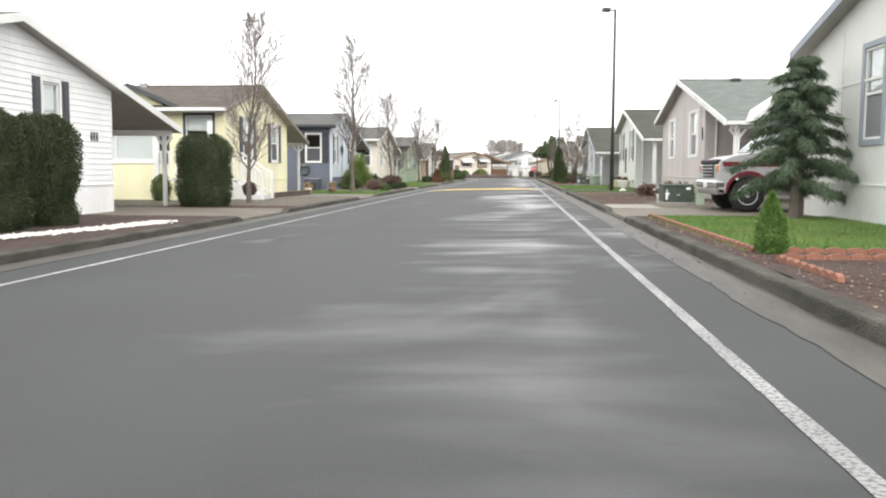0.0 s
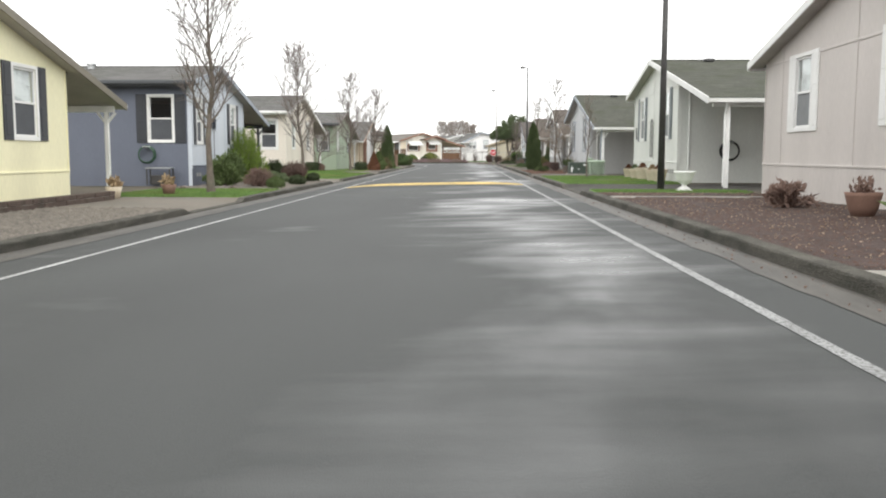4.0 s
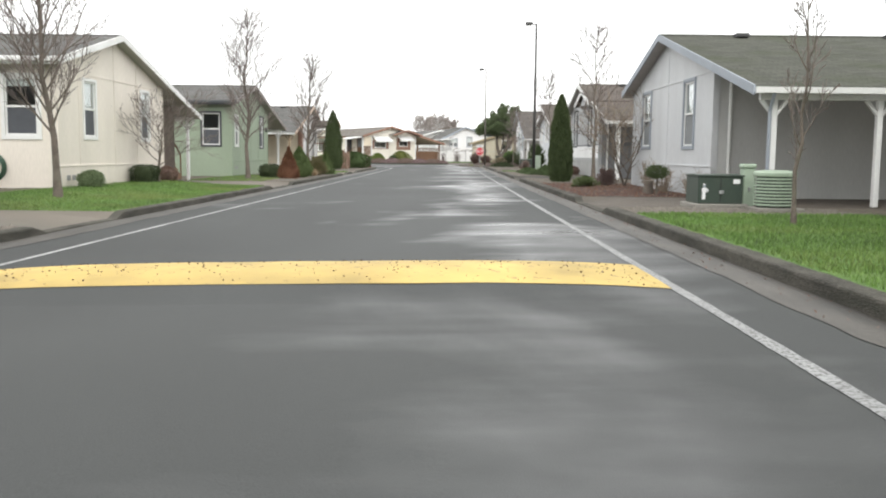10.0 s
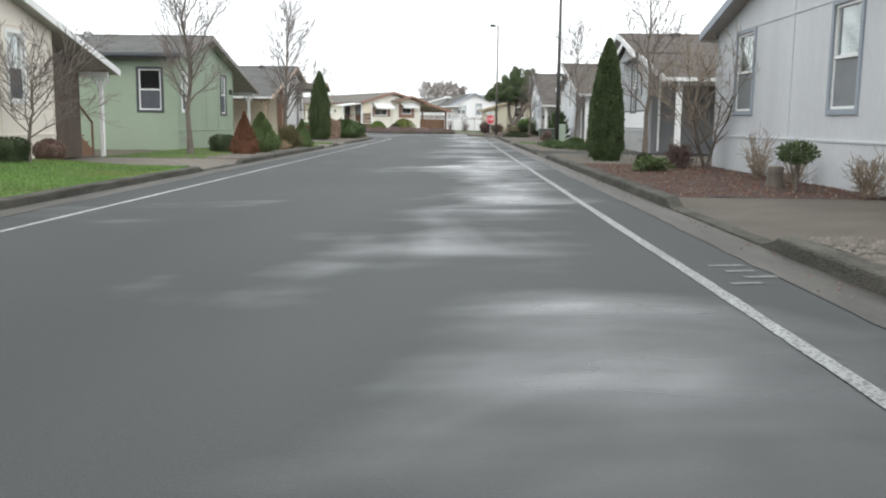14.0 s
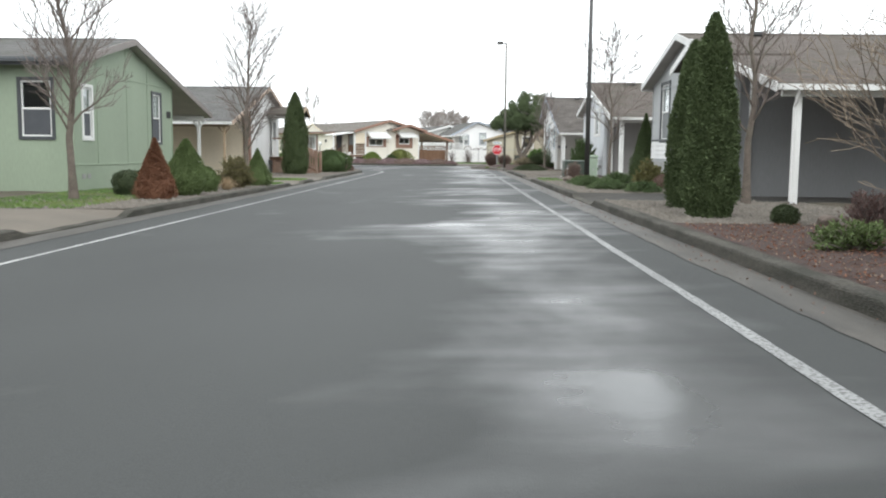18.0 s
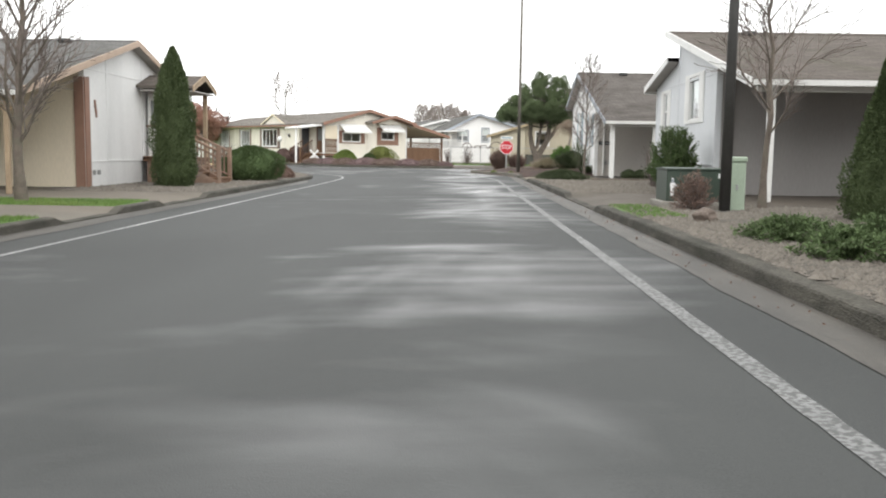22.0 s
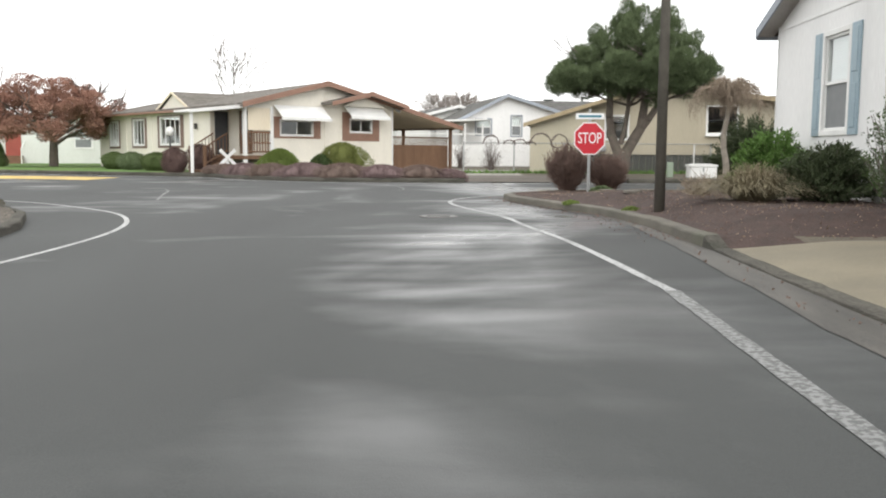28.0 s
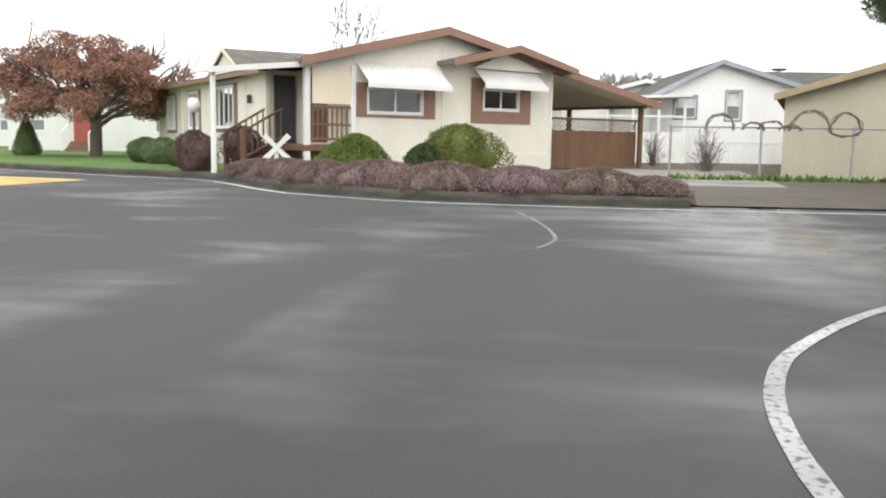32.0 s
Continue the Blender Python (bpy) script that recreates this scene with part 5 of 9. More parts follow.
def bare_tree(label, x, y, h, w, trunk_h=0.9, r=0.07, limbs=9, seed=1, up=0.35, depth=3, z=None, twig=TWIG, multi=1, leader=True, group="bare street trees", fine=0.0046, counts=(12, 5)):
    """A leafless tree: trunk, rising limbs filling an oval crown, branches and fine twigs."""
    z = land(x, y) if z is None else z
    ob = thing("tree", label, "tree", pose(x, y, z - 0.03, 0, 0, seed * 70), group)
    rng = np.random.default_rng(seed)
    trunk, boughs, tw = Mesh(), Mesh(), Mesh()
    for mstem in range(multi):
        lean = Vector((0, 0, 1)) if multi == 1 else Vector((math.cos(mstem * 6.28 / multi) * 0.4, math.sin(mstem * 6.28 / multi) * 0.4, 1)).normalized()
        p, steps = Vector((0, 0, 0)), 9
        pts = [p.copy()]
        top = h * (0.9 if leader else 0.62)
        for i in range(steps):
            p = p + lean * top / steps + Vector((rng.normal(0, 0.01 * h), rng.normal(0, 0.01 * h), 0)) * (0.3 if i < 2 else 1)
            pts.append(p.copy())
        rad = [r * (1.35 if i == 0 else 1) * (1 - 0.9 * i / steps) for i in range(steps + 1)]
        for i in range(steps):
            trunk.tube(pts[i], pts[i + 1], rad[i], rad[i + 1], 9, caps=False)
        for k in range(limbs):
            u = (k + 0.6 * rng.uniform()) / limbs
            zz = trunk_h + (top - trunk_h) * u
            f = min(steps - 0.01, zz / top * steps)
            i = int(f)
            q = pts[i].lerp(pts[i + 1], f - i)
            a = k * 2.4 + rng.uniform(-0.4, 0.4)
            fill = 0.55 + 0.75 * math.sin(math.pi * min(1, 0.15 + 0.75 * u)) - 0.35 * u
            ln = w * 0.74 * fill * rng.uniform(0.75, 1.1)
            d = Vector((math.cos(a), math.sin(a), up * 1.6 + 0.35 + 0.5 * u)).normalized()
            limb(boughs, tw, q, d, ln, max(0.012, rad[i] * 0.42), 0, rng, counts, up * 0.16, fine)
        limb(boughs, tw, pts[-1], Vector((0, 0, 1)), max(0.2, h - top), rad[-1], 0, rng, (6, 3), 0.1, fine)
    part("trunk", trunk, BRANCH, ob, smooth=True)
    for piece in (part("branch_mass", boughs, BRANCH, ob), part("twig_mass", tw, twig, ob)):
        piece["kind"] = "stuff"
    return ob


def spray_shrub(label, x, y, w, h, leaves, arms=40, per=60, size=0.05, droop=0.25, z=None, name="shrub", category="shrub", wood=None, rise=1.0, group="", spread_n=0.4, thin=0.007):
    """A loose shrub: arching stems from the base, with leaf sprays along them where it has leaves."""
    z = land(x, y) if z is None else z
    ob = thing(name, label, category, pose(x, y, z - 0.02), group)
    rng = np.random.default_rng(int(abs(x * 31 + y * 17)))
    st, lp, ln_ = Mesh(), [], []
    for k in range(arms):
        a, e = k * 2.399, rng.uniform(0.05, 1.0)
        reach, hi = w / 2 * e ** 0.6 * rng.uniform(0.8, 1.1), h * (1 - 0.8 * e * e) * rng.uniform(0.75, 1.08)
        p = Vector((0.06 * w * math.cos(a), 0.06 * w * math.sin(a), 0))
        segs = 5
        for i in range(segs):
            f = (i + 1) / segs
            q = Vector((reach * math.cos(a) * f ** 0.9, reach * math.sin(a) * f ** 0.9, hi * (f * (1 + droop) - droop * f * f) * rise)) + Vector(rng.normal(0, 0.015 * w, 3))
            st.tube(p, q, max(0.004, thin * 1.6 * (1 - 0.8 * i / segs)), max(0.004, thin * 1.6 * (1 - 0.8 * f)), 3, caps=False)
            if not leaves:
                for _ in range(2):
                    st.tube(p.lerp(q, rng.uniform()), q + Vector(rng.normal(0, 0.09 * w, 3)) + Vector((0, 0, 0.05 * h)), 0.005, 0.003, 3, caps=False)
            elif i > 0:
                d = (q - p).normalized()
                for _ in range(per // 4):
                    lp.append(p.lerp(q, rng.uniform()) + Vector(rng.normal(0, 0.02 * w, 3)))
                    ln_.append(d + Vector(rng.normal(0, spread_n, 3)))
            p = q
    part("stem_mass", st, wood or TWIG, ob)["kind"] = "stuff"
    if leaves:
        part("foliage", leaf_mesh(np.array(lp), np.array(ln_), size, 0.0, long=2.2, turn=0.45), leaves, ob)["kind"] = "stuff"
    return ob


def twig_ball(label, x, y, w, h, z):
    """A bare rounded shrub: a thicket of fine stems that fan out from a narrow foot."""
    z = land(x, y) if z is None else z
    ob = thing("shrub", label, "shrub", pose(x, y, z - 0.02))
    rng = np.random.default_rng(int(abs(x) * 100))
    st, tip = Mesh(), Mesh()
    for k in range(420):
        a, e = k * 2.399, math.sqrt(rng.uniform(0, 1))
        p = Vector((0.14 * w * e * math.cos(a), 0.14 * w * e * math.sin(a), 0))
        out = w / 2 * e * rng.uniform(0.85, 1.1)
        hi = h * math.sqrt(max(0.12, 1 - 0.62 * e * e)) * rng.uniform(0.8, 1.08)
        for i in range(4):
            f = (i + 1) / 4
            q = Vector((out * math.cos(a) * f ** 0.5, out * math.sin(a) * f ** 0.5, hi * f)) + Vector(rng.normal(0, 0.014, 3))
            st.tube(p, q, 0.009 * (1.15 - f * 0.6), 0.009 * (1.0 - f * 0.6), 3, caps=False)
            for _ in range(3 if i else 1):
                b = p.lerp(q, rng.uniform())
                d = (q - p).normalized() * 0.14 + Vector(rng.normal(0, 0.055, 3))
                tip.tube(b, b + d * rng.uniform(0.6, 1.3), 0.0065, 0.004, 3, caps=False)
            p = q
    part("stem_mass", st, RUSSET_TWIG, ob)["kind"] = "stuff"
    part("twig_mass", tip, RUSSET_TWIG, ob)["kind"] = "stuff"
    return ob


def grass_clump(label, x, y, w, h, n, material, seed=5):
    """A shaggy clump of long blades that rise from a narrow foot and arch over."""
    ob = thing("ornamental_grass", label, "grass", pose(x, y, land(x, y) - 0.02))
    rng = np.random.default_rng(seed)
    m = Mesh()
    for k in range(n):
        a, e = rng.uniform(0, 6.28), rng.uniform(0.05, 1) ** 0.6
        reach, peak = w / 2 * e * rng.uniform(0.8, 1.25), h * (1.05 - 0.5 * e * e) * rng.uniform(0.7, 1.1)
        drop = peak * rng.uniform(0.3, 1.0) * e
        side = Vector((-math.sin(a), math.cos(a), 0)) * rng.uniform(0.002, 0.005)
        twist = rng.normal(0, 0.35)
        pts = []
        for i in range(6):
            f = i / 5
            aa = a + twist * f * f
            pts.append(Vector((0.12 * w * e * math.cos(a) + reach * f * math.cos(aa), 0.12 * w * e * math.sin(a) + reach * f * math.sin(aa), max(0.01, peak * (2.1 * f - 1.1 * f * f) - drop * f ** 3))))
        for p, q, s0, s1 in zip(pts, pts[1:], (1, 1, 0.9, 0.7, 0.45), (1, 0.9, 0.7, 0.45, 0.1)):
            m.face(p - side * s0, p + side * s0, q + side * s1, q - side * s1)
    part("blade_mass", m, material, ob)["kind"] = "stuff"
    return ob


def weeping_tree(label, x, y, trunk_h, h, w, seed=8):
    """A small grafted tree: bare trunk, limbs that arch over and hang in fine twigs."""
    ob = thing("tree", label, "tree", pose(x, y, land(x, y) - 0.03))
    rng = np.random.default_rng(seed)
    tr, bo, tw = Mesh(), Mesh(), Mesh()
    pts = [Vector((0.05 * math.sin(k * 1.3), 0.03 * math.cos(k * 1.7), trunk_h * k / 6)) for k in range(7)]
    for i in range(6):
        tr.tube(pts[i], pts[i + 1], 0.085 - 0.006 * i, 0.079 - 0.006 * i, 9, caps=False)
    for k in range(46):
        a, e = k * 2.399, rng.uniform(0.25, 1.0)
        p = pts[-1].copy()
        for i in range(7):
            f = (i + 1) / 7
            q = pts[-1] + Vector((math.cos(a + 0.3 * f) * w / 2 * e * f ** 0.8, math.sin(a + 0.3 * f) * w / 2 * e * f ** 0.8, (h - trunk_h) * (3.2 * f - 2.2 * f * f) * (1.1 - 0.3 * e) - 0.75 * e * f ** 3)) + Vector(rng.normal(0, 0.02, 3))
            bo.tube(p, q, 0.022 * (1.1 - f), 0.022 * (1.0 - f) + 0.003, 5, caps=False)
            for _ in range(5):
                b = p.lerp(q, rng.uniform())
                c = b + Vector((rng.normal(0, 0.09), rng.normal(0, 0.09), rng.uniform(-0.05, 0.1)))
                tw.tube(b, c, 0.005, 0.004, 3, caps=False)
                tw.tube(c, c + Vector((rng.normal(0, 0.06), rng.normal(0, 0.06), -rng.uniform(0.1, 0.35))), 0.004, 0.0025, 3, caps=False)
            p = q
    part("trunk", tr, PALE_TRUNK, ob, smooth=True)
    part("branch_mass", bo, TAN_TWIG, ob)["kind"] = "stuff"
    part("twig_mass", tw, TAN_TWIG, ob)["kind"] = "stuff"
    return ob


def leafy_crown(points_fn, n, size, leaves, ob, name="crown", droop=0.0, turn=0.9, long=1.6):
    pts, nrm = points_fn(n)
    return part(name, leaf_mesh(pts, nrm, size, droop, turn=turn, long=long), leaves, ob)


def blobs_fn(blobs):
    """Leaf places over and inside a set of ellipsoids (x, y, z, rx, ry, rz)."""
    def fn(n):
        b = np.array(blobs)
        vol = (b[:, 3] * b[:, 4] * b[:, 5]) ** 0.7
        pick = RNG.choice(len(b), n, p=vol / vol.sum())
        d = RNG.normal(size=(n, 3))
        d /= np.linalg.norm(d, axis=1)[:, None]
        rr = RNG.uniform(0.35, 1, (n, 1)) ** 0.5
        return b[pick, :3] + d * rr * b[pick, 3:], d + np.array([0, 0, 0.3])
    return fn


# street trees on the left verge, then the right
PEAR = "leafless columnar street tree with many fine upright twigs"
for k, (x, y, h, w, th, r) in enumerate([(-6.3, 25.8, 5.5, 2.2, 0.9, 0.085), (-5.85, 40.0, 6.9, 2.6, 1.45, 0.11), (-6.4, 56.3, 5.6, 2.5, 1.2, 0.09), (-6.5, 72.9, 6.1, 2.3, 1.3, 0.1), (-6.55, 87.6, 6.3, 2.5, 1.0, 0.12)]):
    bare_tree(PEAR, x, y, h * 1.04, w * 0.94, th, r * 0.82, 36, 11 + k, 0.6)
bare_tree("small leafless Japanese maple beside the cream home", -7.15, 64.5, 2.5, 2.2, 0.5, 0.05, 14, 31, 0.2, leader=False, group="")
bare_tree("slim leafless sapling standing in the lawn", 5.4, 50.4, 3.5, 0.8, 0.7, 0.032, 13, 32, 0.75, counts=(7, 3))
bare_tree("tall slim leafless tree in a bark bed", 6.2, 71.0, 5.6, 1.7, 1.2, 0.07, 24, 33, 0.45)
bare_tree("spreading multi-stemmed leafless maple in a bark bed", 6.1, 64.8, 2.6, 2.1, 0.3, 0.03, 7, 34, 0.3, leader=False, multi=4, group="", counts=(7, 3), twig=TAN_TWIG)
bare_tree("leafless young tree behind the juniper bed", 6.3, 86.1, 5.1, 2.1, 1.2, 0.06, 22, 35, 0.4)
bare_tree("slim leafless tree standing in gravel", 5.5, 101.2, 4.1, 1.4, 0.9, 0.045, 20, 36, 0.45)
bare_tree("tall leafless tree far behind the ivory home", -15.8, 160, 7.0, 5.0, 1.6, 0.1, 16, 37, 0.6, z=0.1, fine=0.014, counts=(7, 3))
# twig colour lightened to imitate haze over distance
HAZE_TWIG = mat("haze_paled_twigs", (0.3, 0.265, 0.24), 0.9, 0.2, 4, 60, 0.0)
for k, (x, y, h, w) in enumerate([(-4.2, 215, 7.9, 4.4), (-1.2, 219, 8.6, 4.6), (1.4, 224, 7.8, 4.0), (15, 216, 7.0, 3.4), (34, 190, 8.5, 3.4), (38, 198, 9.5, 3.4)]):
    bare_tree("distant leafless tree on the skyline", x, y, h, w, 2.0, 0.16, 30, 50 + k, 0.35, z=0, group="distant bare trees", fine=0.022, counts=(12, 6), twig=HAZE_TWIG)

ARB = "tall dense dark green arborvitae column"
shrub("dense dark green arborvitae hedge plant beside the white home", -6.75, 13.4, 1.2, 1.95, "hedge", HEDGE_GREEN, 7500, 0.052, name="arborvitae", category="hedge", group="arborvitae hedge")
shrub("dense dark green arborvitae hedge plant beside the white home", -6.75, 15.1, 1.2, 1.95, "hedge", HEDGE_GREEN, 7500, 0.052, name="arborvitae", category="hedge", group="arborvitae hedge")
shrub("dense dark green arborvitae hedge plant beside the white home", -6.8, 11.6, 1.25, 1.9, "hedge", HEDGE_GREEN, 7000, 0.052, name="arborvitae", category="hedge", group="arborvitae hedge")
shrub("broad clipped dark green arborvitae by the driveway", -6.85, 23.6, 1.4, 1.95, "hedge", HEDGE_GREEN, 8500, 0.05, name="arborvitae", category="hedge")
shrub("small bright green shrub against the yellow home", -9.6, 27.4, 0.6, 0.85, "ball", MID, 700, 0.07)
shrub(ARB, 4.85, 69.6, 0.7, 2.6, "spire", YEW, 8000, 0.055, name="arborvitae", category="conifer")
shrub(ARB, 4.6, 67.6, 0.7, 2.72, "spire", YEW, 8500, 0.055, name="arborvitae", category="conifer")
shrub("dark green conical conifer by the carport", 7.0, 83.6, 0.88, 2.12, "cone", YEW, 4200, 0.055, name="arborvitae", category="conifer")
shrub("pointed young green cypress at the lawn corner", 4.25, 9.35, 0.31, 0.64, "flame", FRESH, 1800, 0.035, name="cypress", category="conifer")

# beds on the left
BALL = "low round clipped green shrub"
spray_shrub("bright golden-green feathery spreading conifer in the gravel bed", -7.35, 49.6, 1.75, 1.95, GOLDEN, 150, 220, 0.022, 0.02, spread_n=0.3)
spray_shrub("loose dark glossy evergreen shrub in the gravel bed", -6.9, 44.9, 1.15, 0.95, MID, 60, 90, 0.045, 0.3)
spray_shrub("bushy dark green evergreen beside the golden conifer", -7.25, 47.3, 1.1, 1.1, MID, 60, 90, 0.045, 0.3)
spray_shrub("rounded brown-burgundy shrub in the gravel bed", -5.6, 44.4, 1.15, 0.58, BURGUNDY, 130, 60, 0.022, 0.35)
shrub(BALL, -4.85, 43.3, 0.5, 0.36, "ball", MID, 900, 0.04)
shrub(BALL, -4.8, 46.4, 0.52, 0.34, "ball", HEDGE_GREEN, 900, 0.04)
shrub(BALL, -4.9, 50.1, 0.52, 0.34, "ball", HEDGE_GREEN, 900, 0.04)
spray_shrub("loose green shrub between stones", -5.95, 47.3, 0.95, 0.42, JUNIPER, 90, 80, 0.022, 0.6)
spray_shrub("low grey-green spreading juniper between stones", -5.8, 48.4, 0.8, 0.34, JUNIPER, 70, 80, 0.022, 0.7)
spray_shrub("dense dark rounded evergreen by the drive", -7.2, 54.0, 1.3, 0.75, HEDGE_GREEN, 110, 90, 0.03, 0.3)
twig_ball("reddish-brown twiggy shrub at the drive's edge", -5.5, 49.6, 0.88, 0.64, None)
shrub("small grey-green shrub against the cream home", -7.4, 60.4, 0.6, 0.42, "ball", JUNIPER, 800, 0.05)
shrub("low rounded clipped shrub beside the carport post", -7.45, 64.3, 0.74, 0.5, "hedge", HEDGE_GREEN, 1000, 0.045)
shrub("brown-green clipped shrub beside the maple", -7.3, 65.7, 0.64, 0.5, "ball", BURGUNDY, 900, 0.045)
shrub("dark green clipped shrub beside the green home", -6.1, 75.0, 0.78, 0.56, "hedge", HEDGE_GREEN, 1300, 0.045)
shrub("rusty red dwarf conifer with a pointed top", -5.1, 73.6, 0.76, 1.24, "cone", RUST, 2600, 0.05, name="dwarf_conifer", category="conifer")
shrub("bushy green dwarf conifer with a pointed top", -4.95, 75.2, 0.86, 1.25, "flame", MID, 2600, 0.055, name="dwarf_conifer", category="conifer")
shrub("small dark evergreen in the verge bed", -5.0, 77.0, 0.55, 0.62, "ball", MID, 900, 0.05)
spray_shrub("rounded olive shrub with rusty brown undersides in the verge bed", -4.9, 79.4, 1.05, 0.85, leaf_mat("olive_brown_foliage", (0.15, 0.135, 0.065), 0.35), 120, 110, 0.024, 0.3)
grass_clump("tufty dry brown grass clump in the verge bed", -4.85, 78.3, 0.7, 0.38, 500, TAN_GRASS, 6)
shrub("small pointed green dwarf conifer by the kerb", -4.76, 81.4, 0.82, 1.08, "cone", MID, 3000, 0.04, name="dwarf_conifer", category="conifer")
shrub(ARB, -6.2, 95.2, 1.1, 3.6, "spire", YEW, 8500, 0.06, name="arborvitae", category="conifer")
shrub("large rounded green shrub beside the wooden steps", -5.45, 100.7, 2.0, 1.12, "ball", DEEP_GREEN, 4600, 0.06, wy=1.7, lump=0.3, freq=3.0)
shrub("low brown-red shrub at the corner of the bed", -5.05, 103.6, 1.05, 0.42, "mound", BURGUNDY, 1400, 0.05)
shrub("sprawling brown-red shrub at the bend", -6.9, 110.4, 1.7, 0.55, "mound", MAROON, 2000, 0.05, lump=0.3)
shrub("low brown-red heather at the bend", -7.6, 111.5, 1.3, 0.42, "mound", BURGUNDY, 1500, 0.05, lump=0.3)
twig_ball("bare dark twiggy shrub in the bed at the bend", -7.9, 112.4, 1.25, 0.95, None)
spray_shrub("tall bare brown twigs behind the round shrub", -7.2, 103.4, 1.5, 1.25, None, 60)
spray_shrub("bare pinkish flowering twigs beside the porch", -6.2, 96.5, 1.0, 1.25, None, 46)

# beds on the right
fir = thing("fir_tree", "young drooping grey-green fir in a round bark bed", "conifer", pose(6.55, 16.2, land(6.55, 16.2)) @ Matrix.Diagonal((1.5, 1.5, 1.14, 1)))
ftr, ffo = Mesh(), []
ftr.tube((0, 0, -0.05), (0.03, 0, 2.5), 0.09, 0.02, 8)
fl_p, fl_n = [], []
frng = np.random.default_rng(3)
fbr = Mesh()
for k in range(46):
    zz = 0.45 + 2.05 * (k / 46) + frng.uniform(-0.05, 0.05)
    ln = (1.0 - 0.33 * zz) * frng.uniform(0.5, 1.25)
    a = k * 2.399
    d = Vector((math.cos(a), math.sin(a), 0.35))
    p = Vector((0.02, 0, zz))
    for i in range(6):
        q = p + d.normalized() * ln / 6
        fbr.tube(p, q, 0.014 * (1 - i / 7), 0.014 * (1 - (i + 1) / 7), 4, caps=False)
        for j in range(120):
            fl_p.append(p.lerp(q, frng.uniform()) + Vector(frng.normal(0, 0.032, 3)))
            fl_n.append(d * 0.6 + Vector((frng.normal(0, 0.7), frng.normal(0, 0.7), -0.75)))
        p = q
        d = d + Vector((0, 0, -0.2))
part("trunk", ftr, BRANCH, fir)
part("branch_mass", fbr, BRANCH, fir)["kind"] = "stuff"
part("needles", leaf_mesh(np.array(fl_p), np.array(fl_n), 0.012, 0.15, long=8.0, turn=0.35), FIR, fir)

spray_shrub("palm-like spiky green plant in a bark bed", 6.75, 28.2, 0.7, 0.42, MID, 26, 20, 0.09, 0.5)
spray_shrub("fern-like reddish-green plant in a bark bed", 6.04, 31.1, 0.85, 0.42, BURGUNDY, 40, 26, 0.05, 0.6)
spray_shrub("loose green clump in bark", 4.75, 63.4, 0.85, 0.28, MID, 60, 40, 0.022, 0.6)
spray_shrub("brown twiggy low shrub in bark", 5.6, 64.9, 0.75, 0.5, MAROON, 130, 30, 0.018, 0.3)
stump = thing("tree_stump", "short weathered tree stump in bark", "stump", pose(5.6, 59.5, land(5.6, 59.5) - 0.02))
part("wood", Mesh().lathe([(0.16, 0), (0.12, 0.06), (0.105, 0.2), (0.11, 0.3), (0.09, 0.315), (0.01, 0.3)], 14), BRANCH, stump, smooth=True)
spray_shrub("dry brown twiggy perennial against the pale wall", 6.05, 61.6, 0.7, 0.75, None, 34, wood=TAN_TWIG)
spray_shrub("dry spiky brown twigs along the pale grey home", 6.15, 57.9, 0.75, 0.5, None, 34, wood=TAN_TWIG)
spray_shrub("dry spiky brown twigs along the pale grey home", 6.15, 60.2, 0.6, 0.6, None, 26, wood=TAN_TWIG)
shrub("tiny dark shrub beside the arborvitae", 5.25, 66.5, 0.32, 0.25, "ball", HEDGE_GREEN, 500, 0.04)
JUN = "low spreading dark green juniper in gravel"
for x, y, w, h in ((4.75, 80.6, 0.85, 0.2), (4.8, 77.0, 0.85, 0.2), (5.35, 75.6, 0.7, 0.2), (4.65, 79.0, 0.7, 0.22), (5.5, 79.9, 0.8, 0.3)):
    spray_shrub(JUN, x, y, w * 1.3, h * 1.15, DARK_JUNIPER, 110, 110, 0.018, 1.0, name="juniper", group="low junipers")
spray_shrub("loose yellow-green and brown shrub against the grey home", 6.15, 78.9, 0.85, 0.72, OLIVE, 60, 70, 0.035, 0.4)
shrub("low rounded brown shrub against the grey home", 6.35, 77.6, 0.6, 0.42, "ball", BURGUNDY, 900, 0.045)
spray_shrub("leafless brown twiggy shrub in front of the cabinet", 5.0, 85.4, 0.8, 0.58, BURGUNDY, 130, 24, 0.018, thin=0.006)
spray_shrub("tall loose dark evergreen against the pale home", 6.15, 91.6, 1.3, 1.5, DEEP_GREEN, 90, 330, 0.023, 0.1, spread_n=0.7)
spray_shrub("leafless pinkish twiggy shrub by the pale wall", 6.48, 95.1, 0.8, 1.1, None, 46)
shrub("flat brown heather at the end of the clipped row", 8.9, 101.4, 1.0, 0.26, "mound", BURGUNDY, 1000, 0.045, lump=0.3)
solo("timber_edging", Mesh().box(-1.75, 1.75, -0.04, 0.04, -0.06, 0.05, 0.01), BRANCH, "dark weathered timber edging along the carport", "edging", pose(7.2, 100.75, 0.19, 0, 0, 7))
for x, y in ((7.0, 101.3), (7.4, 101.4), (8.0, 101.3)):
    shrub("small clipped dark shrub along the carport", x, y, 0.5 if x < 7.9 else 0.72, 0.36 if x < 7.9 else 0.4, "ball", HEDGE_GREEN, 800, 0.04, group="carport shrubs")
shrub("low dark ground-cover shrub by the kerb", 4.7, 100.7, 1.6, 0.34, "mound", HEDGE_GREEN, 2400, 0.045, wy=1.0, lump=0.35)
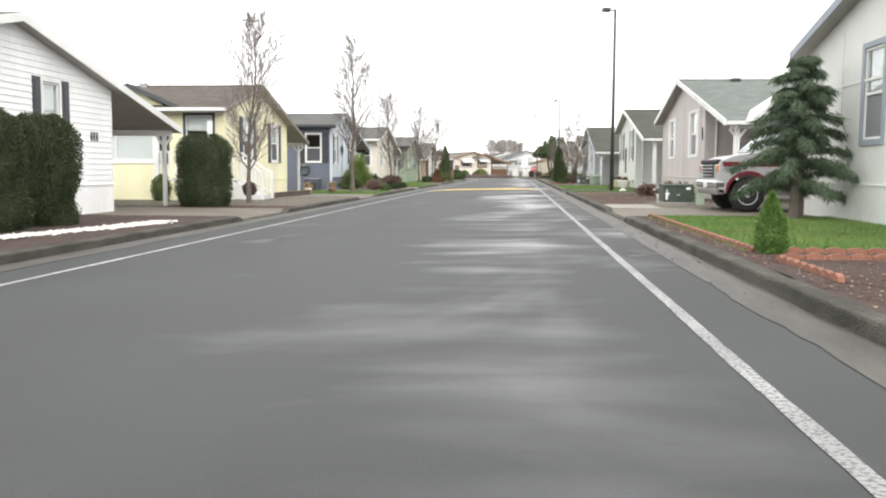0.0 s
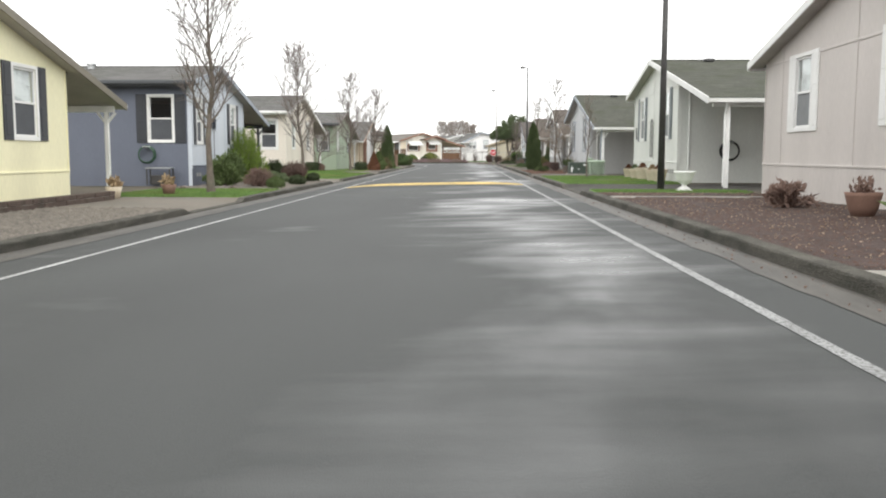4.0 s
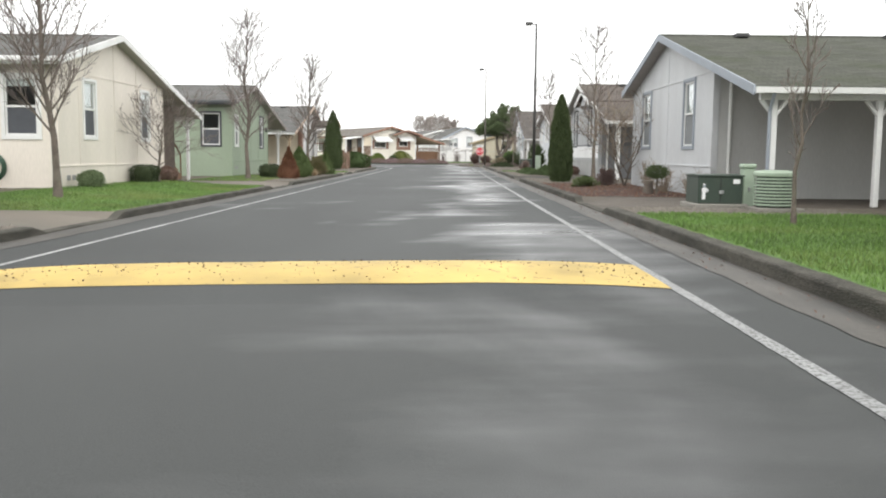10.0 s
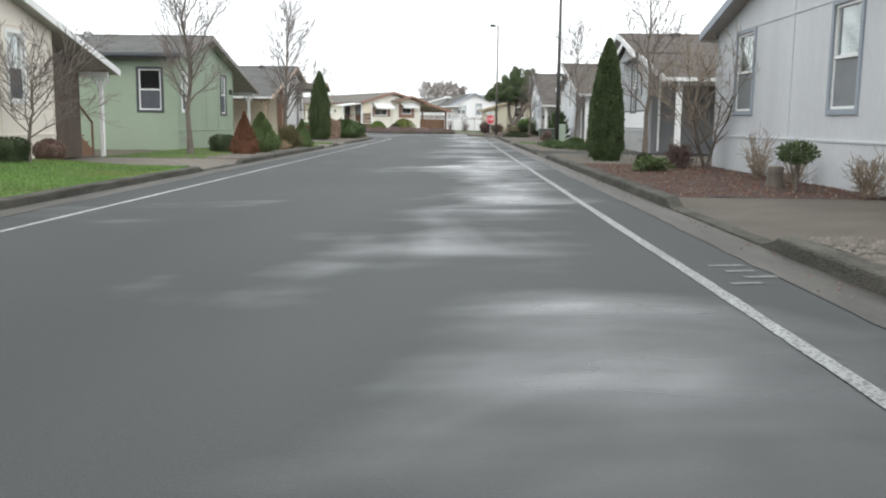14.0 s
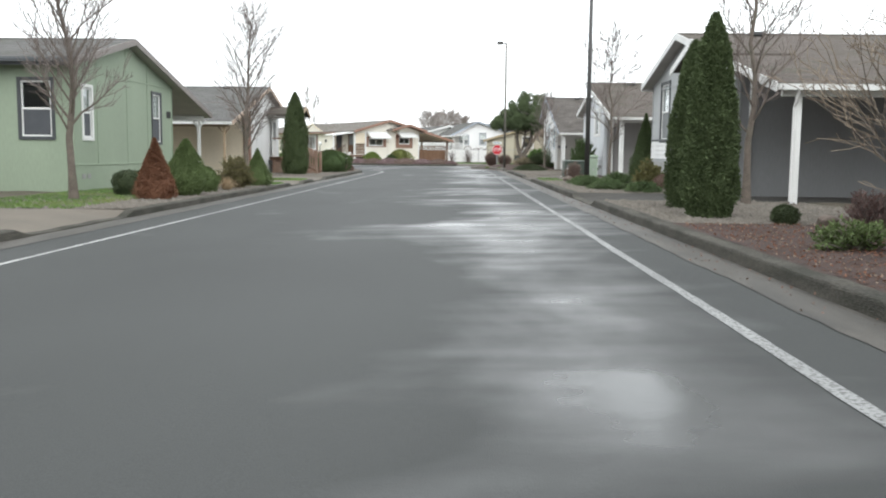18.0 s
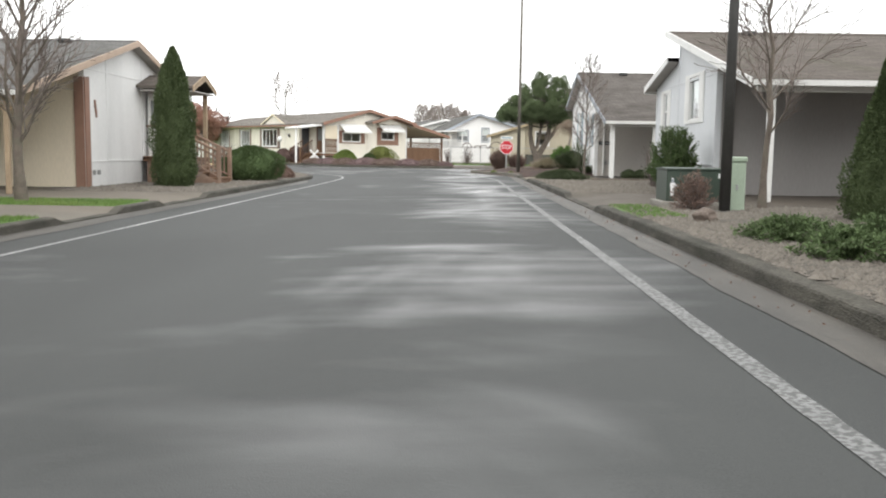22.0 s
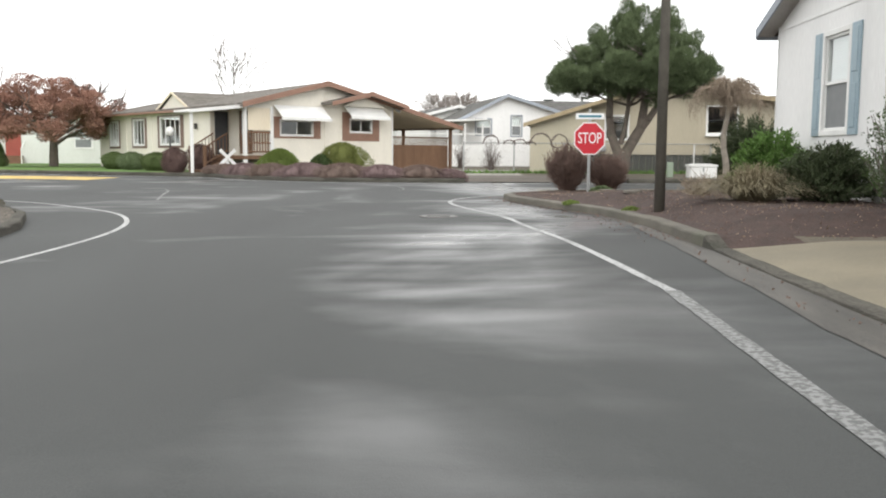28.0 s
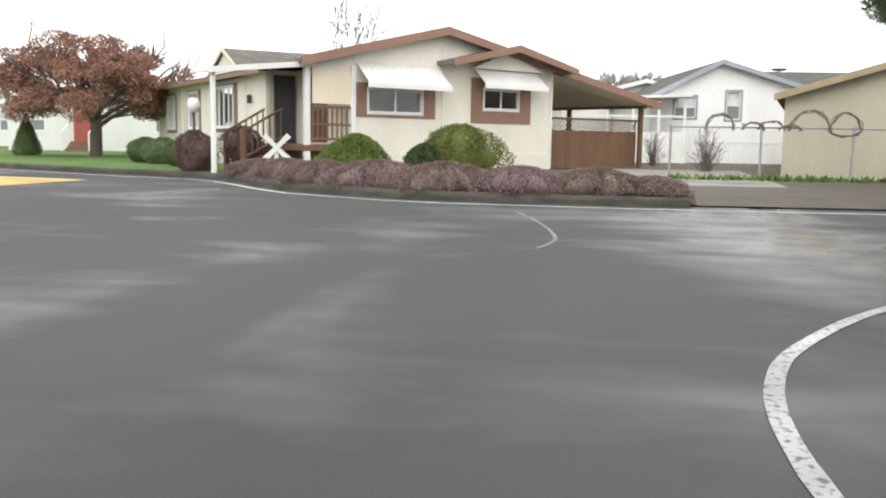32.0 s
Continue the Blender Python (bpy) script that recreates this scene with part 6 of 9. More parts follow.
spray_shrub("broad spreading dark evergreen hedge by the white corner home", 5.95, 109.3, 1.5, 0.72, HEDGE_GREEN, 170, 190, 0.022, 0.6)
spray_shrub("loose spreading light green shrub by the white corner home", 6.0, 111.7, 1.5, 0.95, FRESH, 110, 130, 0.03, 0.5)
spray_shrub("airy upright nandina with small dark leaves by the white wall", 6.22, 107.95, 0.95, 1.3, DEEP_GREEN, 54, 44, 0.022, 0.15, spread_n=0.8)
spray_shrub("low dark evergreen at the foot of the white wall", 6.35, 106.9, 0.6, 0.3, HEDGE_GREEN, 50, 60, 0.022, 0.5)
grass_clump("shaggy clump of faded straw-coloured arching grass in bark", 5.05, 109.4, 1.75, 0.54, 2200, CLUMP_GRASS)
spray_shrub("low brown twiggy remains beside the street lamp", 4.75, 111.2, 0.8, 0.3, None, 40, wood=TAN_TWIG, thin=0.005)
for x, y in ((2.92, 112.4), (3.6, 110.4)):
    shrub("tuft of fresh green weeds on the kerb's edge", x, y, 0.24, 0.06, "mound", BRIGHT, 90, 0.045, lump=0.4, name="weed_tuft", category="weeds", group="kerb weeds")
for x, y, ln, rz in ((5.1, 114.6, 1.5, 100), (4.4, 117.2, 0.9, 30)):
    solo("fallen_stick", Mesh().tube((-ln / 2, 0, 0.03), (0, 0.03, 0.035), 0.014, n=6).tube((0, 0.03, 0.035), (ln / 2, -0.02, 0.03), 0.014, 0.008, 6), PALE_TRUNK, "bare fallen stick lying on the bark", "stick", pose(x, y, land(x, y), 0, 0, rz), group="fallen sticks")
twig_ball("round leafless brown twiggy shrub behind the stop sign", 3.4, 118.0, 1.02, 0.98, 0.13)
twig_ball("smaller leafless brown twiggy shrub behind the stop sign", 4.3, 118.0, 0.88, 0.78, None)
shrub("low green clump at the foot of the sign", 3.95, 116.3, 0.5, 0.18, "mound", JUNIPER, 500, 0.05)
spray_shrub("dark tangled evergreen shrub across the junction", 11.0, 129.8, 3.0, 2.1, HEDGE_GREEN, 150, 200, 0.045, 0.25, z=0.1)
weeping_tree("small weeping tree with a pale trunk and bare tan twigs", 7.08, 118.4, 2.05, 2.6, 2.0)

# flower bed of heather and mounded evergreens across the junction
for k, (x, y, w, h) in enumerate([(-8.3, 130.7, 1.6, 0.42), (-7.2, 129.5, 1.7, 0.48), (-5.9, 128.3, 1.7, 0.5), (-4.6, 127.5, 1.8, 0.55), (-3.2, 127.0, 1.8, 0.55), (-1.9, 127.0, 1.7, 0.5), (-0.6, 127.1, 1.6, 0.5), (0.3, 127.3, 1.0, 0.35)]):
    shrub("mound of faded purple-brown heather", x, y, w, h * 0.88, "mound", HEATHER if k % 2 else BROWN_HEATHER, 2600, 0.048, wy=1.4, lump=0.34, freq=3.2, z=0.13, name="heather", group="heather bed")
shrub("bright green feathery spreading conifer in front of the porch", -6.35, 131.6, 2.1, 0.95, "mound", BRIGHT, 5200, 0.06, wy=1.5, lump=0.35, z=0.13)
shrub("large mounded golden-green conifer under the window", -4.0, 132.0, 1.75, 1.2, "ball", OLIVE_GREEN, 3800, 0.06, wy=1.4, lump=0.42, z=0.13)
shrub("mounded golden-green conifer under the window", -4.75, 131.7, 0.85, 0.75, "ball", DEEP_GREEN, 1600, 0.07, lump=0.4, z=0.13)
shrub("round dark maroon shrub by the lamp", -10.6, 131.9, 0.98, 0.98, "ball", MAROON, 2600, 0.045, lump=0.28, z=0.13)
shrub("dark maroon upright shrub by the porch stairs", -9.95, 133.2, 1.02, 1.12, "ball", MAROON, 2800, 0.045, lump=0.3, z=0.13)
for x, y, w, m_ in ((-12.3, 134.6, 1.25, MID), (-14.0, 136.2, 1.2, JUNIPER), (-15.2, 137.2, 1.1, MID)):
    shrub("rounded dull green shrub against the ivory home", x, y, w, 0.78, "ball", m_, 1800, 0.06, z=0.13, group="ivory home shrubs")

# red-leaved oak
oak = thing("oak_tree", "oak still holding dry orange-brown leaves", "tree", pose(-20.6, 142.5, 0.1) @ Matrix.Diagonal((1.25, 1.25, 1.1, 1)))
ot, ob_, otw = Mesh(), Mesh(), Mesh()
orng = np.random.default_rng(9)
ot.tube((0, 0, -0.1), (0.05, 0, 1.3), 0.2, 0.16, 10)
for k in range(9):
    a = k * 2.4
    stems(ob_, (0.05, 0, 1.0 + 0.08 * k), (math.cos(a), math.sin(a), 0.75), 1.9, 0.09, 2, orng, 0.6, otw, 0.15)
part("trunk", ot, BRANCH, oak)
part("branch_mass", ob_, BRANCH, oak)["kind"] = "stuff"
part("twig_mass", otw, TWIG, oak)["kind"] = "stuff"
oak_blobs = []
for k in range(150):
    a, rr = orng.uniform(0, 6.28), 2.75 * math.sqrt(orng.uniform(0.05, 1))
    oak_blobs.append((rr * math.cos(a), rr * math.sin(a), 1.4 + 3.15 * orng.uniform() * (1 - 0.45 * rr / 2.75) + 0.1, orng.uniform(0.22, 0.6), orng.uniform(0.22, 0.6), orng.uniform(0.15, 0.4)))
leafy_crown(blobs_fn(oak_blobs), 62000, 0.05, OAK_RED, oak)["kind"] = "stuff"

# umbrella-crowned pine on the corner
pine = thing("pine_tree", "bushy dark pine with a broad rounded crown and twisted trunks", "tree", pose(6.2, 128.0, 0.1))
prng = np.random.default_rng(12)
pt_, pbr, ptw = Mesh(), Mesh(), Mesh()
PINE_LIMBS = (
    (0.2, [(0.0, 0, -0.1), (-0.08, 0.02, 0.75), (-0.35, 0.1, 1.5), (-0.45, 0.0, 2.1), (-0.42, 0.1, 2.9), (-0.7, 0.1, 3.7)]),
    (0.22, [(0.05, 0.1, 0.3), (0.15, 0.1, 0.9), (0.62, 0.0, 1.75), (0.72, 0.1, 2.4), (0.75, 0.1, 3.0), (0.9, 0.0, 3.9)]),
    (0.13, [(0.55, 0.05, 1.6), (0.85, 0.0, 2.0), (1.25, 0.1, 2.6), (1.7, 0.1, 3.2)]),
    (0.1, [(-0.05, 0.05, 1.2), (0.08, 0.12, 1.6), (0.22, 0.2, 2.5), (0.2, 0.3, 3.5)]),
)
for r0, pts in PINE_LIMBS:
    for i in range(len(pts) - 1):
        pt_.tube(pts[i], pts[i + 1], r0 * (1 - 0.12 * i), r0 * (0.88 - 0.12 * i), 10, caps=False)
    for k in range(7):
        a = k * 0.95 + r0 * 20
        stems(pbr, pts[-1 - k % 2], (math.cos(a), math.sin(a), 0.3), 1.0, 0.05, 2, prng, 0.5, ptw, 0.12)
part("trunk", pt_, BRANCH, pine, smooth=True)
part("branch_mass", pbr, BRANCH, pine)["kind"] = "stuff"
part("twig_mass", ptw, TWIG, pine)["kind"] = "stuff"
pine_blobs = []
for k in range(210):
    a, rr = prng.uniform(0, 6.28), math.sqrt(prng.uniform(0.0, 1))
    x, y = 0.35 + 2.75 * rr * math.cos(a), 2.1 * rr * math.sin(a)
    top = 5.7 - 2.0 * rr ** 2.4 - (0.5 if x < -1.0 else 0.0)
    low = 2.65 + 0.6 * rr * rr
    f = prng.uniform() ** 0.6
    pine_blobs.append((x, y, low + (top - low) * f, prng.uniform(0.14, 0.32), prng.uniform(0.14, 0.32), prng.uniform(0.2, 0.45)))
for k in range(80):
    a, rr = prng.uniform(0, 6.28), math.sqrt(prng.uniform(0.0, 1))
    pine_blobs.append((0.35 + 2.7 * rr * math.cos(a), 2.1 * rr * math.sin(a), 2.6 + 0.65 * rr * rr + prng.uniform(0, 0.7), prng.uniform(0.28, 0.45), prng.uniform(0.28, 0.45), prng.uniform(0.16, 0.28)))
leafy_crown(blobs_fn(pine_blobs), 150000, 0.019, PINE, pine, turn=0.55, long=9.0, droop=-0.6)["kind"] = "stuff"
for x, y, h in ((46, 175, 8), (-95, 296, 14.7), (-101, 300, 11.5)):
    shrub("distant dark conifer behind the roofs", x, y, h * 0.45, h, "cone", PINE, 2500, 0.35, lump=0.3, z=0, name="fir_tree", category="conifer", group="distant conifers")
shrub("small pointed evergreen beside the far carport", -23.35, 142.1, 1.0, 1.6, "cone", MID, 1500, 0.07, z=0.1, name="dwarf_conifer", category="conifer")
spray_shrub("small leafless shrub behind the chain-link fence", 0.3, 145.5, 1.2, 1.3, None, 30, z=0.1, thin=0.012)
spray_shrub("leafless vine-tangled shrub behind the chain-link fence", 1.9, 140.5, 1.2, 1.4, None, 40, z=0.1, thin=0.012)
shrub("dark burgundy standard shrub at the foot of the white stairs", -6.75, 27.3, 0.38, 0.42, "ball", MAROON, 900, 0.04, lift=0.22)


# ---- the ivory home across the junction, turned to its own street ----
def text_mesh(body, size, depth=0.004):
    """Upright lettering as a mesh, centred, in the built-in font."""
    cu = bpy.data.curves.new("lettering", "FONT")
    cu.body, cu.size, cu.extrude, cu.align_x, cu.align_y = body, size, depth, "CENTER", "CENTER"
    tmp = bpy.data.objects.new("lettering", cu)
    scene.collection.objects.link(tmp)
    me = bpy.data.meshes.new_from_object(tmp.evaluated_get(bpy.context.evaluated_depsgraph_get()))
    bpy.data.objects.remove(tmp)
    return me


FACE_S = pose(0, 0, 0, 0, 0, -90)  # turns a window that faces +x to face -y
ivory = thing("house", "ivory home with red-brown trim, white awnings and a carport", "house", pose(-7.6, 133.2, 0.1, 0, 0, 51))
IZ = 3.85


def itop(x):
    return IZ - 0.1 - (0.24 * (3.46 - x) if x < 3.46 else 0.19 * (x - 3.46))


holes = [(1.15, 2.85, 1.55, 2.15), (5.05, 6.35, 1.75, 2.3)]
ifw = part("front_wall", wall_mesh(0.7, 7.7, 0, [(0.7, itop(0.7)), (3.46, itop(3.46)), (7.7, itop(7.7))], holes, lambda s, z, d: (s, d, z)), S_IVORY, ivory)
for (a, b, lo, hi), z0, z1, ya in zip(holes, (1.42, 1.35), (2.3, 2.62), ((0.74, 3.3), (4.55, 6.85))):
    pan = Mesh()
    for x0, x1, q0, q1 in ((ya[0], a - 0.06, z0, z1), (b + 0.06, ya[1], z0, z1), (a - 0.06, b + 0.06, z0, lo - 0.06), (a - 0.06, b + 0.06, hi + 0.06, z1)):
        if x1 - x0 > 0.02 and q1 - q0 > 0.02:
            pan.box(x0, x1, -0.02, 0.0, q0, q1, 0.003)
    part("window_surround", pan, BROWN_TRIM, ivory, "red-brown panel round the window")
    window(ivory, Matrix.Translation((a, 0, lo)) @ FACE_S, b - a, hi - lo, sash=False, mullions=1, blind=0, trim=VINYL, band=0.05)
    n = 16
    zb = hi + 0.12
    awn = part("awning", Mesh().box(ya[0], ya[1] + 0.1, -0.66, -0.62, zb - 0.12, zb + 0.01), WHITE, ivory, "white ribbed metal awning")
    for i in range(n):
        x0 = ya[0] + 0.05 + (ya[1] + 0.05 - ya[0]) * i / n
        x1 = ya[0] + 0.05 + (ya[1] + 0.05 - ya[0]) * (i + 1) / n - 0.01
        zt, zb = hi + 0.62, hi + 0.12
        part("slat", Mesh().solid([(x0, -0.03, zt), (x1, -0.03, zt), (x1, -0.62, zb), (x0, -0.62, zb), (x0, -0.03, zt - 0.025), (x1, -0.03, zt - 0.025), (x1, -0.62, zb - 0.025), (x0, -0.62, zb - 0.025)],
                 [(0, 3, 2, 1), (4, 5, 6, 7), (0, 1, 5, 4), (2, 3, 7, 6), (0, 4, 7, 3), (1, 2, 6, 5)]), WHITE, awn)
for x in (3.56, 4.5):
    part("batten", Mesh().box(x - 0.04, x + 0.04, -0.03, 0.0, 0.1, itop(x) - 0.25, 0.004), S_IVORY, ivory)
part("corner_board", Mesh().box(7.66, 7.74, -0.03, 0.06, 0.1, itop(7.7), 0.004), WHITE, ivory)
part("skirting", Mesh().box(0.7, 7.72, -0.025, 0.0, 0.0, 0.5, 0.004), S_IVORY, ivory)
# left wall, turned a little to the side street, with three slatted bays of windows
WING = Matrix.Translation((-0.65, 0, 0)) @ pose(0, 0, 0, 0, 0, -7.6)


def wing_part(*a, **k):
    ob = part(*a, **k)
    ob.matrix_basis = WING
    return ob


lh = [(5.9, 7.95, 1.16, 2.38), (9.85, 11.1, 1.14, 2.34), (13.1, 14.15, 1.12, 2.3)]
wing_part("side_wall", wall_mesh(3.0, 15.7, 0, [(0, 2.6), (16, 2.6)], lh, lambda s, z, d: (d, s, z)), S_IVORY, ivory)
for (a, b, lo, hi), n_m, rim in zip(lh, (3, 2, 2), (0.36, 0.26, 0.2)):
    sur = Mesh()
    for y0, y1, z0, z1 in ((a - rim, a - 0.05, lo - 0.16, hi + 0.1), (b + 0.05, b + rim, lo - 0.16, hi + 0.1), (a - 0.05, b + 0.05, lo - 0.16, lo - 0.05), (a - 0.05, b + 0.05, hi + 0.05, hi + 0.1)):
        sur.box(-0.022, 0.0, y0, y1, z0, z1, 0.003)
    wing_part("window_surround", sur, mat("grey_brown_trim_paint", (0.2, 0.135, 0.11), 0.7, 0.12, 3, 40, 0.1), ivory, "grey-brown boards round the window")
    window(ivory, WING @ Matrix.Translation((-0.03, b, lo)) @ pose(0, 0, 0, 0, 0, 180), b - a, hi - lo, sash=False, mullions=n_m, trim=VINYL, band=0.055, blind=0)
for y in (4.75, 9.0, 12.1, 15.6):
    wing_part("batten", Mesh().box(-0.03, 0.0, y - 0.07, y + 0.07, 0.1, 2.55, 0.004), S_IVORY, ivory)
wing_part("eave_board", Mesh().box(-0.42, -0.38, 2.4, 16.1, 2.56, 2.66, 0.004), BROWN_TRIM, ivory)
wing_part("soffit", Mesh().box(-0.38, 0.0, 2.6, 16.0, 2.6, 2.63), S_TAN, ivory)
wing_part("wall_lamp", Mesh().box(-0.14, -0.03, 4.14, 4.26, 1.82, 2.06, 0.015), POLE, ivory, "small dark wall lantern")
part("porch_wall", wall_mesh(0.12, 3.0, 0, [(0, 2.72), (13, 2.72)], [(1.3, 2.25, 0.75, 2.6)], lambda s, z, d: (0.7 + d, s, z)), S_IVORY, ivory)
door = part("door", Mesh().box(0.72, 0.78, 1.32, 2.23, 0.76, 2.58, 0.008), WOOD, ivory, "dark brown front door in shade")
part("door_glass", Mesh().box(0.712, 0.719, 1.45, 2.1, 1.6, 2.45, 0.003), SCREEN, door)
part("door_handle", Mesh().tube((0.72, 1.4, 1.5), (0.64, 1.4, 1.5), 0.025), CHROME, door)
part("porch_return", Mesh().box(-0.12, 0.7, 2.98, 3.08, 0, 2.7), S_IVORY, ivory)
# dark sheet added on the return wall to imitate the shaded porch opening
pd = part("screen_door", Mesh().box(-0.02, 0.64, 2.93, 2.975, 0.72, 2.56, 0.008), DARK_TRIM, ivory, "dark panel standing for the shaded porch opening and its door")
part("door_glass", Mesh().box(0.08, 0.54, 2.922, 2.929, 1.0, 2.45, 0.003), MATS["dimmed_insect_screen"], pd)
part("porch_floor", Mesh().box(-0.75, 0.7, -0.1, 2.97, 0.55, 0.7, 0.01), WOOD, ivory)
part("porch_panel", Mesh().box(-0.5, 0.66, -0.03, 0.0, 1.72, 2.62, 0.004), S_TAN, ivory, "tan roller screen over the porch opening")
rail = Mesh().box(-0.55, 0.66, -0.05, 0.0, 1.6, 1.68, 0.006).box(-0.55, 0.66, -0.05, 0.0, 1.18, 1.24, 0.006).box(-0.55, 0.66, -0.05, 0.0, 0.82, 0.88, 0.006)
prail = part("porch_railing", rail, WOOD, ivory)
for i in range(9):
    x = -0.5 + i * 0.14
    part("baluster", Mesh().box(x - 0.02, x + 0.02, -0.045, -0.01, 0.85, 1.62), WOOD, prail)
for x, y in ((-0.66, -0.02), (0.66, -0.02)):
    part("porch_post", Mesh().box(x - 0.07, x + 0.07, y - 0.07, y + 0.07, 0, 2.68, 0.012), WHITE, ivory)
part("porch_roof", Mesh().prism([(-3.2, 2.34), (-0.35, 2.66), (-0.35, 2.74), (-3.2, 2.42)], "y", -0.12, 1.0), WHITE, ivory)
part("porch_fascia", Mesh().prism([(-3.22, 2.31), (-0.35, 2.63), (-0.35, 2.76), (-3.22, 2.44)], "y", -0.16, -0.122), WHITE, ivory)
part("porch_post", Mesh().box(-3.1, -3.0, 0.0, 0.1, 0.0, 2.34, 0.01), WHITE, ivory)
part("porch_gable", Mesh().prism([(-0.9, 2.6), (0.695, 2.6), (0.695, itop(0.7) + 0.02), (-0.9, itop(-0.9) + 0.02)], "y", 0.0, 0.1), S_IVORY, ivory)
stair = Mesh()
for i in range(4):
    stair.box(-0.75 - 0.28 * (i + 1), -0.75 - 0.28 * i, 1.0, 1.92, 0.0, 0.55 - 0.14 * i, 0.01)
part("stairs", stair, WOOD, ivory)
for y in (0.96, 1.96):
    hr = part("handrail", Mesh().tube((-0.8, y, 1.6), (-1.9, y, 1.0), 0.035, n=6).tube((-0.8, y, 0.9), (-1.9, y, 0.35), 0.03, n=6), WOOD, ivory)
    for i in range(7):
        x = -0.85 - i * 0.16
        part("baluster", Mesh().tube((x, y, 0.85 - 0.5 * (i * 0.16)), (x, y, 1.58 - 0.54 * (i * 0.16)), 0.018, n=5), WOOD, hr)
    part("newel", Mesh().box(-1.95, -1.85, y - 0.05, y + 0.05, 0, 1.08, 0.01), WOOD, ivory)
wing_part("back_wall", Mesh().box(0.12, 8.4, 15.58, 15.7, 0, 2.6), S_IVORY, ivory)
part("far_wall", Mesh().box(7.58, 7.7, 0.12, 14.5, 0, itop(7.7)), S_IVORY, ivory)
part("floor", Mesh().box(1.6, 7.5, 0.2, 14.0, 0.6, 0.65), ROOM, ivory)


def ivory_slab(x0, x1, y0, y1, f, mat_, name, th=0.1, par=None):
    return part(name, Mesh().prism([(x0, f(x0)), (x1, f(x1)), (x1, f(x1) - th), (x0, f(x0) - th)], "y", y0, y1), mat_, par or ivory)


def quad_slab(pts, th, mat_, name):
    """A roof plane over four corners, th thick."""
    vs = list(pts) + [(x, y, z - th) for x, y, z in pts]
    return part(name, Mesh().solid(vs, [(0, 1, 2, 3), (7, 6, 5, 4), (0, 4, 5, 1), (1, 5, 6, 2), (2, 6, 7, 3), (3, 7, 4, 0)]), mat_, ivory)


SH_TAN = shingle_material("weathered_tan_grey_shingles", (0.185, 0.17, 0.152), streak=0.2)
quad_slab([(-1.0, -0.35, 2.78), (3.46, -0.35, IZ), (5.0, 16.0, IZ - 0.35), (1.05, 16.0, 2.67)], 0.1, SH_TAN, "roof")
quad_slab([(3.46, -0.35, IZ), (8.0, -0.35, IZ - 0.19 * 4.54), (9.5, 16.0, 2.67), (5.0, 16.0, IZ - 0.35)], 0.1, SH_TAN, "roof")
ivory_slab(8.0, 12.4, -0.35, 7.0, lambda x: IZ - 0.19 * (x - 3.46), SH_TAN, "carport_roof")
ivory_slab(8.0, 12.35, -0.3, 7.0, lambda x: IZ - 0.105 - 0.19 * (x - 3.46), S_TAN, "carport_soffit", 0.03)
for x0, x1, k in ((-0.98, 3.46, 0.24), (3.46, 12.43, 0.19)):
    f = (lambda x: IZ + 0.03 - 0.24 * (3.46 - x)) if x0 < 0 else (lambda x: IZ + 0.03 - 0.19 * (x - 3.46))
    part("rake_board", Mesh().prism([(x0, f(x0)), (x1, f(x1)), (x1, f(x1) - 0.22), (x0, f(x0) - 0.22)], "y", -0.39, -0.35), BROWN_TRIM, ivory)
# small gable over the right bay
sg = Mesh().prism([(3.35, 2.98), (5.7, 3.5), (8.05, 2.98), (8.05, 2.88), (5.7, 3.4), (3.35, 2.88)], "y", -0.75, 0.6)
part("bay_roof", sg, SH_TAN, ivory)
part("bay_rake", Mesh().prism([(3.33, 3.0), (5.7, 3.53), (8.07, 3.0), (8.07, 2.82), (5.7, 3.33), (3.33, 2.82)], "y", -0.79, -0.75), BROWN_TRIM, ivory)
part("bay_gable", Mesh().prism([(4.4, 2.86), (5.7, 3.36), (7.0, 2.86)], "y", -0.3, -0.02), S_IVORY, ivory)
# cross gable over the widest window
cg = Mesh()
for s in (-1, 1):
    cg.prism([(6.1, 3.5), (6.1 + s * 1.75, 2.7), (6.1 + s * 1.75, 2.62), (6.1, 3.42)], "x", -0.28, 3.6)
wing_part("cross_gable_roof", cg, SH_TAN, ivory)
wing_part("cross_gable_wall", Mesh().prism([(4.5, 2.6), (6.1, 3.4), (7.7, 2.6)], "x", -0.2, 0.05), S_IVORY, ivory)
for s in (-1, 1):
    wing_part("cross_gable_rake", Mesh().prism([(6.1, 3.52), (6.1 + s * 1.8, 2.7), (6.1 + s * 1.8, 2.6), (6.1, 3.4)], "x", -0.31, -0.28), S_TAN, ivory)
for x, y in ((12.1, 0.2), (12.1, 3.5), (12.1, 6.6)):
    part("carport_post", Mesh().box(x - 0.07, x + 0.07, y - 0.07, y + 0.07, 0, 2.05, 0.012), WOOD, ivory)
part("beam", Mesh().box(12.03, 12.17, 0, 6.9, 2.0, 2.15, 0.01), WOOD, ivory)
part("floodlight", Mesh().tube((7.85, -0.1, 2.85), (7.95, -0.3, 2.78), 0.07, 0.1), STEEL, ivory)
fence = thing("wooden_fence", "brown board fence with lattice top closing the carport", "fence", pose(-7.6, 133.2, 0.1, 0, 0, 51))
for i in range(29):
    x = 7.8 + i * 0.146
    part("board", Mesh().box(x, x + 0.138, 0.3, 0.33, 0.05, 1.22 + 0.01 * (i % 3), 0.004), WOOD, fence)
lat = Mesh()
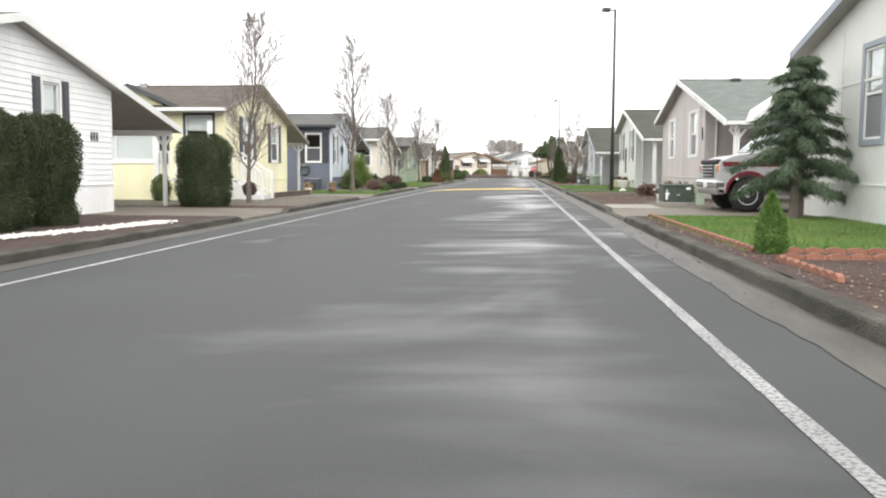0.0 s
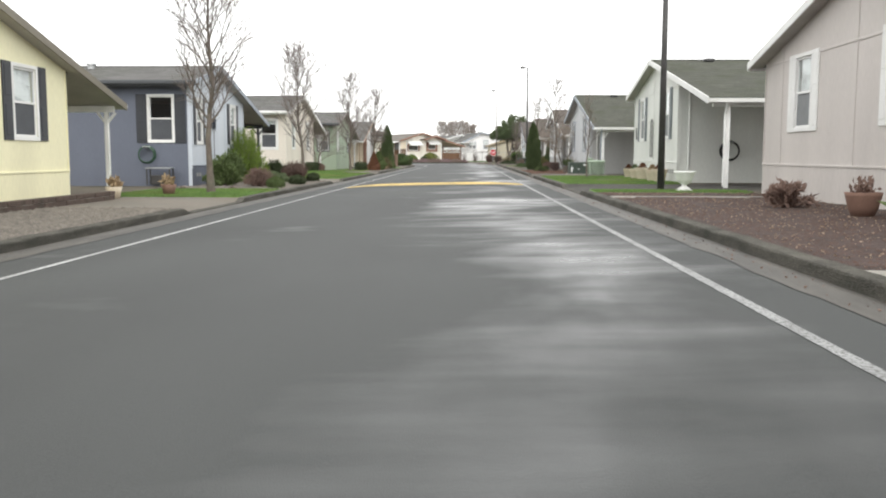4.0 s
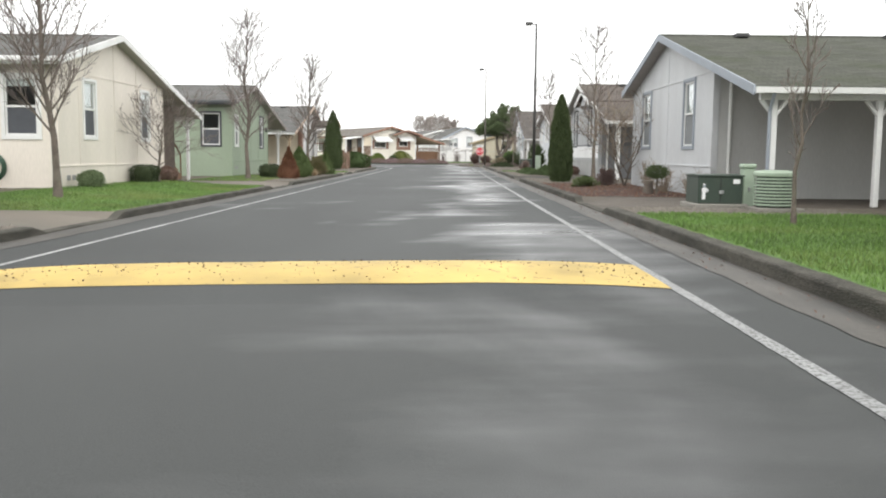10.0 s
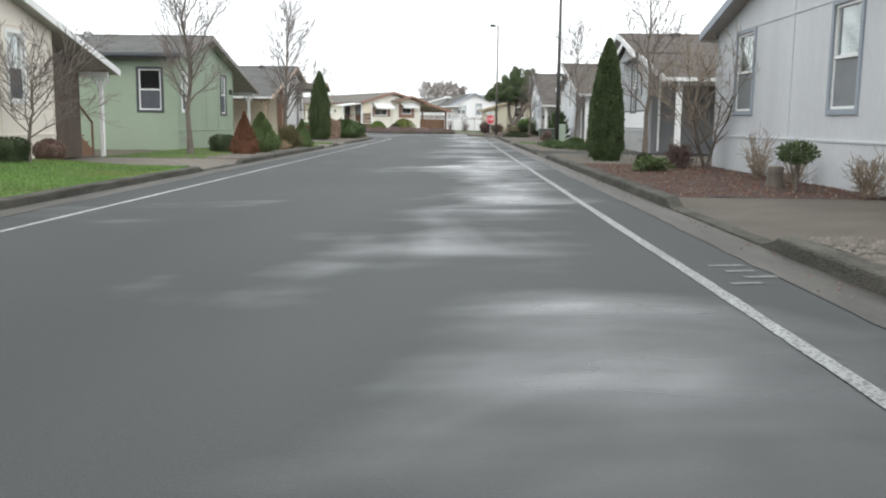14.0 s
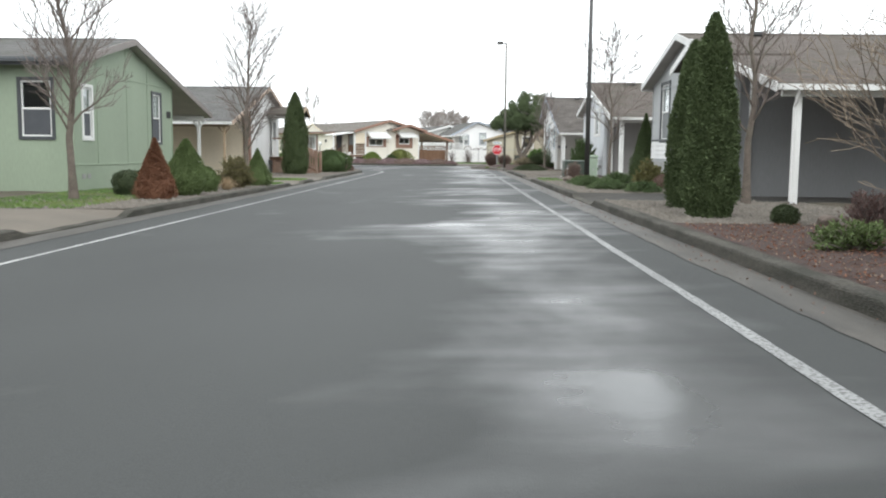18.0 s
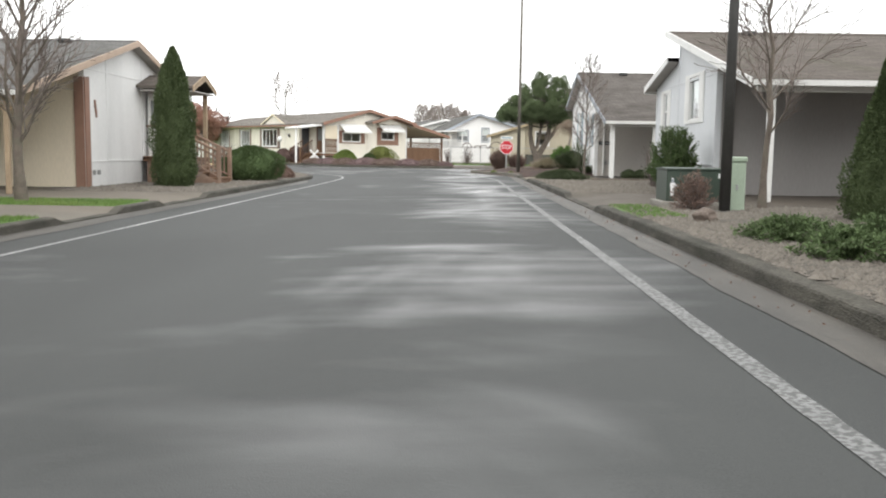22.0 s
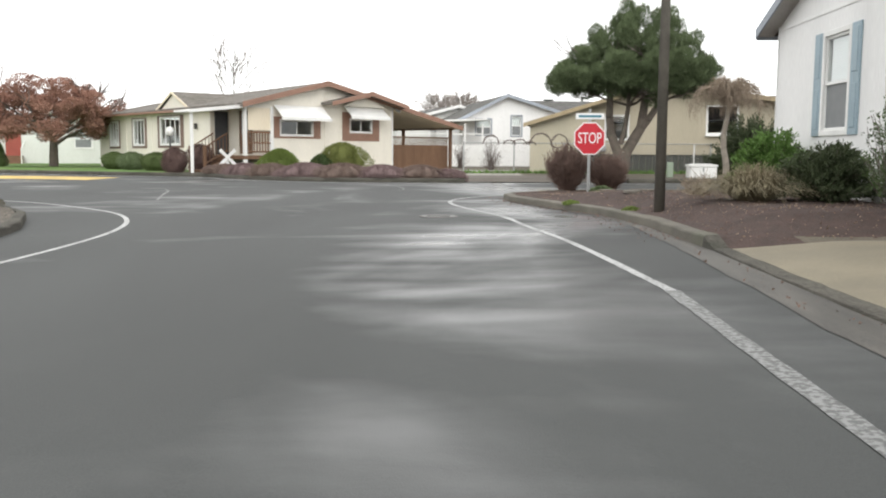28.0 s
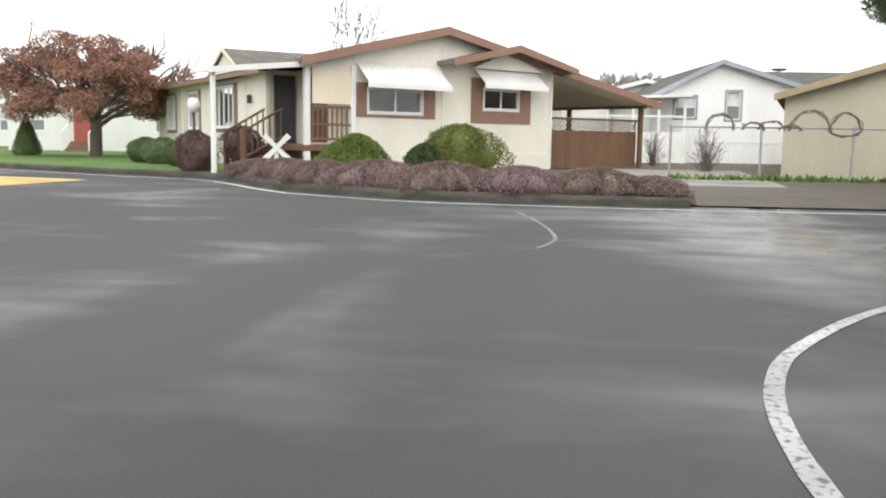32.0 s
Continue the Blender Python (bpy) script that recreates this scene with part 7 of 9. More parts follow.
for i in range(30):
    x = 7.8 + i * 0.143
    lat.tube((x, 0.3, 1.25), (min(12.0, x + 0.3), 0.3, 1.55), 0.012, n=4, caps=False).tube((min(12.0, x + 0.3), 0.32, 1.25), (x, 0.32, 1.55), 0.012, n=4, caps=False)
part("lattice", lat, WOOD, fence)
part("rail", Mesh().box(7.75, 12.05, 0.26, 0.36, 1.55, 1.62, 0.01), WOOD, fence)
mill = thing("garden_ornament", "white wooden windmill ornament by the stairs", "ornament", pose(-8.6, 132.2, 0.13, 0, 0, 30))
part("tower", Mesh().tube((0, 0, 0), (0, 0, 0.55), 0.12, 0.05, 4), WHITE, mill)
for k in range(4):
    a = math.radians(45 + 90 * k)
    part("blade", Mesh().solid([(-0.05 * math.sin(a), -0.1, 0.6 + 0.05 * math.cos(a)), (0.05 * math.sin(a), -0.1, 0.6 - 0.05 * math.cos(a)), (0.42 * math.cos(a) + 0.07 * math.sin(a), -0.11, 0.6 + 0.42 * math.sin(a) - 0.07 * math.cos(a)), (0.42 * math.cos(a) - 0.07 * math.sin(a), -0.11, 0.6 + 0.42 * math.sin(a) + 0.07 * math.cos(a)),
                                 (-0.05 * math.sin(a), -0.08, 0.6 + 0.05 * math.cos(a)), (0.05 * math.sin(a), -0.08, 0.6 - 0.05 * math.cos(a)), (0.42 * math.cos(a) + 0.07 * math.sin(a), -0.09, 0.6 + 0.42 * math.sin(a) - 0.07 * math.cos(a)), (0.42 * math.cos(a) - 0.07 * math.sin(a), -0.09, 0.6 + 0.42 * math.sin(a) + 0.07 * math.cos(a))],
                                [(0, 1, 2, 3), (7, 6, 5, 4), (0, 4, 5, 1), (1, 5, 6, 2), (2, 6, 7, 3), (3, 7, 4, 0)]), WHITE, mill)
globe = thing("garden_lamp", "garden lamp with a white globe on a thin post", "lamp", pose(-11.0, 132.6, 0.13))
part("post", Mesh().tube((0, 0, 0), (0, 0, 1.45), 0.035, n=8), POLE, globe)
part("globe", Mesh().lathe([(0.05, 1.43), (0.12, 1.47), (0.16, 1.57), (0.16, 1.66), (0.12, 1.76), (0.03, 1.8)], 16), WHITE, globe, smooth=True)


# ---- other homes behind the junction ----
def plain_home(label, m, w, d, eave, apex_z, wall, roof, trim, wins=(), ridge=0.5, back=True):
    """A gabled home, its gable towards local -y; wins: (x0, x1, z0, z1)."""
    ob = thing("house", label, "house", m)
    xr = w * ridge
    top = [(0, eave), (xr, apex_z), (w, eave)]
    part("front_wall", wall_mesh(0, w, 0, top, [q[:4] for q in wins], lambda s, z, dd: (s, dd, z)), wall, ob)
    for q in wins:
        window(ob, Matrix.Translation((q[0], 0, q[2])) @ FACE_S, q[1] - q[0], q[3] - q[2], trim=trim, sash=True, blind=0.5)
    part("side_wall", Mesh().box(0, 0.12, 0.12, d, 0, eave), wall, ob)
    part("side_wall", Mesh().box(w - 0.12, w, 0.12, d, 0, eave), wall, ob)
    part("back_wall", Mesh().box(0, w, d, d + 0.12, 0, eave), wall, ob)
    part("floor", Mesh().box(0.15, w - 0.15, 0.15, d - 0.1, 0.5, 0.55), ROOM, ob)
    k0, k1 = (apex_z - eave) / xr, (apex_z - eave) / (w - xr)
    part("roof", Mesh().prism([(-0.4, eave - 0.4 * k0 + 0.1), (xr, apex_z + 0.1), (xr, apex_z), (-0.4, eave - 0.4 * k0)], "y", -0.35, d + 0.4), roof, ob)
    part("roof", Mesh().prism([(xr, apex_z + 0.1), (w + 0.4, eave - 0.4 * k1 + 0.1), (w + 0.4, eave - 0.4 * k1), (xr, apex_z)], "y", -0.35, d + 0.4), roof, ob)
    part("rake_board", Mesh().prism([(-0.42, eave - 0.4 * k0 + 0.12), (xr, apex_z + 0.13), (xr, apex_z - 0.08), (-0.42, eave - 0.4 * k0 - 0.08)], "y", -0.39, -0.35), trim, ob)
    part("rake_board", Mesh().prism([(xr, apex_z + 0.13), (w + 0.42, eave - 0.4 * k1 + 0.12), (w + 0.42, eave - 0.4 * k1 - 0.08), (xr, apex_z - 0.08)], "y", -0.39, -0.35), trim, ob)
    return ob


bluewhite = plain_home("white home with dark blue-grey trim beyond the fence", pose(0.2, 151.5, 0.1, 0, 0, 12), 7.6, 16, 2.85, 4.28, S_PALEWHITE, SH_GREY, GREY_TRIM, [(0.95, 1.85, 1.95, 2.85), (3.15, 3.75, 1.9, 3.08)], 0.37)
for z in (0.9, 1.6):
    part("band", Mesh().box(2.3, 7.6, -0.02, 0.0, z, z + 0.05), WHITE, bluewhite)
part("dish", Mesh().lathe([(0.02, 0), (0.25, 0.03), (0.4, 0.12), (0.38, 0.12), (0.22, 0.05)], 16, (6.2, 2.6, 4.15)), STEEL, bluewhite)
part("rear_roof", Mesh().prism([(1.5, 3.25), (5.0, 4.33), (8.5, 3.25), (8.5, 3.15), (5.0, 4.22), (1.5, 3.15)], "x", 3.0, 11.0), SH_GREY, bluewhite)
part("rear_wall", Mesh().box(7.65, 10.8, 2.0, 8.0, 0, 3.2), S_PALEWHITE, bluewhite)
patio = thing("patio_cover", "white patio cover with glazed screens beside the white home", "patio", pose(-2.6, 149.0, 0.1, 0, 0, 12))
part("roof", Mesh().prism([(0, 2.55), (4.4, 2.75), (4.4, 2.85), (0, 2.65)], "y", -0.3, 2.6), WHITE, patio)
for i in range(5):
    part("post", Mesh().box(i * 1.05 - 0.05, i * 1.05 + 0.05, -0.05, 0.05, 0, 2.55, 0.01), WHITE, patio)
part("rail", Mesh().box(0, 4.2, -0.03, 0.03, 1.9, 1.98), WHITE, patio)
part("screen_panel", Mesh().box(0.05, 4.15, -0.01, 0.01, 0.05, 1.3, 0.004), WHITE, patio)
DARK_BOARD = mat("dark_weathered_boards", (0.07, 0.072, 0.062), 0.85, 0.2, 3, 40, 0.2)
yel = thing("house", "faded yellow home with a low lean-to wing behind the chain-link fence", "house", pose(3.5, 136.4, 0.1, 0, 0, -9))


def yel_top(s):
    return 2.12 + 0.3 * s if s < 5.46 else 3.758 - 0.145 * (s - 5.46)


part("wing_wall", wall_mesh(0.04, 2.52, 0, [(0.04, yel_top(0.04)), (2.52, yel_top(2.52))], [], lambda s, z, d: (s, d, z)), S_PALEYELLOW, yel)
part("wing_side_wall", Mesh().box(0.04, 0.16, 0.13, 11, 0, 2.1), S_PALEYELLOW, yel)
part("wing_return_wall", Mesh().box(2.4, 2.52, 0.13, 0.42, 0, 2.8), S_PALEYELLOW, yel)
# main wall's shade is put into its colour, darker than the wing
part("main_wall", wall_mesh(2.525, 11.0, 0, [(2.525, yel_top(2.525)), (5.46, yel_top(5.46)), (11.0, yel_top(11.0))], [(3.25, 4.22, 1.47, 2.48), (7.46, 8.7, 1.72, 2.88)], lambda s, z, d: (s, 0.3 + d, z)), siding("shade_dimmed_tan_siding", (0.43, 0.385, 0.29)), yel)
for s0, s1, z0, z1 in ((3.25, 4.22, 1.47, 2.48), (7.46, 8.7, 1.72, 2.88)):
    window(yel, Matrix.Translation((s0, 0.3, z0)) @ FACE_S, s1 - s0, z1 - z0, trim=WHITE, sash=False, blind=0, band=0.045, screen=DARK_SCREEN)
part("window_ledge", Mesh().box(7.4, 8.9, 0.1, 0.3, 1.6, 1.68, 0.01), WHITE, yel)
part("end_wall", Mesh().box(10.88, 11.0, 0.43, 11, 0, 2.95), S_PALEYELLOW, yel)
part("back_wall", Mesh().box(0.04, 11.0, 11, 11.12, 0, 2.1), S_PALEYELLOW, yel)
part("roof", Mesh().prism([(-0.2, yel_top(-0.2)), (5.46, yel_top(5.46)), (5.46, yel_top(5.46) + 0.09), (-0.2, yel_top(-0.2) + 0.09)], "y", -0.3, 11.2), SH_BROWN, yel)
part("roof", Mesh().prism([(5.46, yel_top(5.46)), (11.5, yel_top(11.5)), (11.5, yel_top(11.5) + 0.09), (5.46, yel_top(5.46) + 0.09)], "y", -0.3, 11.2), SH_BROWN, yel)
for s0, s1 in ((-0.22, 5.46), (5.46, 11.52)):
    part("rake_board", Mesh().prism([(s0, yel_top(s0) - 0.07), (s1, yel_top(s1) - 0.07), (s1, yel_top(s1) + 0.1), (s0, yel_top(s0) + 0.1)], "y", -0.34, -0.302), mat("faded_ochre_fascia_paint", (0.36, 0.29, 0.18), 0.7, 0.15, 3, 40, 0.1), yel)
for k in range(31):
    part("skirting_board", Mesh().box(2.56 + k * 0.27, 2.56 + k * 0.27 + 0.26, 0.262, 0.296, 0, 0.79, 0.004), DARK_BOARD, yel)
part("skirting_cap", Mesh().box(2.54, 10.98, 0.24, 0.296, 0.795, 0.83, 0.006), DARK_BOARD, yel)
part("meter_box", Mesh().box(2.95, 3.3, 0.12, 0.296, 0.95, 1.2, 0.02), STEEL, yel)
back_home = plain_home("long low white home far behind the oak", pose(-44, 158, 0.1, 0, 0, 30), 14, 14, 2.5, 3.4, S_OFFWHITE, SH_GREY, WHITE, [(2, 3.2, 1.0, 2.3), (5, 6.2, 1.0, 2.3), (9.6, 10.8, 1.0, 2.3)])
wing = plain_home("low white home with a red door far behind the oak", pose(-31, 150.5, 0.1, 0, 0, 18), 12, 9, 2.4, 3.2, S_OFFWHITE, SH_GREY, WHITE, [(0.8, 1.8, 1.0, 2.1), (7.2, 8.2, 1.0, 2.1)])
part("door", Mesh().box(3.2, 4.1, -0.05, -0.01, 0.5, 2.3, 0.01), mat("brick_red_door_paint", (0.32, 0.07, 0.05), 0.5, 0.1, 3, 40, 0.05), wing, "brick-red front door")
for i in range(4):
    part("stair", Mesh().box(3.1, 4.2, -0.35 - 0.28 * i, -0.07 - 0.28 * i, 0.0, 0.5 - 0.12 * i, 0.01), WOOD, wing)
for x in (3.0, 4.3):
    part("stair_rail", Mesh().tube((x, -0.1, 1.4), (x, -1.3, 0.9), 0.04, n=6).tube((x, -1.3, 0.0), (x, -1.3, 0.95), 0.04, n=6), WHITE, wing)
plain_home("white home with a grey roof behind the ivory home", pose(-4.5, 160, 0.1, 0, 0, 20), 9, 14, 2.9, 4.1, S_OFFWHITE, SH_GREY, WHITE, [])
plain_home("tan home with a brown roof far along the side street", pose(18, 140, 0.1, 0, 0, 52), 9, 14, 2.6, 3.9, S_TAN, SH_BROWN, WHITE, [(2, 3, 1.2, 2.4)])

cf = thing("chain_link_fence", "galvanised chain-link fence with bare vines along its top rail", "fence", pose(0.7, 134.0, 0.12, 0, 0, 8))
for i in range(7):
    part("post", Mesh().tube((i * 2.1, 0, 0), (i * 2.1, 0, 1.3), 0.03, n=8), STEEL, cf)
part("top_rail", Mesh().tube((0, 0, 1.25), (12.6, 0, 1.25), 0.02, n=6), STEEL, cf)
wires = Mesh()
for i in range(110):
    x = i * 0.115
    wires.tube((x, 0, 0.05), (min(12.6, x + 0.6), 0, 1.25), 0.0015, n=3, caps=False).tube((min(12.6, x + 0.6), 0.006, 0.05), (x, 0.006, 1.25), 0.0015, n=3, caps=False)
part("mesh_wire", wires, STEEL, cf)
wr = np.random.default_rng(15)
wn = 900
wx = wr.uniform(0, 12.4, wn)
weeds = leaf_mesh(np.stack([wx, wr.normal(-0.1, 0.12, wn), np.zeros(wn)], 1), np.stack([wr.normal(0, 0.5, wn), wr.normal(0, 0.5, wn), np.ones(wn)], 1), 0.07, turn=0.3, long=2.4)
solo("weeds", weeds, FRESH, "strip of green weeds along the foot of the fence", "weeds", pose(0.7, 134.0, 0.12, 0, 0, 8), kind="stuff")
vine = thing("vine", "bare brown vines looped over the fence rail", "vine", pose(0.7, 134.0, 0.12, 0, 0, 8))
vm = Mesh()
vr = np.random.default_rng(4)
for x0, w_, h_ in ((1.13, 0.66, 0.36), (1.9, 0.5, 0.16), (2.3, 0.6, 0.2), (2.75, 0.5, 0.12), (3.2, 0.9, 0.46), (4.0, 0.7, 0.42), (4.0, 0.7, -0.12)):
    for j in range(5):
        pts = [(x0 + w_ * math.sin(math.pi * (t - 0.5)) * 0.5 + vr.normal(0, 0.02), 0.02 * j - 0.05, 1.2 + h_ * math.cos(math.pi * (t - 0.5)) + vr.normal(0, 0.02)) for t in np.linspace(0, 1, 10)]
        for a, b in zip(pts, pts[1:]):
            vm.tube(a, b, 0.014, n=4, caps=False)
part("stem_mass", vm, TWIG, vine)["kind"] = "stuff"


# ---- street furniture ----
def street_lamp(x, y, h, arm=0.55, paint=POLE, label="tall dark street lamp with a flat box head", r=0.085, plate=True):
    ob = thing("street_lamp", label, "street lamp", pose(x, y, land(x, y)), "street lamps")
    if plate:
        part("base_plate", Mesh().box(-0.13, 0.13, -0.13, 0.13, -0.01, 0.015, 0.004), POLE, ob)
    part("pole", Mesh().tube((0, 0, -0.05), (0, 0, h), r, r * 0.6, 14), paint, ob, smooth=True)
    part("arm", Mesh().tube((0, 0, h - 0.06), (-arm * 0.5, 0, h - 0.02), 0.028, n=8), POLE, ob)
    head = part("head", Mesh().box(-arm, -arm * 0.35, -0.16, 0.16, h - 0.09, h + 0.06, 0.03), POLE, ob)
    part("lens", Mesh().box(-arm + 0.04, -arm * 0.35 - 0.04, -0.12, 0.12, h - 0.105, h - 0.09, 0.004), mat("lamp_lens", (0.7, 0.7, 0.66), 0.3, 0.03, 2, 20, 0.0), head)
    return ob


street_lamp(5.6, 38.4, 7.6)
street_lamp(5.4, 85.1, 7.45)
street_lamp(3.86, 109.7, 7.45, r=0.075, plate=False, paint=mat("weathered_brown_pole", (0.115, 0.105, 0.088), 0.8, 0.2, 4, 60, 0.15), label="tall weathered brown street lamp pole with a dark box head")
far_lamp = thing("street_lamp", "distant street lamp behind the roofs", "street lamp", pose(-24, 118, -0.02), "street lamps")
part("pole", Mesh().tube((0, 0, 0), (0, 0, 6.6), 0.08, 0.05, 10), POLE, far_lamp)
part("head", Mesh().box(-0.1, 0.5, -0.15, 0.15, 6.55, 6.7, 0.03), POLE, far_lamp)

stop = thing("stop_sign", "red octagonal stop sign with name plate on a post", "sign", pose(3.68, 116.3, land(3.68, 116.3), 0, 0, 3) @ Matrix.Diagonal((0.93, 1, 0.96, 1)))
part("post", Mesh().box(-0.03, 0.03, 0.0, 0.05, -0.05, 1.72, 0.006), STEEL, stop)
octo = [(0.38 * math.cos(math.radians(22.5 + 45 * k)), 1.22 + 0.38 * math.sin(math.radians(22.5 + 45 * k))) for k in range(8)]
octi = [(0.355 * math.cos(math.radians(22.5 + 45 * k)), 1.22 + 0.355 * math.sin(math.radians(22.5 + 45 * k))) for k in range(8)]
face = part("face", Mesh().prism(octo, "y", -0.012, 0.0), SIGN_WHITE, stop, "white rim of the octagon")
part("red_field", Mesh().prism(octi, "y", -0.016, -0.0125), SIGN_RED, face)
letters = new("lettering", text_mesh("STOP", 0.34))
letters.data.materials.append(SIGN_WHITE)
letters.parent = face
letters.matrix_basis = Matrix.Translation((0, -0.019, 1.22)) @ pose(0, 0, 0, 90, 0, 0) @ Matrix.Diagonal((0.66, 1, 1, 1))
plate = part("name_plate", Mesh().box(-0.32, 0.32, -0.008, 0.008, 1.64, 1.77, 0.003), SIGN_WHITE, stop)
part("lettering_bar", Mesh().box(-0.26, 0.26, -0.012, -0.009, 1.68, 1.73), mat("green_blue_sign_paint", (0.05, 0.2, 0.26), 0.5, 0.05, 2, 20, 0), plate)
part("finial", Mesh().box(-0.02, 0.02, 0.0, 0.04, 1.72, 1.86, 0.005), STEEL, stop)


def transformer(x, y, w, d, h, rz=0.0, label="dark green pad-mounted transformer box with a white sticker"):
    ob = thing("transformer_box", label, "utility box", pose(x, y, land(x, y) - 0.02, 0, 0, rz), "utility boxes")
    part("pad", Mesh().box(-w / 2 - 0.08, w / 2 + 0.08, -d / 2 - 0.08, d / 2 + 0.08, 0, 0.1, 0.015), CONCRETE, ob)
    part("cabinet", Mesh().box(-w / 2, w / 2, -d / 2, d / 2, 0.1, h * 0.94, 0.015), UTILITY_GREEN, ob)
    lidm = Mesh().prism([(-d / 2 - 0.02, h * 0.94), (-d / 2 - 0.02, h * 0.97), (0, h), (d / 2 + 0.02, h * 0.97), (d / 2 + 0.02, h * 0.94)], "x", -w / 2 - 0.02, w / 2 + 0.02)
    part("lid", lidm, UTILITY_GREEN, ob)
    part("door_seam", Mesh().box(-0.006, 0.006, -d / 2 - 0.006, -d / 2, 0.14, h * 0.9), BLACKISH, ob)
    u = -w / 2
    st = Mesh().prism([(u + 0.075, h * 0.74), (u + 0.11, h * 0.72), (u + 0.115, h * 0.62), (u + 0.16, h * 0.57), (u + 0.158, h * 0.5), (u + 0.115, h * 0.5), (u + 0.11, h * 0.3), (u + 0.06, h * 0.29), (u + 0.062, h * 0.48), (u + 0.05, h * 0.58), (u + 0.075, h * 0.63)], "y", -d / 2 - 0.008, -d / 2 - 0.002)
    part("sticker_print", Mesh().box(u + 0.075, u + 0.11, -d / 2 - 0.011, -d / 2 - 0.0085, h * 0.62, h * 0.7).box(u + 0.12, u + 0.155, -d / 2 - 0.011, -d / 2 - 0.0085, h * 0.52, h * 0.55), GREY_TRIM, ob, "faded grey-blue print on the sticker")
    part("sticker", st, SIGN_WHITE, ob, "white warning sticker")
    part("label_plate", Mesh().box(w / 2 - 0.16, w / 2 - 0.05, -d / 2 - 0.008, -d / 2 - 0.002, h * 0.74, h * 0.86), SIGN_WHITE, ob)
    part("lock", Mesh().box(-0.03, 0.05, -d / 2 - 0.03, -d / 2, h * 0.45, h * 0.55, 0.008), STEEL, ob)
    return ob


transformer(5.62, 22.95, 0.72, 0.7, 0.55)
transformer(5.5, 54.15, 0.72, 0.75, 0.58)
transformer(5.32, 86.8, 1.0, 0.8, 0.66)


def pedestal(x, y, w, d, h, material, label, rz=0.0):
    ob = thing("utility_pedestal", label, "utility box", pose(x, y, land(x, y) - 0.02, 0, 0, rz), "utility boxes")
    part("case", Mesh().box(-w / 2, w / 2, -d / 2, d / 2, 0, h * 0.9, 0.02), material, ob)
    part("cap", Mesh().box(-w / 2 - 0.015, w / 2 + 0.015, -d / 2 - 0.015, d / 2 + 0.015, h * 0.9, h, 0.02), material, ob)
    part("latch", Mesh().box(-0.02, 0.02, -d / 2 - 0.015, -d / 2, h * 0.4, h * 0.5, 0.004), STEEL, ob)
    return ob


pedestal(6.15, 22.6, 0.2, 0.22, 0.62, PALE_GREEN, "pale green telecom pedestal beside the transformer")
pedestal(6.0, 54.0, 0.2, 0.2, 0.75, PALE_GREEN, "pale green telecom pedestal beside the transformer")
pedestal(5.66, 85.5, 0.27, 0.22, 0.85, PALE_GREEN, "pale green telecom pedestal beside the lamp post")
wb = thing("utility_box", "low white utility box across the junction", "utility box", pose(9.05, 128.6, 0.12))
part("case", Mesh().box(-0.47, 0.47, -0.3, 0.3, 0, 0.44, 0.05), WHITE, wb)
part("lid", Mesh().prism([(-0.5, 0.42), (-0.49, 0.48), (-0.25, 0.52), (0.25, 0.52), (0.49, 0.48), (0.5, 0.42)], "y", -0.33, 0.33), WHITE, wb)
part("lock", Mesh().box(-0.04, 0.04, -0.33, -0.3, 0.1, 0.16, 0.01).box(-0.02, 0.02, -0.335, -0.3, 0.24, 0.38, 0.004), STEEL, wb)
solo("marker_post", Mesh().tube((0, 0, -0.02), (0, 0, 1.15), 0.03, n=8).lathe([(0.036, 1.15), (0.03, 1.18), (0.005, 1.19)], 8), WHITE, "slim white post behind the white utility box", "post", pose(9.25, 130.6, 0.12))
gp = thing("utility_pedestal", "slim pale green pedestal across the junction", "utility box", pose(8.2, 129.7, 0.12), "utility boxes")
part("case", Mesh().box(-0.1, 0.1, -0.1, 0.1, 0, 0.5, 0.02), PALE_GREEN, gp)
part("cap", Mesh().box(-0.11, 0.11, -0.11, 0.11, 0.5, 0.55, 0.02), PALE_GREEN, gp)

ac = thing("air_conditioner", "round-cornered pale green air conditioner with slatted sides", "air conditioner", pose(6.2, 53.3, land(6.2, 53.3)) @ Matrix.Diagonal((0.88, 0.88, 1, 1)))
part("base", Mesh().box(-0.4, 0.4, -0.4, 0.4, 0, 0.06, 0.01), CONCRETE, ac)
part("core", Mesh().lathe([(0.31, 0.06), (0.31, 0.55)], 24), UTILITY_GREEN, ac)
for k in range(9):
    z = 0.09 + k * 0.05
    part("slat", Mesh().lathe([(0.33, z), (0.36, z + 0.004), (0.36, z + 0.026), (0.33, z + 0.03)], 24), PALE_GREEN, ac)
part("top", Mesh().lathe([(0.36, 0.54), (0.375, 0.56), (0.375, 0.6), (0.34, 0.63)], 24), PALE_GREEN, ac)
part("fan_grille", Mesh().lathe([(0.26, 0.62), (0.26, 0.635), (0.22, 0.64)], 20), PALE_GREEN, ac)

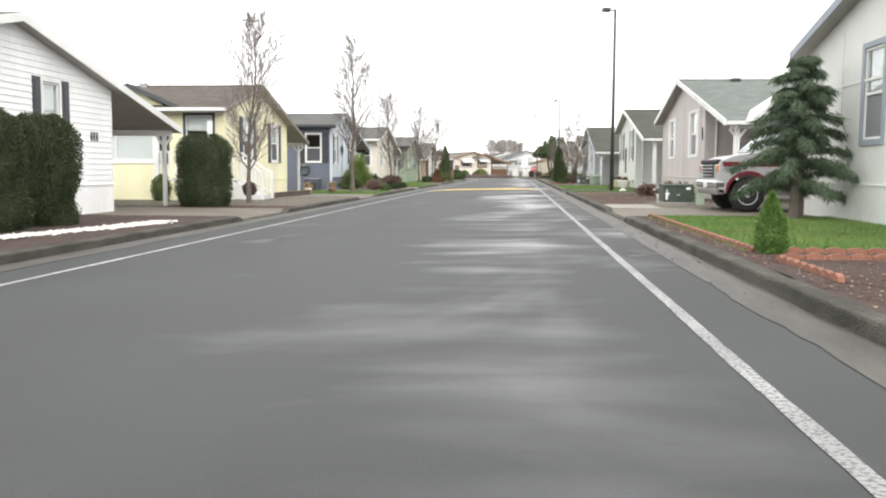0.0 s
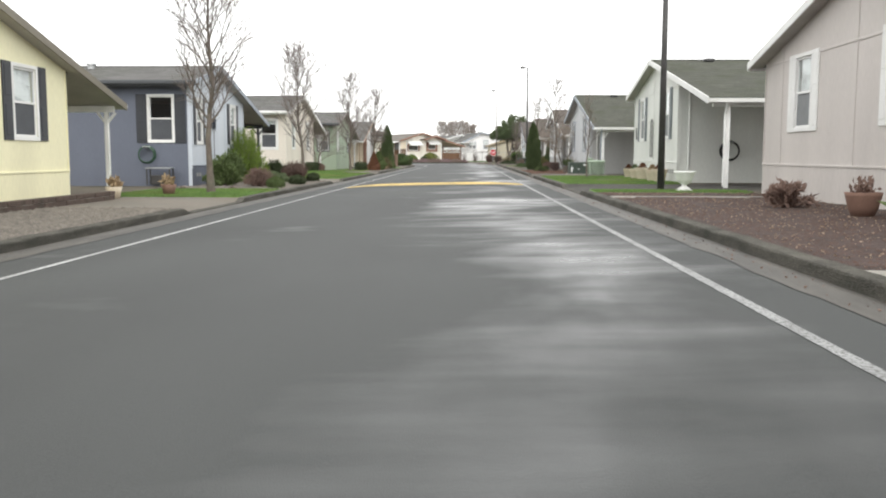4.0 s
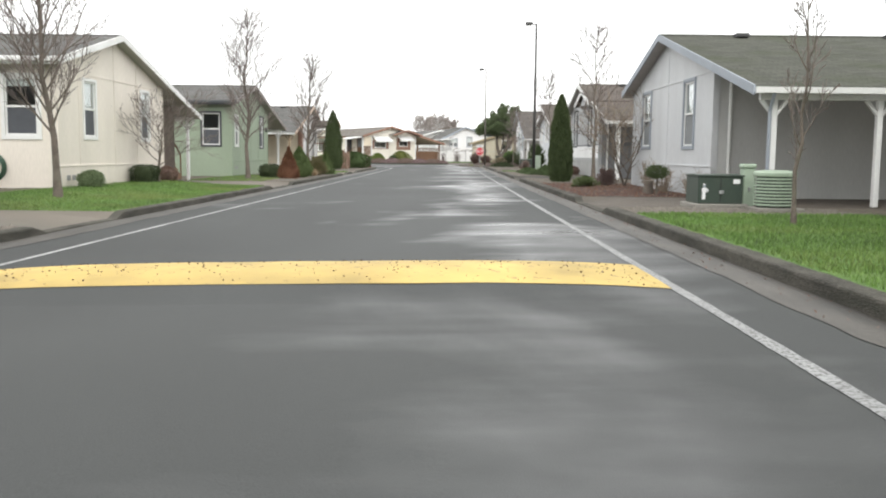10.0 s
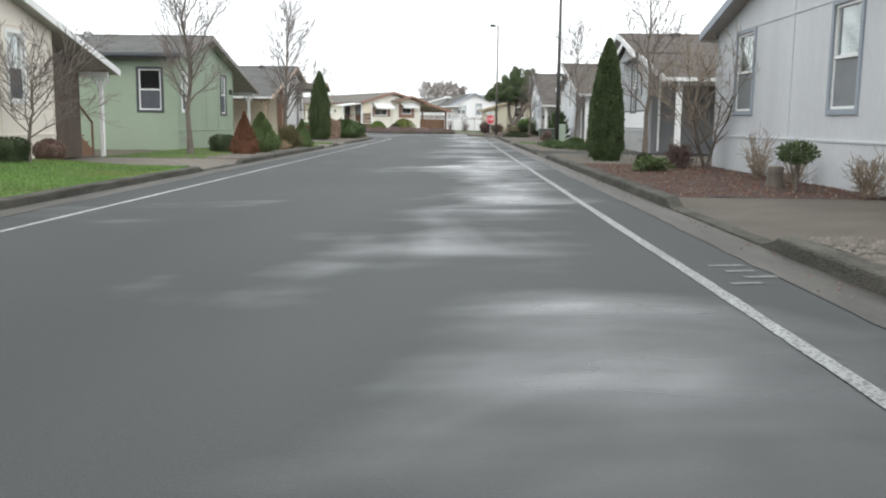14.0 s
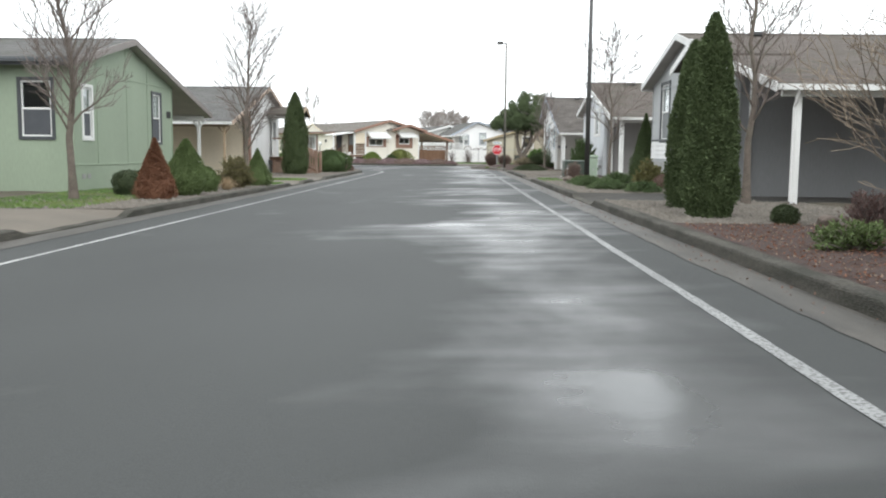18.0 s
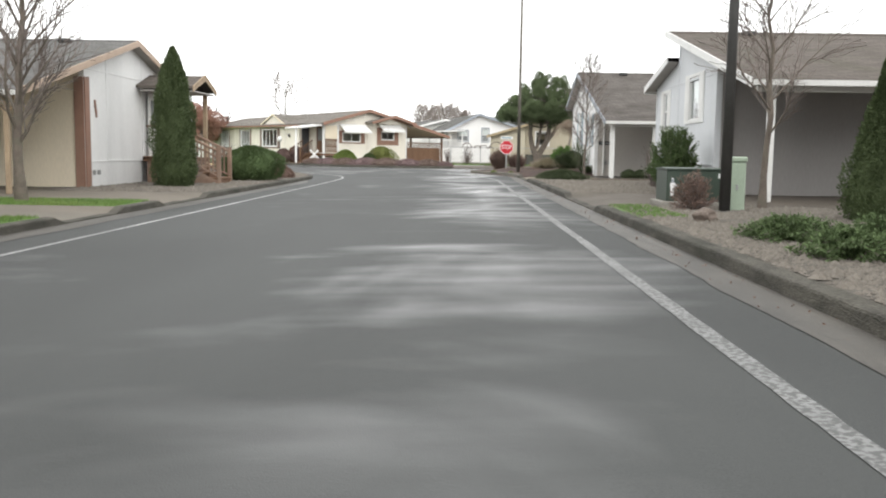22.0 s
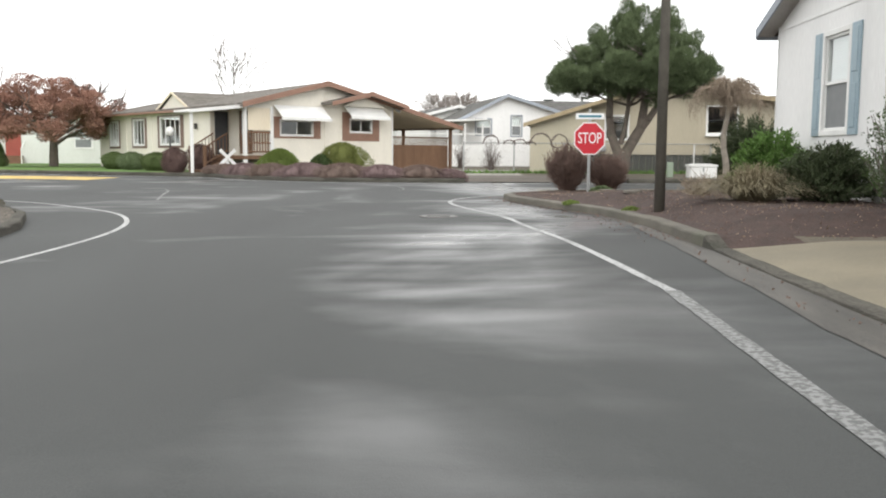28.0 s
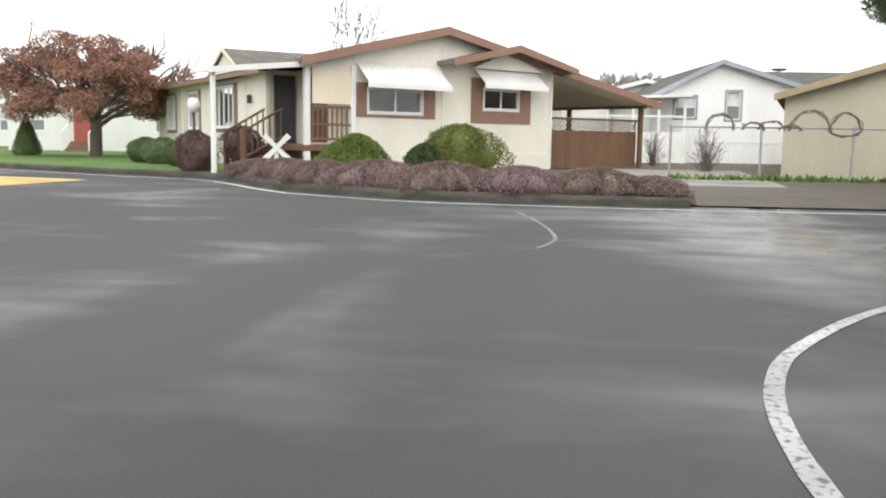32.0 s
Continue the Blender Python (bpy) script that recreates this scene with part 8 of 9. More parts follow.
# pots along the off-white home
for k, (x, y, r) in enumerate([(6.95, 50.3, 0.205), (6.95, 49.0, 0.215), (6.95, 47.6, 0.25), (6.95, 46.0, 0.22), (6.95, 44.9, 0.245)]):
    pot = thing("plant_pot", "large ribbed beige planter on the grass", "plant pot", pose(x, y, land(x, y)), "beige planters")
    part("bowl", Mesh().lathe([(r * 0.68, 0), (r * 0.72, 0.05), (r * 0.95, r * 1.45), (r, r * 1.5), (r * 1.04, r * 1.52), (r * 1.04, r * 1.68), (r * 0.93, r * 1.68), (r * 0.9, r * 1.5)], 24), BEIGE_POT, pot, smooth=True)
    for z in (1.2, 1.32):
        part("rib", Mesh().lathe([(r * (0.62 + 0.27 * z), r * z), (r * (0.65 + 0.27 * z), r * z + 0.012), (r * (0.62 + 0.27 * z), r * z + 0.024)], 24, caps=False), BEIGE_POT, pot)
    part("soil", Mesh().lathe([(r * 0.92, r * 1.5), (r * 0.5, r * 1.56), (0.01, r * 1.58)], 16), SOIL, pot)
    n = 220
    az, t = RNG.uniform(0, 6.28, n), RNG.uniform(0, 1, n)
    rr = r * 0.5 * (1 - t) + 0.01
    part("plant", leaf_mesh(np.stack([rr * np.cos(az), rr * np.sin(az), r * 1.56 + t * 0.16], 1), np.stack([np.cos(az), np.sin(az), np.ones(n)], 1), 0.04), (RUST, JUNIPER, RUST, TAN_GRASS, RUST)[k], pot)


def urn(x, y, s=1.0, label="white footed garden urn standing in bark"):
    ob = thing("garden_urn", label, "urn", pose(x, y, land(x, y)))
    part("plinth", Mesh().box(-0.16 * s, 0.16 * s, -0.16 * s, 0.16 * s, 0, 0.04, 0.01), WHITE, ob)
    part("bowl", Mesh().lathe([(0.15 * s, 0.04), (0.14 * s, 0.07), (0.06 * s, 0.12), (0.06 * s, 0.16), (0.15 * s, 0.21), (0.2 * s, 0.3), (0.215 * s, 0.4), (0.26 * s, 0.44), (0.26 * s, 0.47), (0.2 * s, 0.47), (0.18 * s, 0.4)], 24), WHITE, ob, smooth=True)
    part("soil", Mesh().lathe([(0.19 * s, 0.41), (0.01, 0.42)], 16), SOIL, ob)
    return ob


urn(6.0, 37.7, 1.0)
bk = thing("bucket", "small white plastic bucket beside the transformer", "bucket", pose(5.4, 23.9, land(5.4, 23.9)))
part("body", Mesh().lathe([(0.09, 0), (0.12, 0.24), (0.125, 0.25), (0.11, 0.25), (0.085, 0.03)], 18), WHITE, bk, smooth=True)
for x, y, s in ((6.42, 29.17, 1.0), (6.25, 27.2, 0.95)):
    tp = thing("plant_pot", "wide terracotta bowl planter in bark", "plant pot", pose(x, y, land(x, y)), "terracotta planters")
    part("bowl", Mesh().lathe([(0.15 * s, 0), (0.2 * s, 0.12), (0.24 * s, 0.28), (0.25 * s, 0.33), (0.21 * s, 0.33)], 20), TERRACOTTA, tp, smooth=True)
    part("plant", leaf_mesh(RNG.normal(0, 0.07, (150, 3)) + np.array([0, 0, 0.36]), RNG.normal(0, 1, (150, 3)) + np.array([0, 0, 1.5]), 0.05), BURGUNDY, tp)
for x, y, m_ in ((-7.2, 36.9, BEIGE_POT), (-6.5, 38.6, TERRACOTTA)):
    tp = thing("plant_pot", "low planter with dry stems by the drive", "plant pot", pose(x, y, land(x, y)), "drive planters")
    part("bowl", Mesh().lathe([(0.13, 0), (0.16, 0.15), (0.19, 0.26), (0.16, 0.26)], 18), m_, tp, smooth=True)
    part("plant", leaf_mesh(RNG.normal(0, 0.06, (120, 3)) + np.array([0, 0, 0.3]), RNG.normal(0, 1, (120, 3)) + np.array([0, 0, 1.5]), 0.08), TAN_GRASS, tp)

# ball-topped dwarf tree
tb = thing("topiary", "small dark topiary with a ball head on a thin stem", "topiary", pose(5.62, 58.8, land(5.62, 58.8)))
part("stem", Mesh().tube((0, 0, -0.02), (0.02, 0, 0.4), 0.03, 0.022), BRANCH, tb)
d = RNG.normal(size=(1500, 3))
d /= np.linalg.norm(d, axis=1)[:, None]
part("head", leaf_mesh(d * np.array([0.25, 0.22, 0.14]) * RNG.uniform(0.5, 1.05, (1500, 1)) + np.array([0, 0, 0.5]), d, 0.024), YEW, tb)


# ---- camper van on the drive ----
def camper(m):
    ob = thing("camper_van", "silver-grey camper van with a burgundy stripe and an over-cab bunk", "van", m)
    silver = mat("silver_grey_car_paint", (0.5, 0.5, 0.5), 0.3, 0.04, 2, 30, 0.0, metal=0.25)
    dark = mat("taupe_lower_car_paint", (0.2, 0.18, 0.17), 0.35, 0.05, 2, 30, 0.0)
    wine = mat("burgundy_car_stripe", (0.16, 0.02, 0.03), 0.35, 0.05, 2, 30, 0.0)
    # local x: from the nose backwards, y: across, z: up; wheel arches cut as an outline
    W = 1.0
    arch = [(0.84 + 0.44 * math.cos(a), 0.36 + 0.44 * math.sin(a)) for a in np.linspace(math.pi, 0, 11)]
    side = [(0.06, 0.42), (0.4, 0.4)] + arch[1:-1] + [(1.3, 0.36), (2.9, 0.36), (2.9, 1.9), (1.78, 1.9), (1.02, 1.24), (0.55, 1.17), (0.12, 1.06), (0.03, 0.9)]
    part("body", Mesh().prism(side, "y", -W, W), silver, ob)
    part("lower_panel", Mesh().box(1.32, 2.9, -W - 0.006, W + 0.006, 0.36, 0.72, 0.004), dark, ob)
    part("stripe", Mesh().box(0.2, 2.9, -W - 0.008, W + 0.008, 0.95, 1.05, 0.003), wine, ob, "burgundy stripe along the side")
    for s in (-1, 1):
        ring = Mesh()
        rows = [[(0.84 + r * math.cos(a), s * (W + o), 0.36 + r * math.sin(a)) for r, o in ((0.43, 0.0), (0.43, 0.03), (0.5, 0.03), (0.5, 0.0))] for a in np.linspace(0.1, math.pi - 0.1, 15)]
        ring.sheet(rows)
        part("wheel_arch", ring, wine, ob)
        win = Mesh().prism([(1.32, 1.3), (1.86, 1.78), (2.45, 1.78), (2.45, 1.3)], "y", s * (W + 0.002), s * (W + 0.012))
        part("side_window", win, mat("dark_car_glass", (0.02, 0.022, 0.025), 0.05, 0.05, 2, 20, 0.0), ob)
        part("mirror", Mesh().box(1.4, 1.5, min(s * 1.02, s * 1.22), max(s * 1.02, s * 1.22), 1.28, 1.52, 0.02), BLACK_RUBBER, ob)
        part("headlight", Mesh().box(0.0, 0.12, min(s * 0.55, s * 0.82), max(s * 0.55, s * 0.82), 0.82, 0.98, 0.02), glass("headlight_glass", (0.95, 0.95, 0.95)), ob)
        part("indicator", Mesh().box(0.02, 0.2, min(s * 0.83, s * 0.985), max(s * 0.83, s * 0.985), 0.82, 0.98, 0.02), mat("amber_lens", (0.75, 0.25, 0.03), 0.25, 0.03, 2, 20, 0.0), ob)
        for x in (0.84, 4.6):
            wheel = part("wheel", Mesh().lathe([(0.2, -0.12), (0.3, -0.13), (0.345, -0.1), (0.36, 0), (0.345, 0.1), (0.3, 0.13), (0.2, 0.12)], 28), BLACK_RUBBER, ob, smooth=True)
            wheel.matrix_basis = Matrix.Translation((x, s * 0.86, 0.36)) @ pose(0, 0, 0, -90 * s, 0, 0)
            rim = Mesh().lathe([(0.205, 0.0), (0.215, 0.125), (0.2, 0.135), (0.18, 0.1), (0.07, 0.09), (0.06, 0.12), (0.01, 0.125)], 28)
            part("rim", rim, ALLOY, wheel, smooth=True)
            for q in range(10):
                a = q * math.pi / 5
                part("rim_hole", Mesh().lathe([(0.028, 0.088), (0.028, 0.106), (0.005, 0.107)], 8, (0.135 * math.cos(a), 0.135 * math.sin(a), 0)), BLACK_RUBBER, wheel)
    # opaque grey imitates sky reflected in the windscreen
    part("windscreen", Mesh().solid([(1.06, -0.88, 1.26), (1.06, 0.88, 1.26), (1.76, 0.8, 1.87), (1.76, -0.8, 1.87), (1.03, -0.88, 1.28), (1.03, 0.88, 1.28), (1.73, 0.8, 1.89), (1.73, -0.8, 1.89)],
                                    [(0, 1, 2, 3), (7, 6, 5, 4), (0, 4, 5, 1), (1, 5, 6, 2), (2, 6, 7, 3), (3, 7, 4, 0)]), mat("sky_reflecting_glass", (0.3, 0.33, 0.35), 0.05, 0.03, 2, 20, 0.0), ob)
    part("wiper", Mesh().tube((1.02, -0.5, 1.31), (1.2, 0.1, 1.47), 0.012, n=5), BLACK_RUBBER, ob)
    part("hood_shield", Mesh().box(0.0, 0.24, -0.85, 0.85, 1.0, 1.1, 0.04), BLACK_RUBBER, ob, "dark stone guard on the bonnet")
    gr = part("grille", Mesh().box(-0.01, 0.05, -0.52, 0.52, 0.72, 1.0, 0.015), BLACK_RUBBER, ob)
    for k in range(4):
        part("grille_bar", Mesh().box(-0.03, 0.0, -0.5, 0.5, 0.75 + 0.07 * k, 0.775 + 0.07 * k, 0.006), CHROME, gr)
    part("bumper", Mesh().box(-0.12, 0.32, -W - 0.02, W + 0.02, 0.5, 0.66, 0.04), CHROME, ob)
    part("bumper_skirt", Mesh().box(-0.06, 0.32, -W, W, 0.36, 0.5, 0.03), dark, ob)
    part("number_plate", Mesh().box(-0.135, -0.12, -0.16, 0.16, 0.5, 0.62, 0.004), SIGN_WHITE, ob, "blank number plate")
    coach = mat("cream_coach_panel", (0.66, 0.65, 0.62), 0.4, 0.05, 1.5, 30, 0.03)
    bunk = [(1.25, 1.98), (1.35, 2.25), (1.9, 2.62), (2.6, 2.75), (6.6, 2.75), (6.6, 0.5), (2.9, 0.5), (2.9, 1.92), (1.6, 1.9)]
    part("coach_body", Mesh().prism(bunk, "y", -1.12, 1.12), coach, ob)
    part("coach_stripe", Mesh().box(2.92, 6.6, -1.13, 1.13, 1.0, 1.1, 0.003), wine, ob)
    part("coach_window", Mesh().box(3.6, 4.8, -1.135, 1.135, 1.6, 2.2, 0.01), MATS["dark_car_glass"], ob)
    # the blunt nose: front overhang drawn in before the wheel
    for o in ob.children:
        if o.name.startswith("wheel") and not o.name.startswith("wheel_arch"):
            o.location.x -= 0.22
        else:
            for v in o.data.vertices:
                v.co.x = v.co.x * 0.45 if v.co.x < 0.4 else v.co.x - 0.22
    return ob


camper(pose(5.8, 20.0, land(6, 20.0)))
second = thing("white_van", "white van parked deep under the beige home's carport", "van", pose(11.8, 25.9, 0.4))
part("body", Mesh().prism([(0, 0.4), (0, 1.0), (0.5, 1.15), (1.1, 1.8), (4.6, 1.85), (4.6, 0.4)], "y", -0.85, 0.85), WHITE, second)
part("spare_wheel_cover", Mesh().tube((-0.14, -0.55, 1.05), (0.02, -0.55, 1.05), 0.36, n=24), WHITE, second, "round white wheel cover")
part("windscreen", Mesh().prism([(0.52, 1.2), (1.02, 1.74), (1.06, 1.72), (0.6, 1.18)], "y", -0.75, 0.75), MATS["dark_car_glass"], second)
for s in (-1, 1):
    for x in (0.8, 3.7):
        wh = part("wheel", Mesh().lathe([(0.18, -0.1), (0.31, -0.09), (0.33, 0), (0.31, 0.09), (0.18, 0.1)], 20), BLACK_RUBBER, second)
        wh.matrix_basis = Matrix.Translation((x, s * 0.76, 0.33 - 0.02)) @ pose(0, 0, 0, -90 * s, 0, 0)
        part("rim", Mesh().lathe([(0.17, 0.02), (0.17, 0.11), (0.02, 0.1)], 16), CHROME, wh)

# ---- house-side fittings ----
steps = thing("entry_stairs", "white-painted wooden entry stairs with railings", "stairs", pose(-7.85, 29.3, 0.03))
for i in range(4):
    part("tread", Mesh().box(0.25 * i, 0.25 * i + 0.28, -0.55, 0.55, 0.62 - 0.17 * i, 0.66 - 0.17 * i, 0.008), WHITE, steps)
    part("riser", Mesh().box(0.25 * i + 0.24, 0.25 * i + 0.26, -0.55, 0.55, 0.47 - 0.17 * i, 0.62 - 0.17 * i), WHITE, steps)
for y in (-0.55, 0.55):
    part("stringer", Mesh().prism([(0, 0.66), (1.1, 0.02), (1.1, -0.05), (0, -0.05)], "y", y - 0.02, y + 0.02), WHITE, steps)
    r_ = part("railing", Mesh().tube((0.05, y, 1.55), (1.1, y, 0.85), 0.04, n=6).tube((0.05, y, 0.85), (1.1, y, 0.2), 0.03, n=6), WHITE, steps)
    for i in range(8):
        x = 0.1 + i * 0.14
        part("baluster", Mesh().box(x - 0.022, x + 0.022, y - 0.022, y + 0.022, 0.86 - 0.62 * x, 1.52 - 0.667 * x), WHITE, r_)
    part("newel", Mesh().box(1.05, 1.15, y - 0.05, y + 0.05, -0.05, 0.95, 0.01), WHITE, steps)
star = thing("metal_star", "dark metal star with a long hanging rod", "ornament", pose(-7.76, 47.0, 0))
pts = []
for k in range(10):
    a = math.pi / 2 + k * math.pi / 5
    r = 0.34 if k % 2 == 0 else 0.13
    pts.append((r * math.cos(a), 2.1 + r * math.sin(a) * 1.2))
sm = Mesh()
for k in range(10):
    p, q = pts[k], pts[(k + 1) % 10]
    sm.face((0.02, p[0], p[1]), (0.02, q[0], q[1]), (0.1, 0, 2.1))
    sm.face((0.02, q[0], q[1]), (0.02, p[0], p[1]), (0.015, 0, 2.1))
part("star", sm, mat("dark_blued_metal", (0.045, 0.05, 0.06), 0.6, 0.2, 5, 50, 0.1, metal=0.5), star)
part("rod", Mesh().tube((0.02, 0, 0.35), (0.02, 0, 2.75), 0.012, n=6), POLE, star)


def hose(x, y, z, r, facing, label, material):
    ob = thing("garden_hose", label, "hose", pose(x, y, z, 0, 0, facing))
    for k in range(5):
        m = Mesh()
        rr = r * (1 - 0.04 * k)
        ring = [(0.04 + 0.02 * k, rr * math.cos(a), rr * math.sin(a)) for a in np.linspace(0, 2 * math.pi, 22)]
        for a, b in zip(ring, ring[1:]):
            m.tube(a, b, 0.016, n=6, caps=False)
        part("coil", m, material, ob)
    part("hanger", Mesh().box(0.0, 0.14, -0.12, 0.12, r * 0.75, r * 0.95, 0.02), STEEL, ob)
    return ob


HOSE_GREEN = mat("green_hose_rubber", (0.03, 0.075, 0.045), 0.5, 0.1, 4, 40, 0.0)
hose(-9.2, 44.65, 1.0, 0.28, -90, "coiled green hose on the slate wall", HOSE_GREEN)
hose(-9.4, 59.75, 0.6, 0.32, -90, "coiled dark green hose on the cream wall", HOSE_GREEN)
hose(8.9, 44.22, 1.15, 0.3, -90, "coiled black hose on the carport wall", BLACK_RUBBER)
bench = thing("potting_bench", "small grey metal bench against the slate wall", "bench", pose(-8.7, 44.3, 0.06))
part("top", Mesh().box(-0.4, 0.4, -0.2, 0.2, 0.5, 0.54, 0.008), STEEL, bench)
for x in (-0.36, 0.36):
    for y in (-0.16, 0.16):
        part("leg", Mesh().box(x - 0.02, x + 0.02, y - 0.02, y + 0.02, 0, 0.5), POLE, bench)
part("bin", Mesh().box(-0.25, 0.1, -0.12, 0.12, 0.0, 0.3, 0.02), POLE, bench)
trel = thing("trellis", "narrow dark iron trellis fixed between the windows", "trellis", pose(7.33, 48.0, 0.2, 0, 0, 180) @ Matrix.Diagonal((1, 1.5, 1, 1)))
tm = Mesh()
for y in (-0.14, 0, 0.14):
    tm.tube((0.03, y, 0.75), (0.03, y, 2.05 if y == 0 else 1.9), 0.012, n=6)
for k in range(6):
    tm.tube((0.03, -0.14, 0.8 + 0.2 * k), (0.03, 0.14, 0.8 + 0.2 * k), 0.008, n=5)
part("frame", tm, POLE, trel)
arc = Mesh()
ring = [(0.03, 0.14 * math.cos(a), 1.9 + 0.15 * math.sin(a)) for a in np.linspace(0, math.pi, 10)]
for a, b in zip(ring, ring[1:]):
    arc.tube(a, b, 0.012, n=6, caps=False)
part("arch", arc, POLE, trel)

# small front gable and white belt of the mid grey home
gab = thing("front_gable", "small white-edged decorative gable on the grey home", "gable", pose(6.9, 76.3, 0.54, 0, 0, 180))
part("roof", Mesh().prism([(-1.9, 2.62), (0, 3.12), (1.9, 2.62), (1.9, 2.54), (0, 3.04), (-1.9, 2.54)], "x", -1.2, 0.42), SH_BROWN, gab)
part("rake_board", Mesh().prism([(-1.95, 2.62), (0, 3.15), (1.95, 2.62), (1.95, 2.44), (0, 2.98), (-1.95, 2.46)], "x", 0.42, 0.45), WHITE, gab)
part("gable_wall", Mesh().prism([(-1.5, 2.5), (0, 2.95), (1.5, 2.5)], "x", 0.02, 0.3), S_GREY, gab)
belt = thing("siding_belt", "band of white lap siding under dark trim on the grey home", "siding", pose(6.9, 78.2, 0.3, 0, 0, 180))
for k in range(4):
    z = 0.62 + k * 0.125
    part("lap_board", Mesh().prism([(0.002, z), (0.03, z), (0.012, z + 0.125), (0.002, z + 0.125)], "y", -3.95, 4.0), S_PALEWHITE, belt)
part("trim", Mesh().box(0.002, 0.035, -3.95, 4.0, 1.12, 1.17, 0.004), DARK_TRIM, belt)

# porch with small gable and wooden stairs beside the white home
porch = thing("entry_porch", "small wooden entry porch with a gabled roof", "porch", pose(-7.85, 98.3, 0.0))
part("roof", Mesh().prism([(-1.15, 2.78), (0, 3.15), (1.15, 2.78), (1.15, 2.7), (0, 3.07), (-1.15, 2.7)], "x", -1.0, 1.6), SH_BROWN, porch)
part("rake_board", Mesh().prism([(-1.2, 2.78), (0, 3.18), (1.2, 2.78), (1.2, 2.62), (0, 3.0), (-1.2, 2.62)], "x", 1.6, 1.63), PALE_WOOD, porch)
part("deck", Mesh().box(0.05, 1.42, -1.0, 1.0, 0.62, 0.74, 0.01), WOOD, porch)
part("deck_skirt", Mesh().box(1.36, 1.4, -0.98, 0.98, 0.0, 0.62, 0.005), PALE_WOOD, porch)
part("ceiling", Mesh().box(0.05, 1.58, -1.1, 1.1, 2.62, 2.66, 0.004), SOFFIT, porch)
for y in (-0.92, 0.92):
    part("post", Mesh().box(1.28, 1.4, y - 0.06, y + 0.06, 0.74, 2.62, 0.01), PALE_WOOD, porch)
door = part("door", Mesh().box(0.03, 0.07, -0.45, 0.45, 0.74, 2.6, 0.008), WHITE, porch)
part("door_glass", Mesh().box(0.072, 0.08, -0.28, 0.28, 1.55, 2.4, 0.004), SCREEN, door)
STAIR_WOOD = mat("red_brown_weathered_stair_wood", (0.25, 0.165, 0.12), 0.8, 0.22, 3, 50, 0.2, dirt=(0.34, 0.28, 0.22), dirt_amount=0.4)
ws = thing("wooden_stairs", "brown wooden stairs with baluster railings down to the gravel", "stairs", pose(-7.1, 98.0, 0.0))
for i in range(5):
    part("tread", Mesh().box(0.3 * i, 0.3 * i + 0.33, -0.6, 0.6, 0.72 - 0.15 * i, 0.77 - 0.15 * i, 0.008), WOOD, ws)
    part("riser", Mesh().box(0.3 * i + 0.28, 0.3 * i + 0.3, -0.6, 0.6, 0.6 - 0.15 * i, 0.72 - 0.15 * i), WOOD, ws)
for y in (-0.6, 0.6):
    part("stringer", Mesh().prism([(-0.6, 0.76), (0, 0.76), (1.5, 0.05), (1.5, -0.05), (-0.6, -0.05)], "y", y - 0.02, y + 0.02), STAIR_WOOD, ws)
    r_ = part("railing", Mesh().box(-0.6, 0.0, y - 0.04, y + 0.04, 1.6, 1.66, 0.008).tube((0, y, 1.63), (1.5, y, 0.92), 0.042, n=6).tube((0, y, 1.45), (1.5, y, 0.74), 0.03, n=6).tube((0, y, 0.9), (1.5, y, 0.2), 0.03, n=6), STAIR_WOOD, ws)
    for i in range(13):
        x = 0.06 + i * 0.115
        part("baluster", Mesh().box(x - 0.018, x + 0.018, y - 0.018, y + 0.018, 0.88 - 0.467 * x, 1.6 - 0.473 * x), STAIR_WOOD, r_)
    for x, z1 in ((0.0, 1.75), (1.5, 1.05), ):
        part("newel", Mesh().box(x - 0.05, x + 0.05, y - 0.05, y + 0.05, -0.05, z1, 0.01), STAIR_WOOD, ws)
part("landing", Mesh().box(-0.7, 0.05, -0.7, 0.7, 0.66, 0.76, 0.01), WOOD, ws)
st2 = thing("entry_stairs", "dark wooden entry steps with a board screen under the carport", "stairs", pose(-8.75, 69.55, 0.05))
part("screen_panel", Mesh().box(0.5, 0.56, -2.15, -0.12, 0.0, 2.45, 0.008), mat("dark_brown_screen_boards", (0.085, 0.062, 0.048), 0.8, 0.25, 3, 50, 0.2, stretch=(1, 1, 0.2)), st2, "dark brown board screen beside the steps")
part("landing", Mesh().box(-0.6, 0.48, -1.6, -0.1, 0.44, 0.54, 0.01), WOOD, st2)
for i in range(3):
    part("tread", Mesh().box(-0.5, 0.5, 0.26 * i - 0.1, 0.26 * i + 0.2, 0.5 - 0.17 * i, 0.54 - 0.17 * i, 0.008), WOOD, st2)
for x in (-0.5, 0.5):
    part("stringer", Mesh().prism([(-0.1, 0.54), (0.72, 0.1), (0.72, 0), (-0.1, 0)], "x", x - 0.02, x + 0.02), WOOD, st2)
    part("handrail", Mesh().tube((x, -0.1, 1.3), (x, 0.7, 0.85), 0.03, n=6).tube((x, 0.7, 0), (x, 0.7, 0.85), 0.03, n=6).tube((x, -0.1, 0.5), (x, -0.1, 1.3), 0.03, n=6), WOOD, st2)
dish = thing("satellite_dish", "small pale satellite dish on a short mast", "satellite dish", pose(7.2, 24.6, land(7.2, 24.6), 0, 0, 200))
part("mast", Mesh().tube((0, 0, 0), (0, 0, 0.85), 0.025, n=8), STEEL, dish)
dd = part("reflector", Mesh().lathe([(0.02, 0), (0.12, 0.015), (0.24, 0.06), (0.24, 0.07), (0.1, 0.03), (0.01, 0.015)], 24), WHITE, dish, smooth=True)
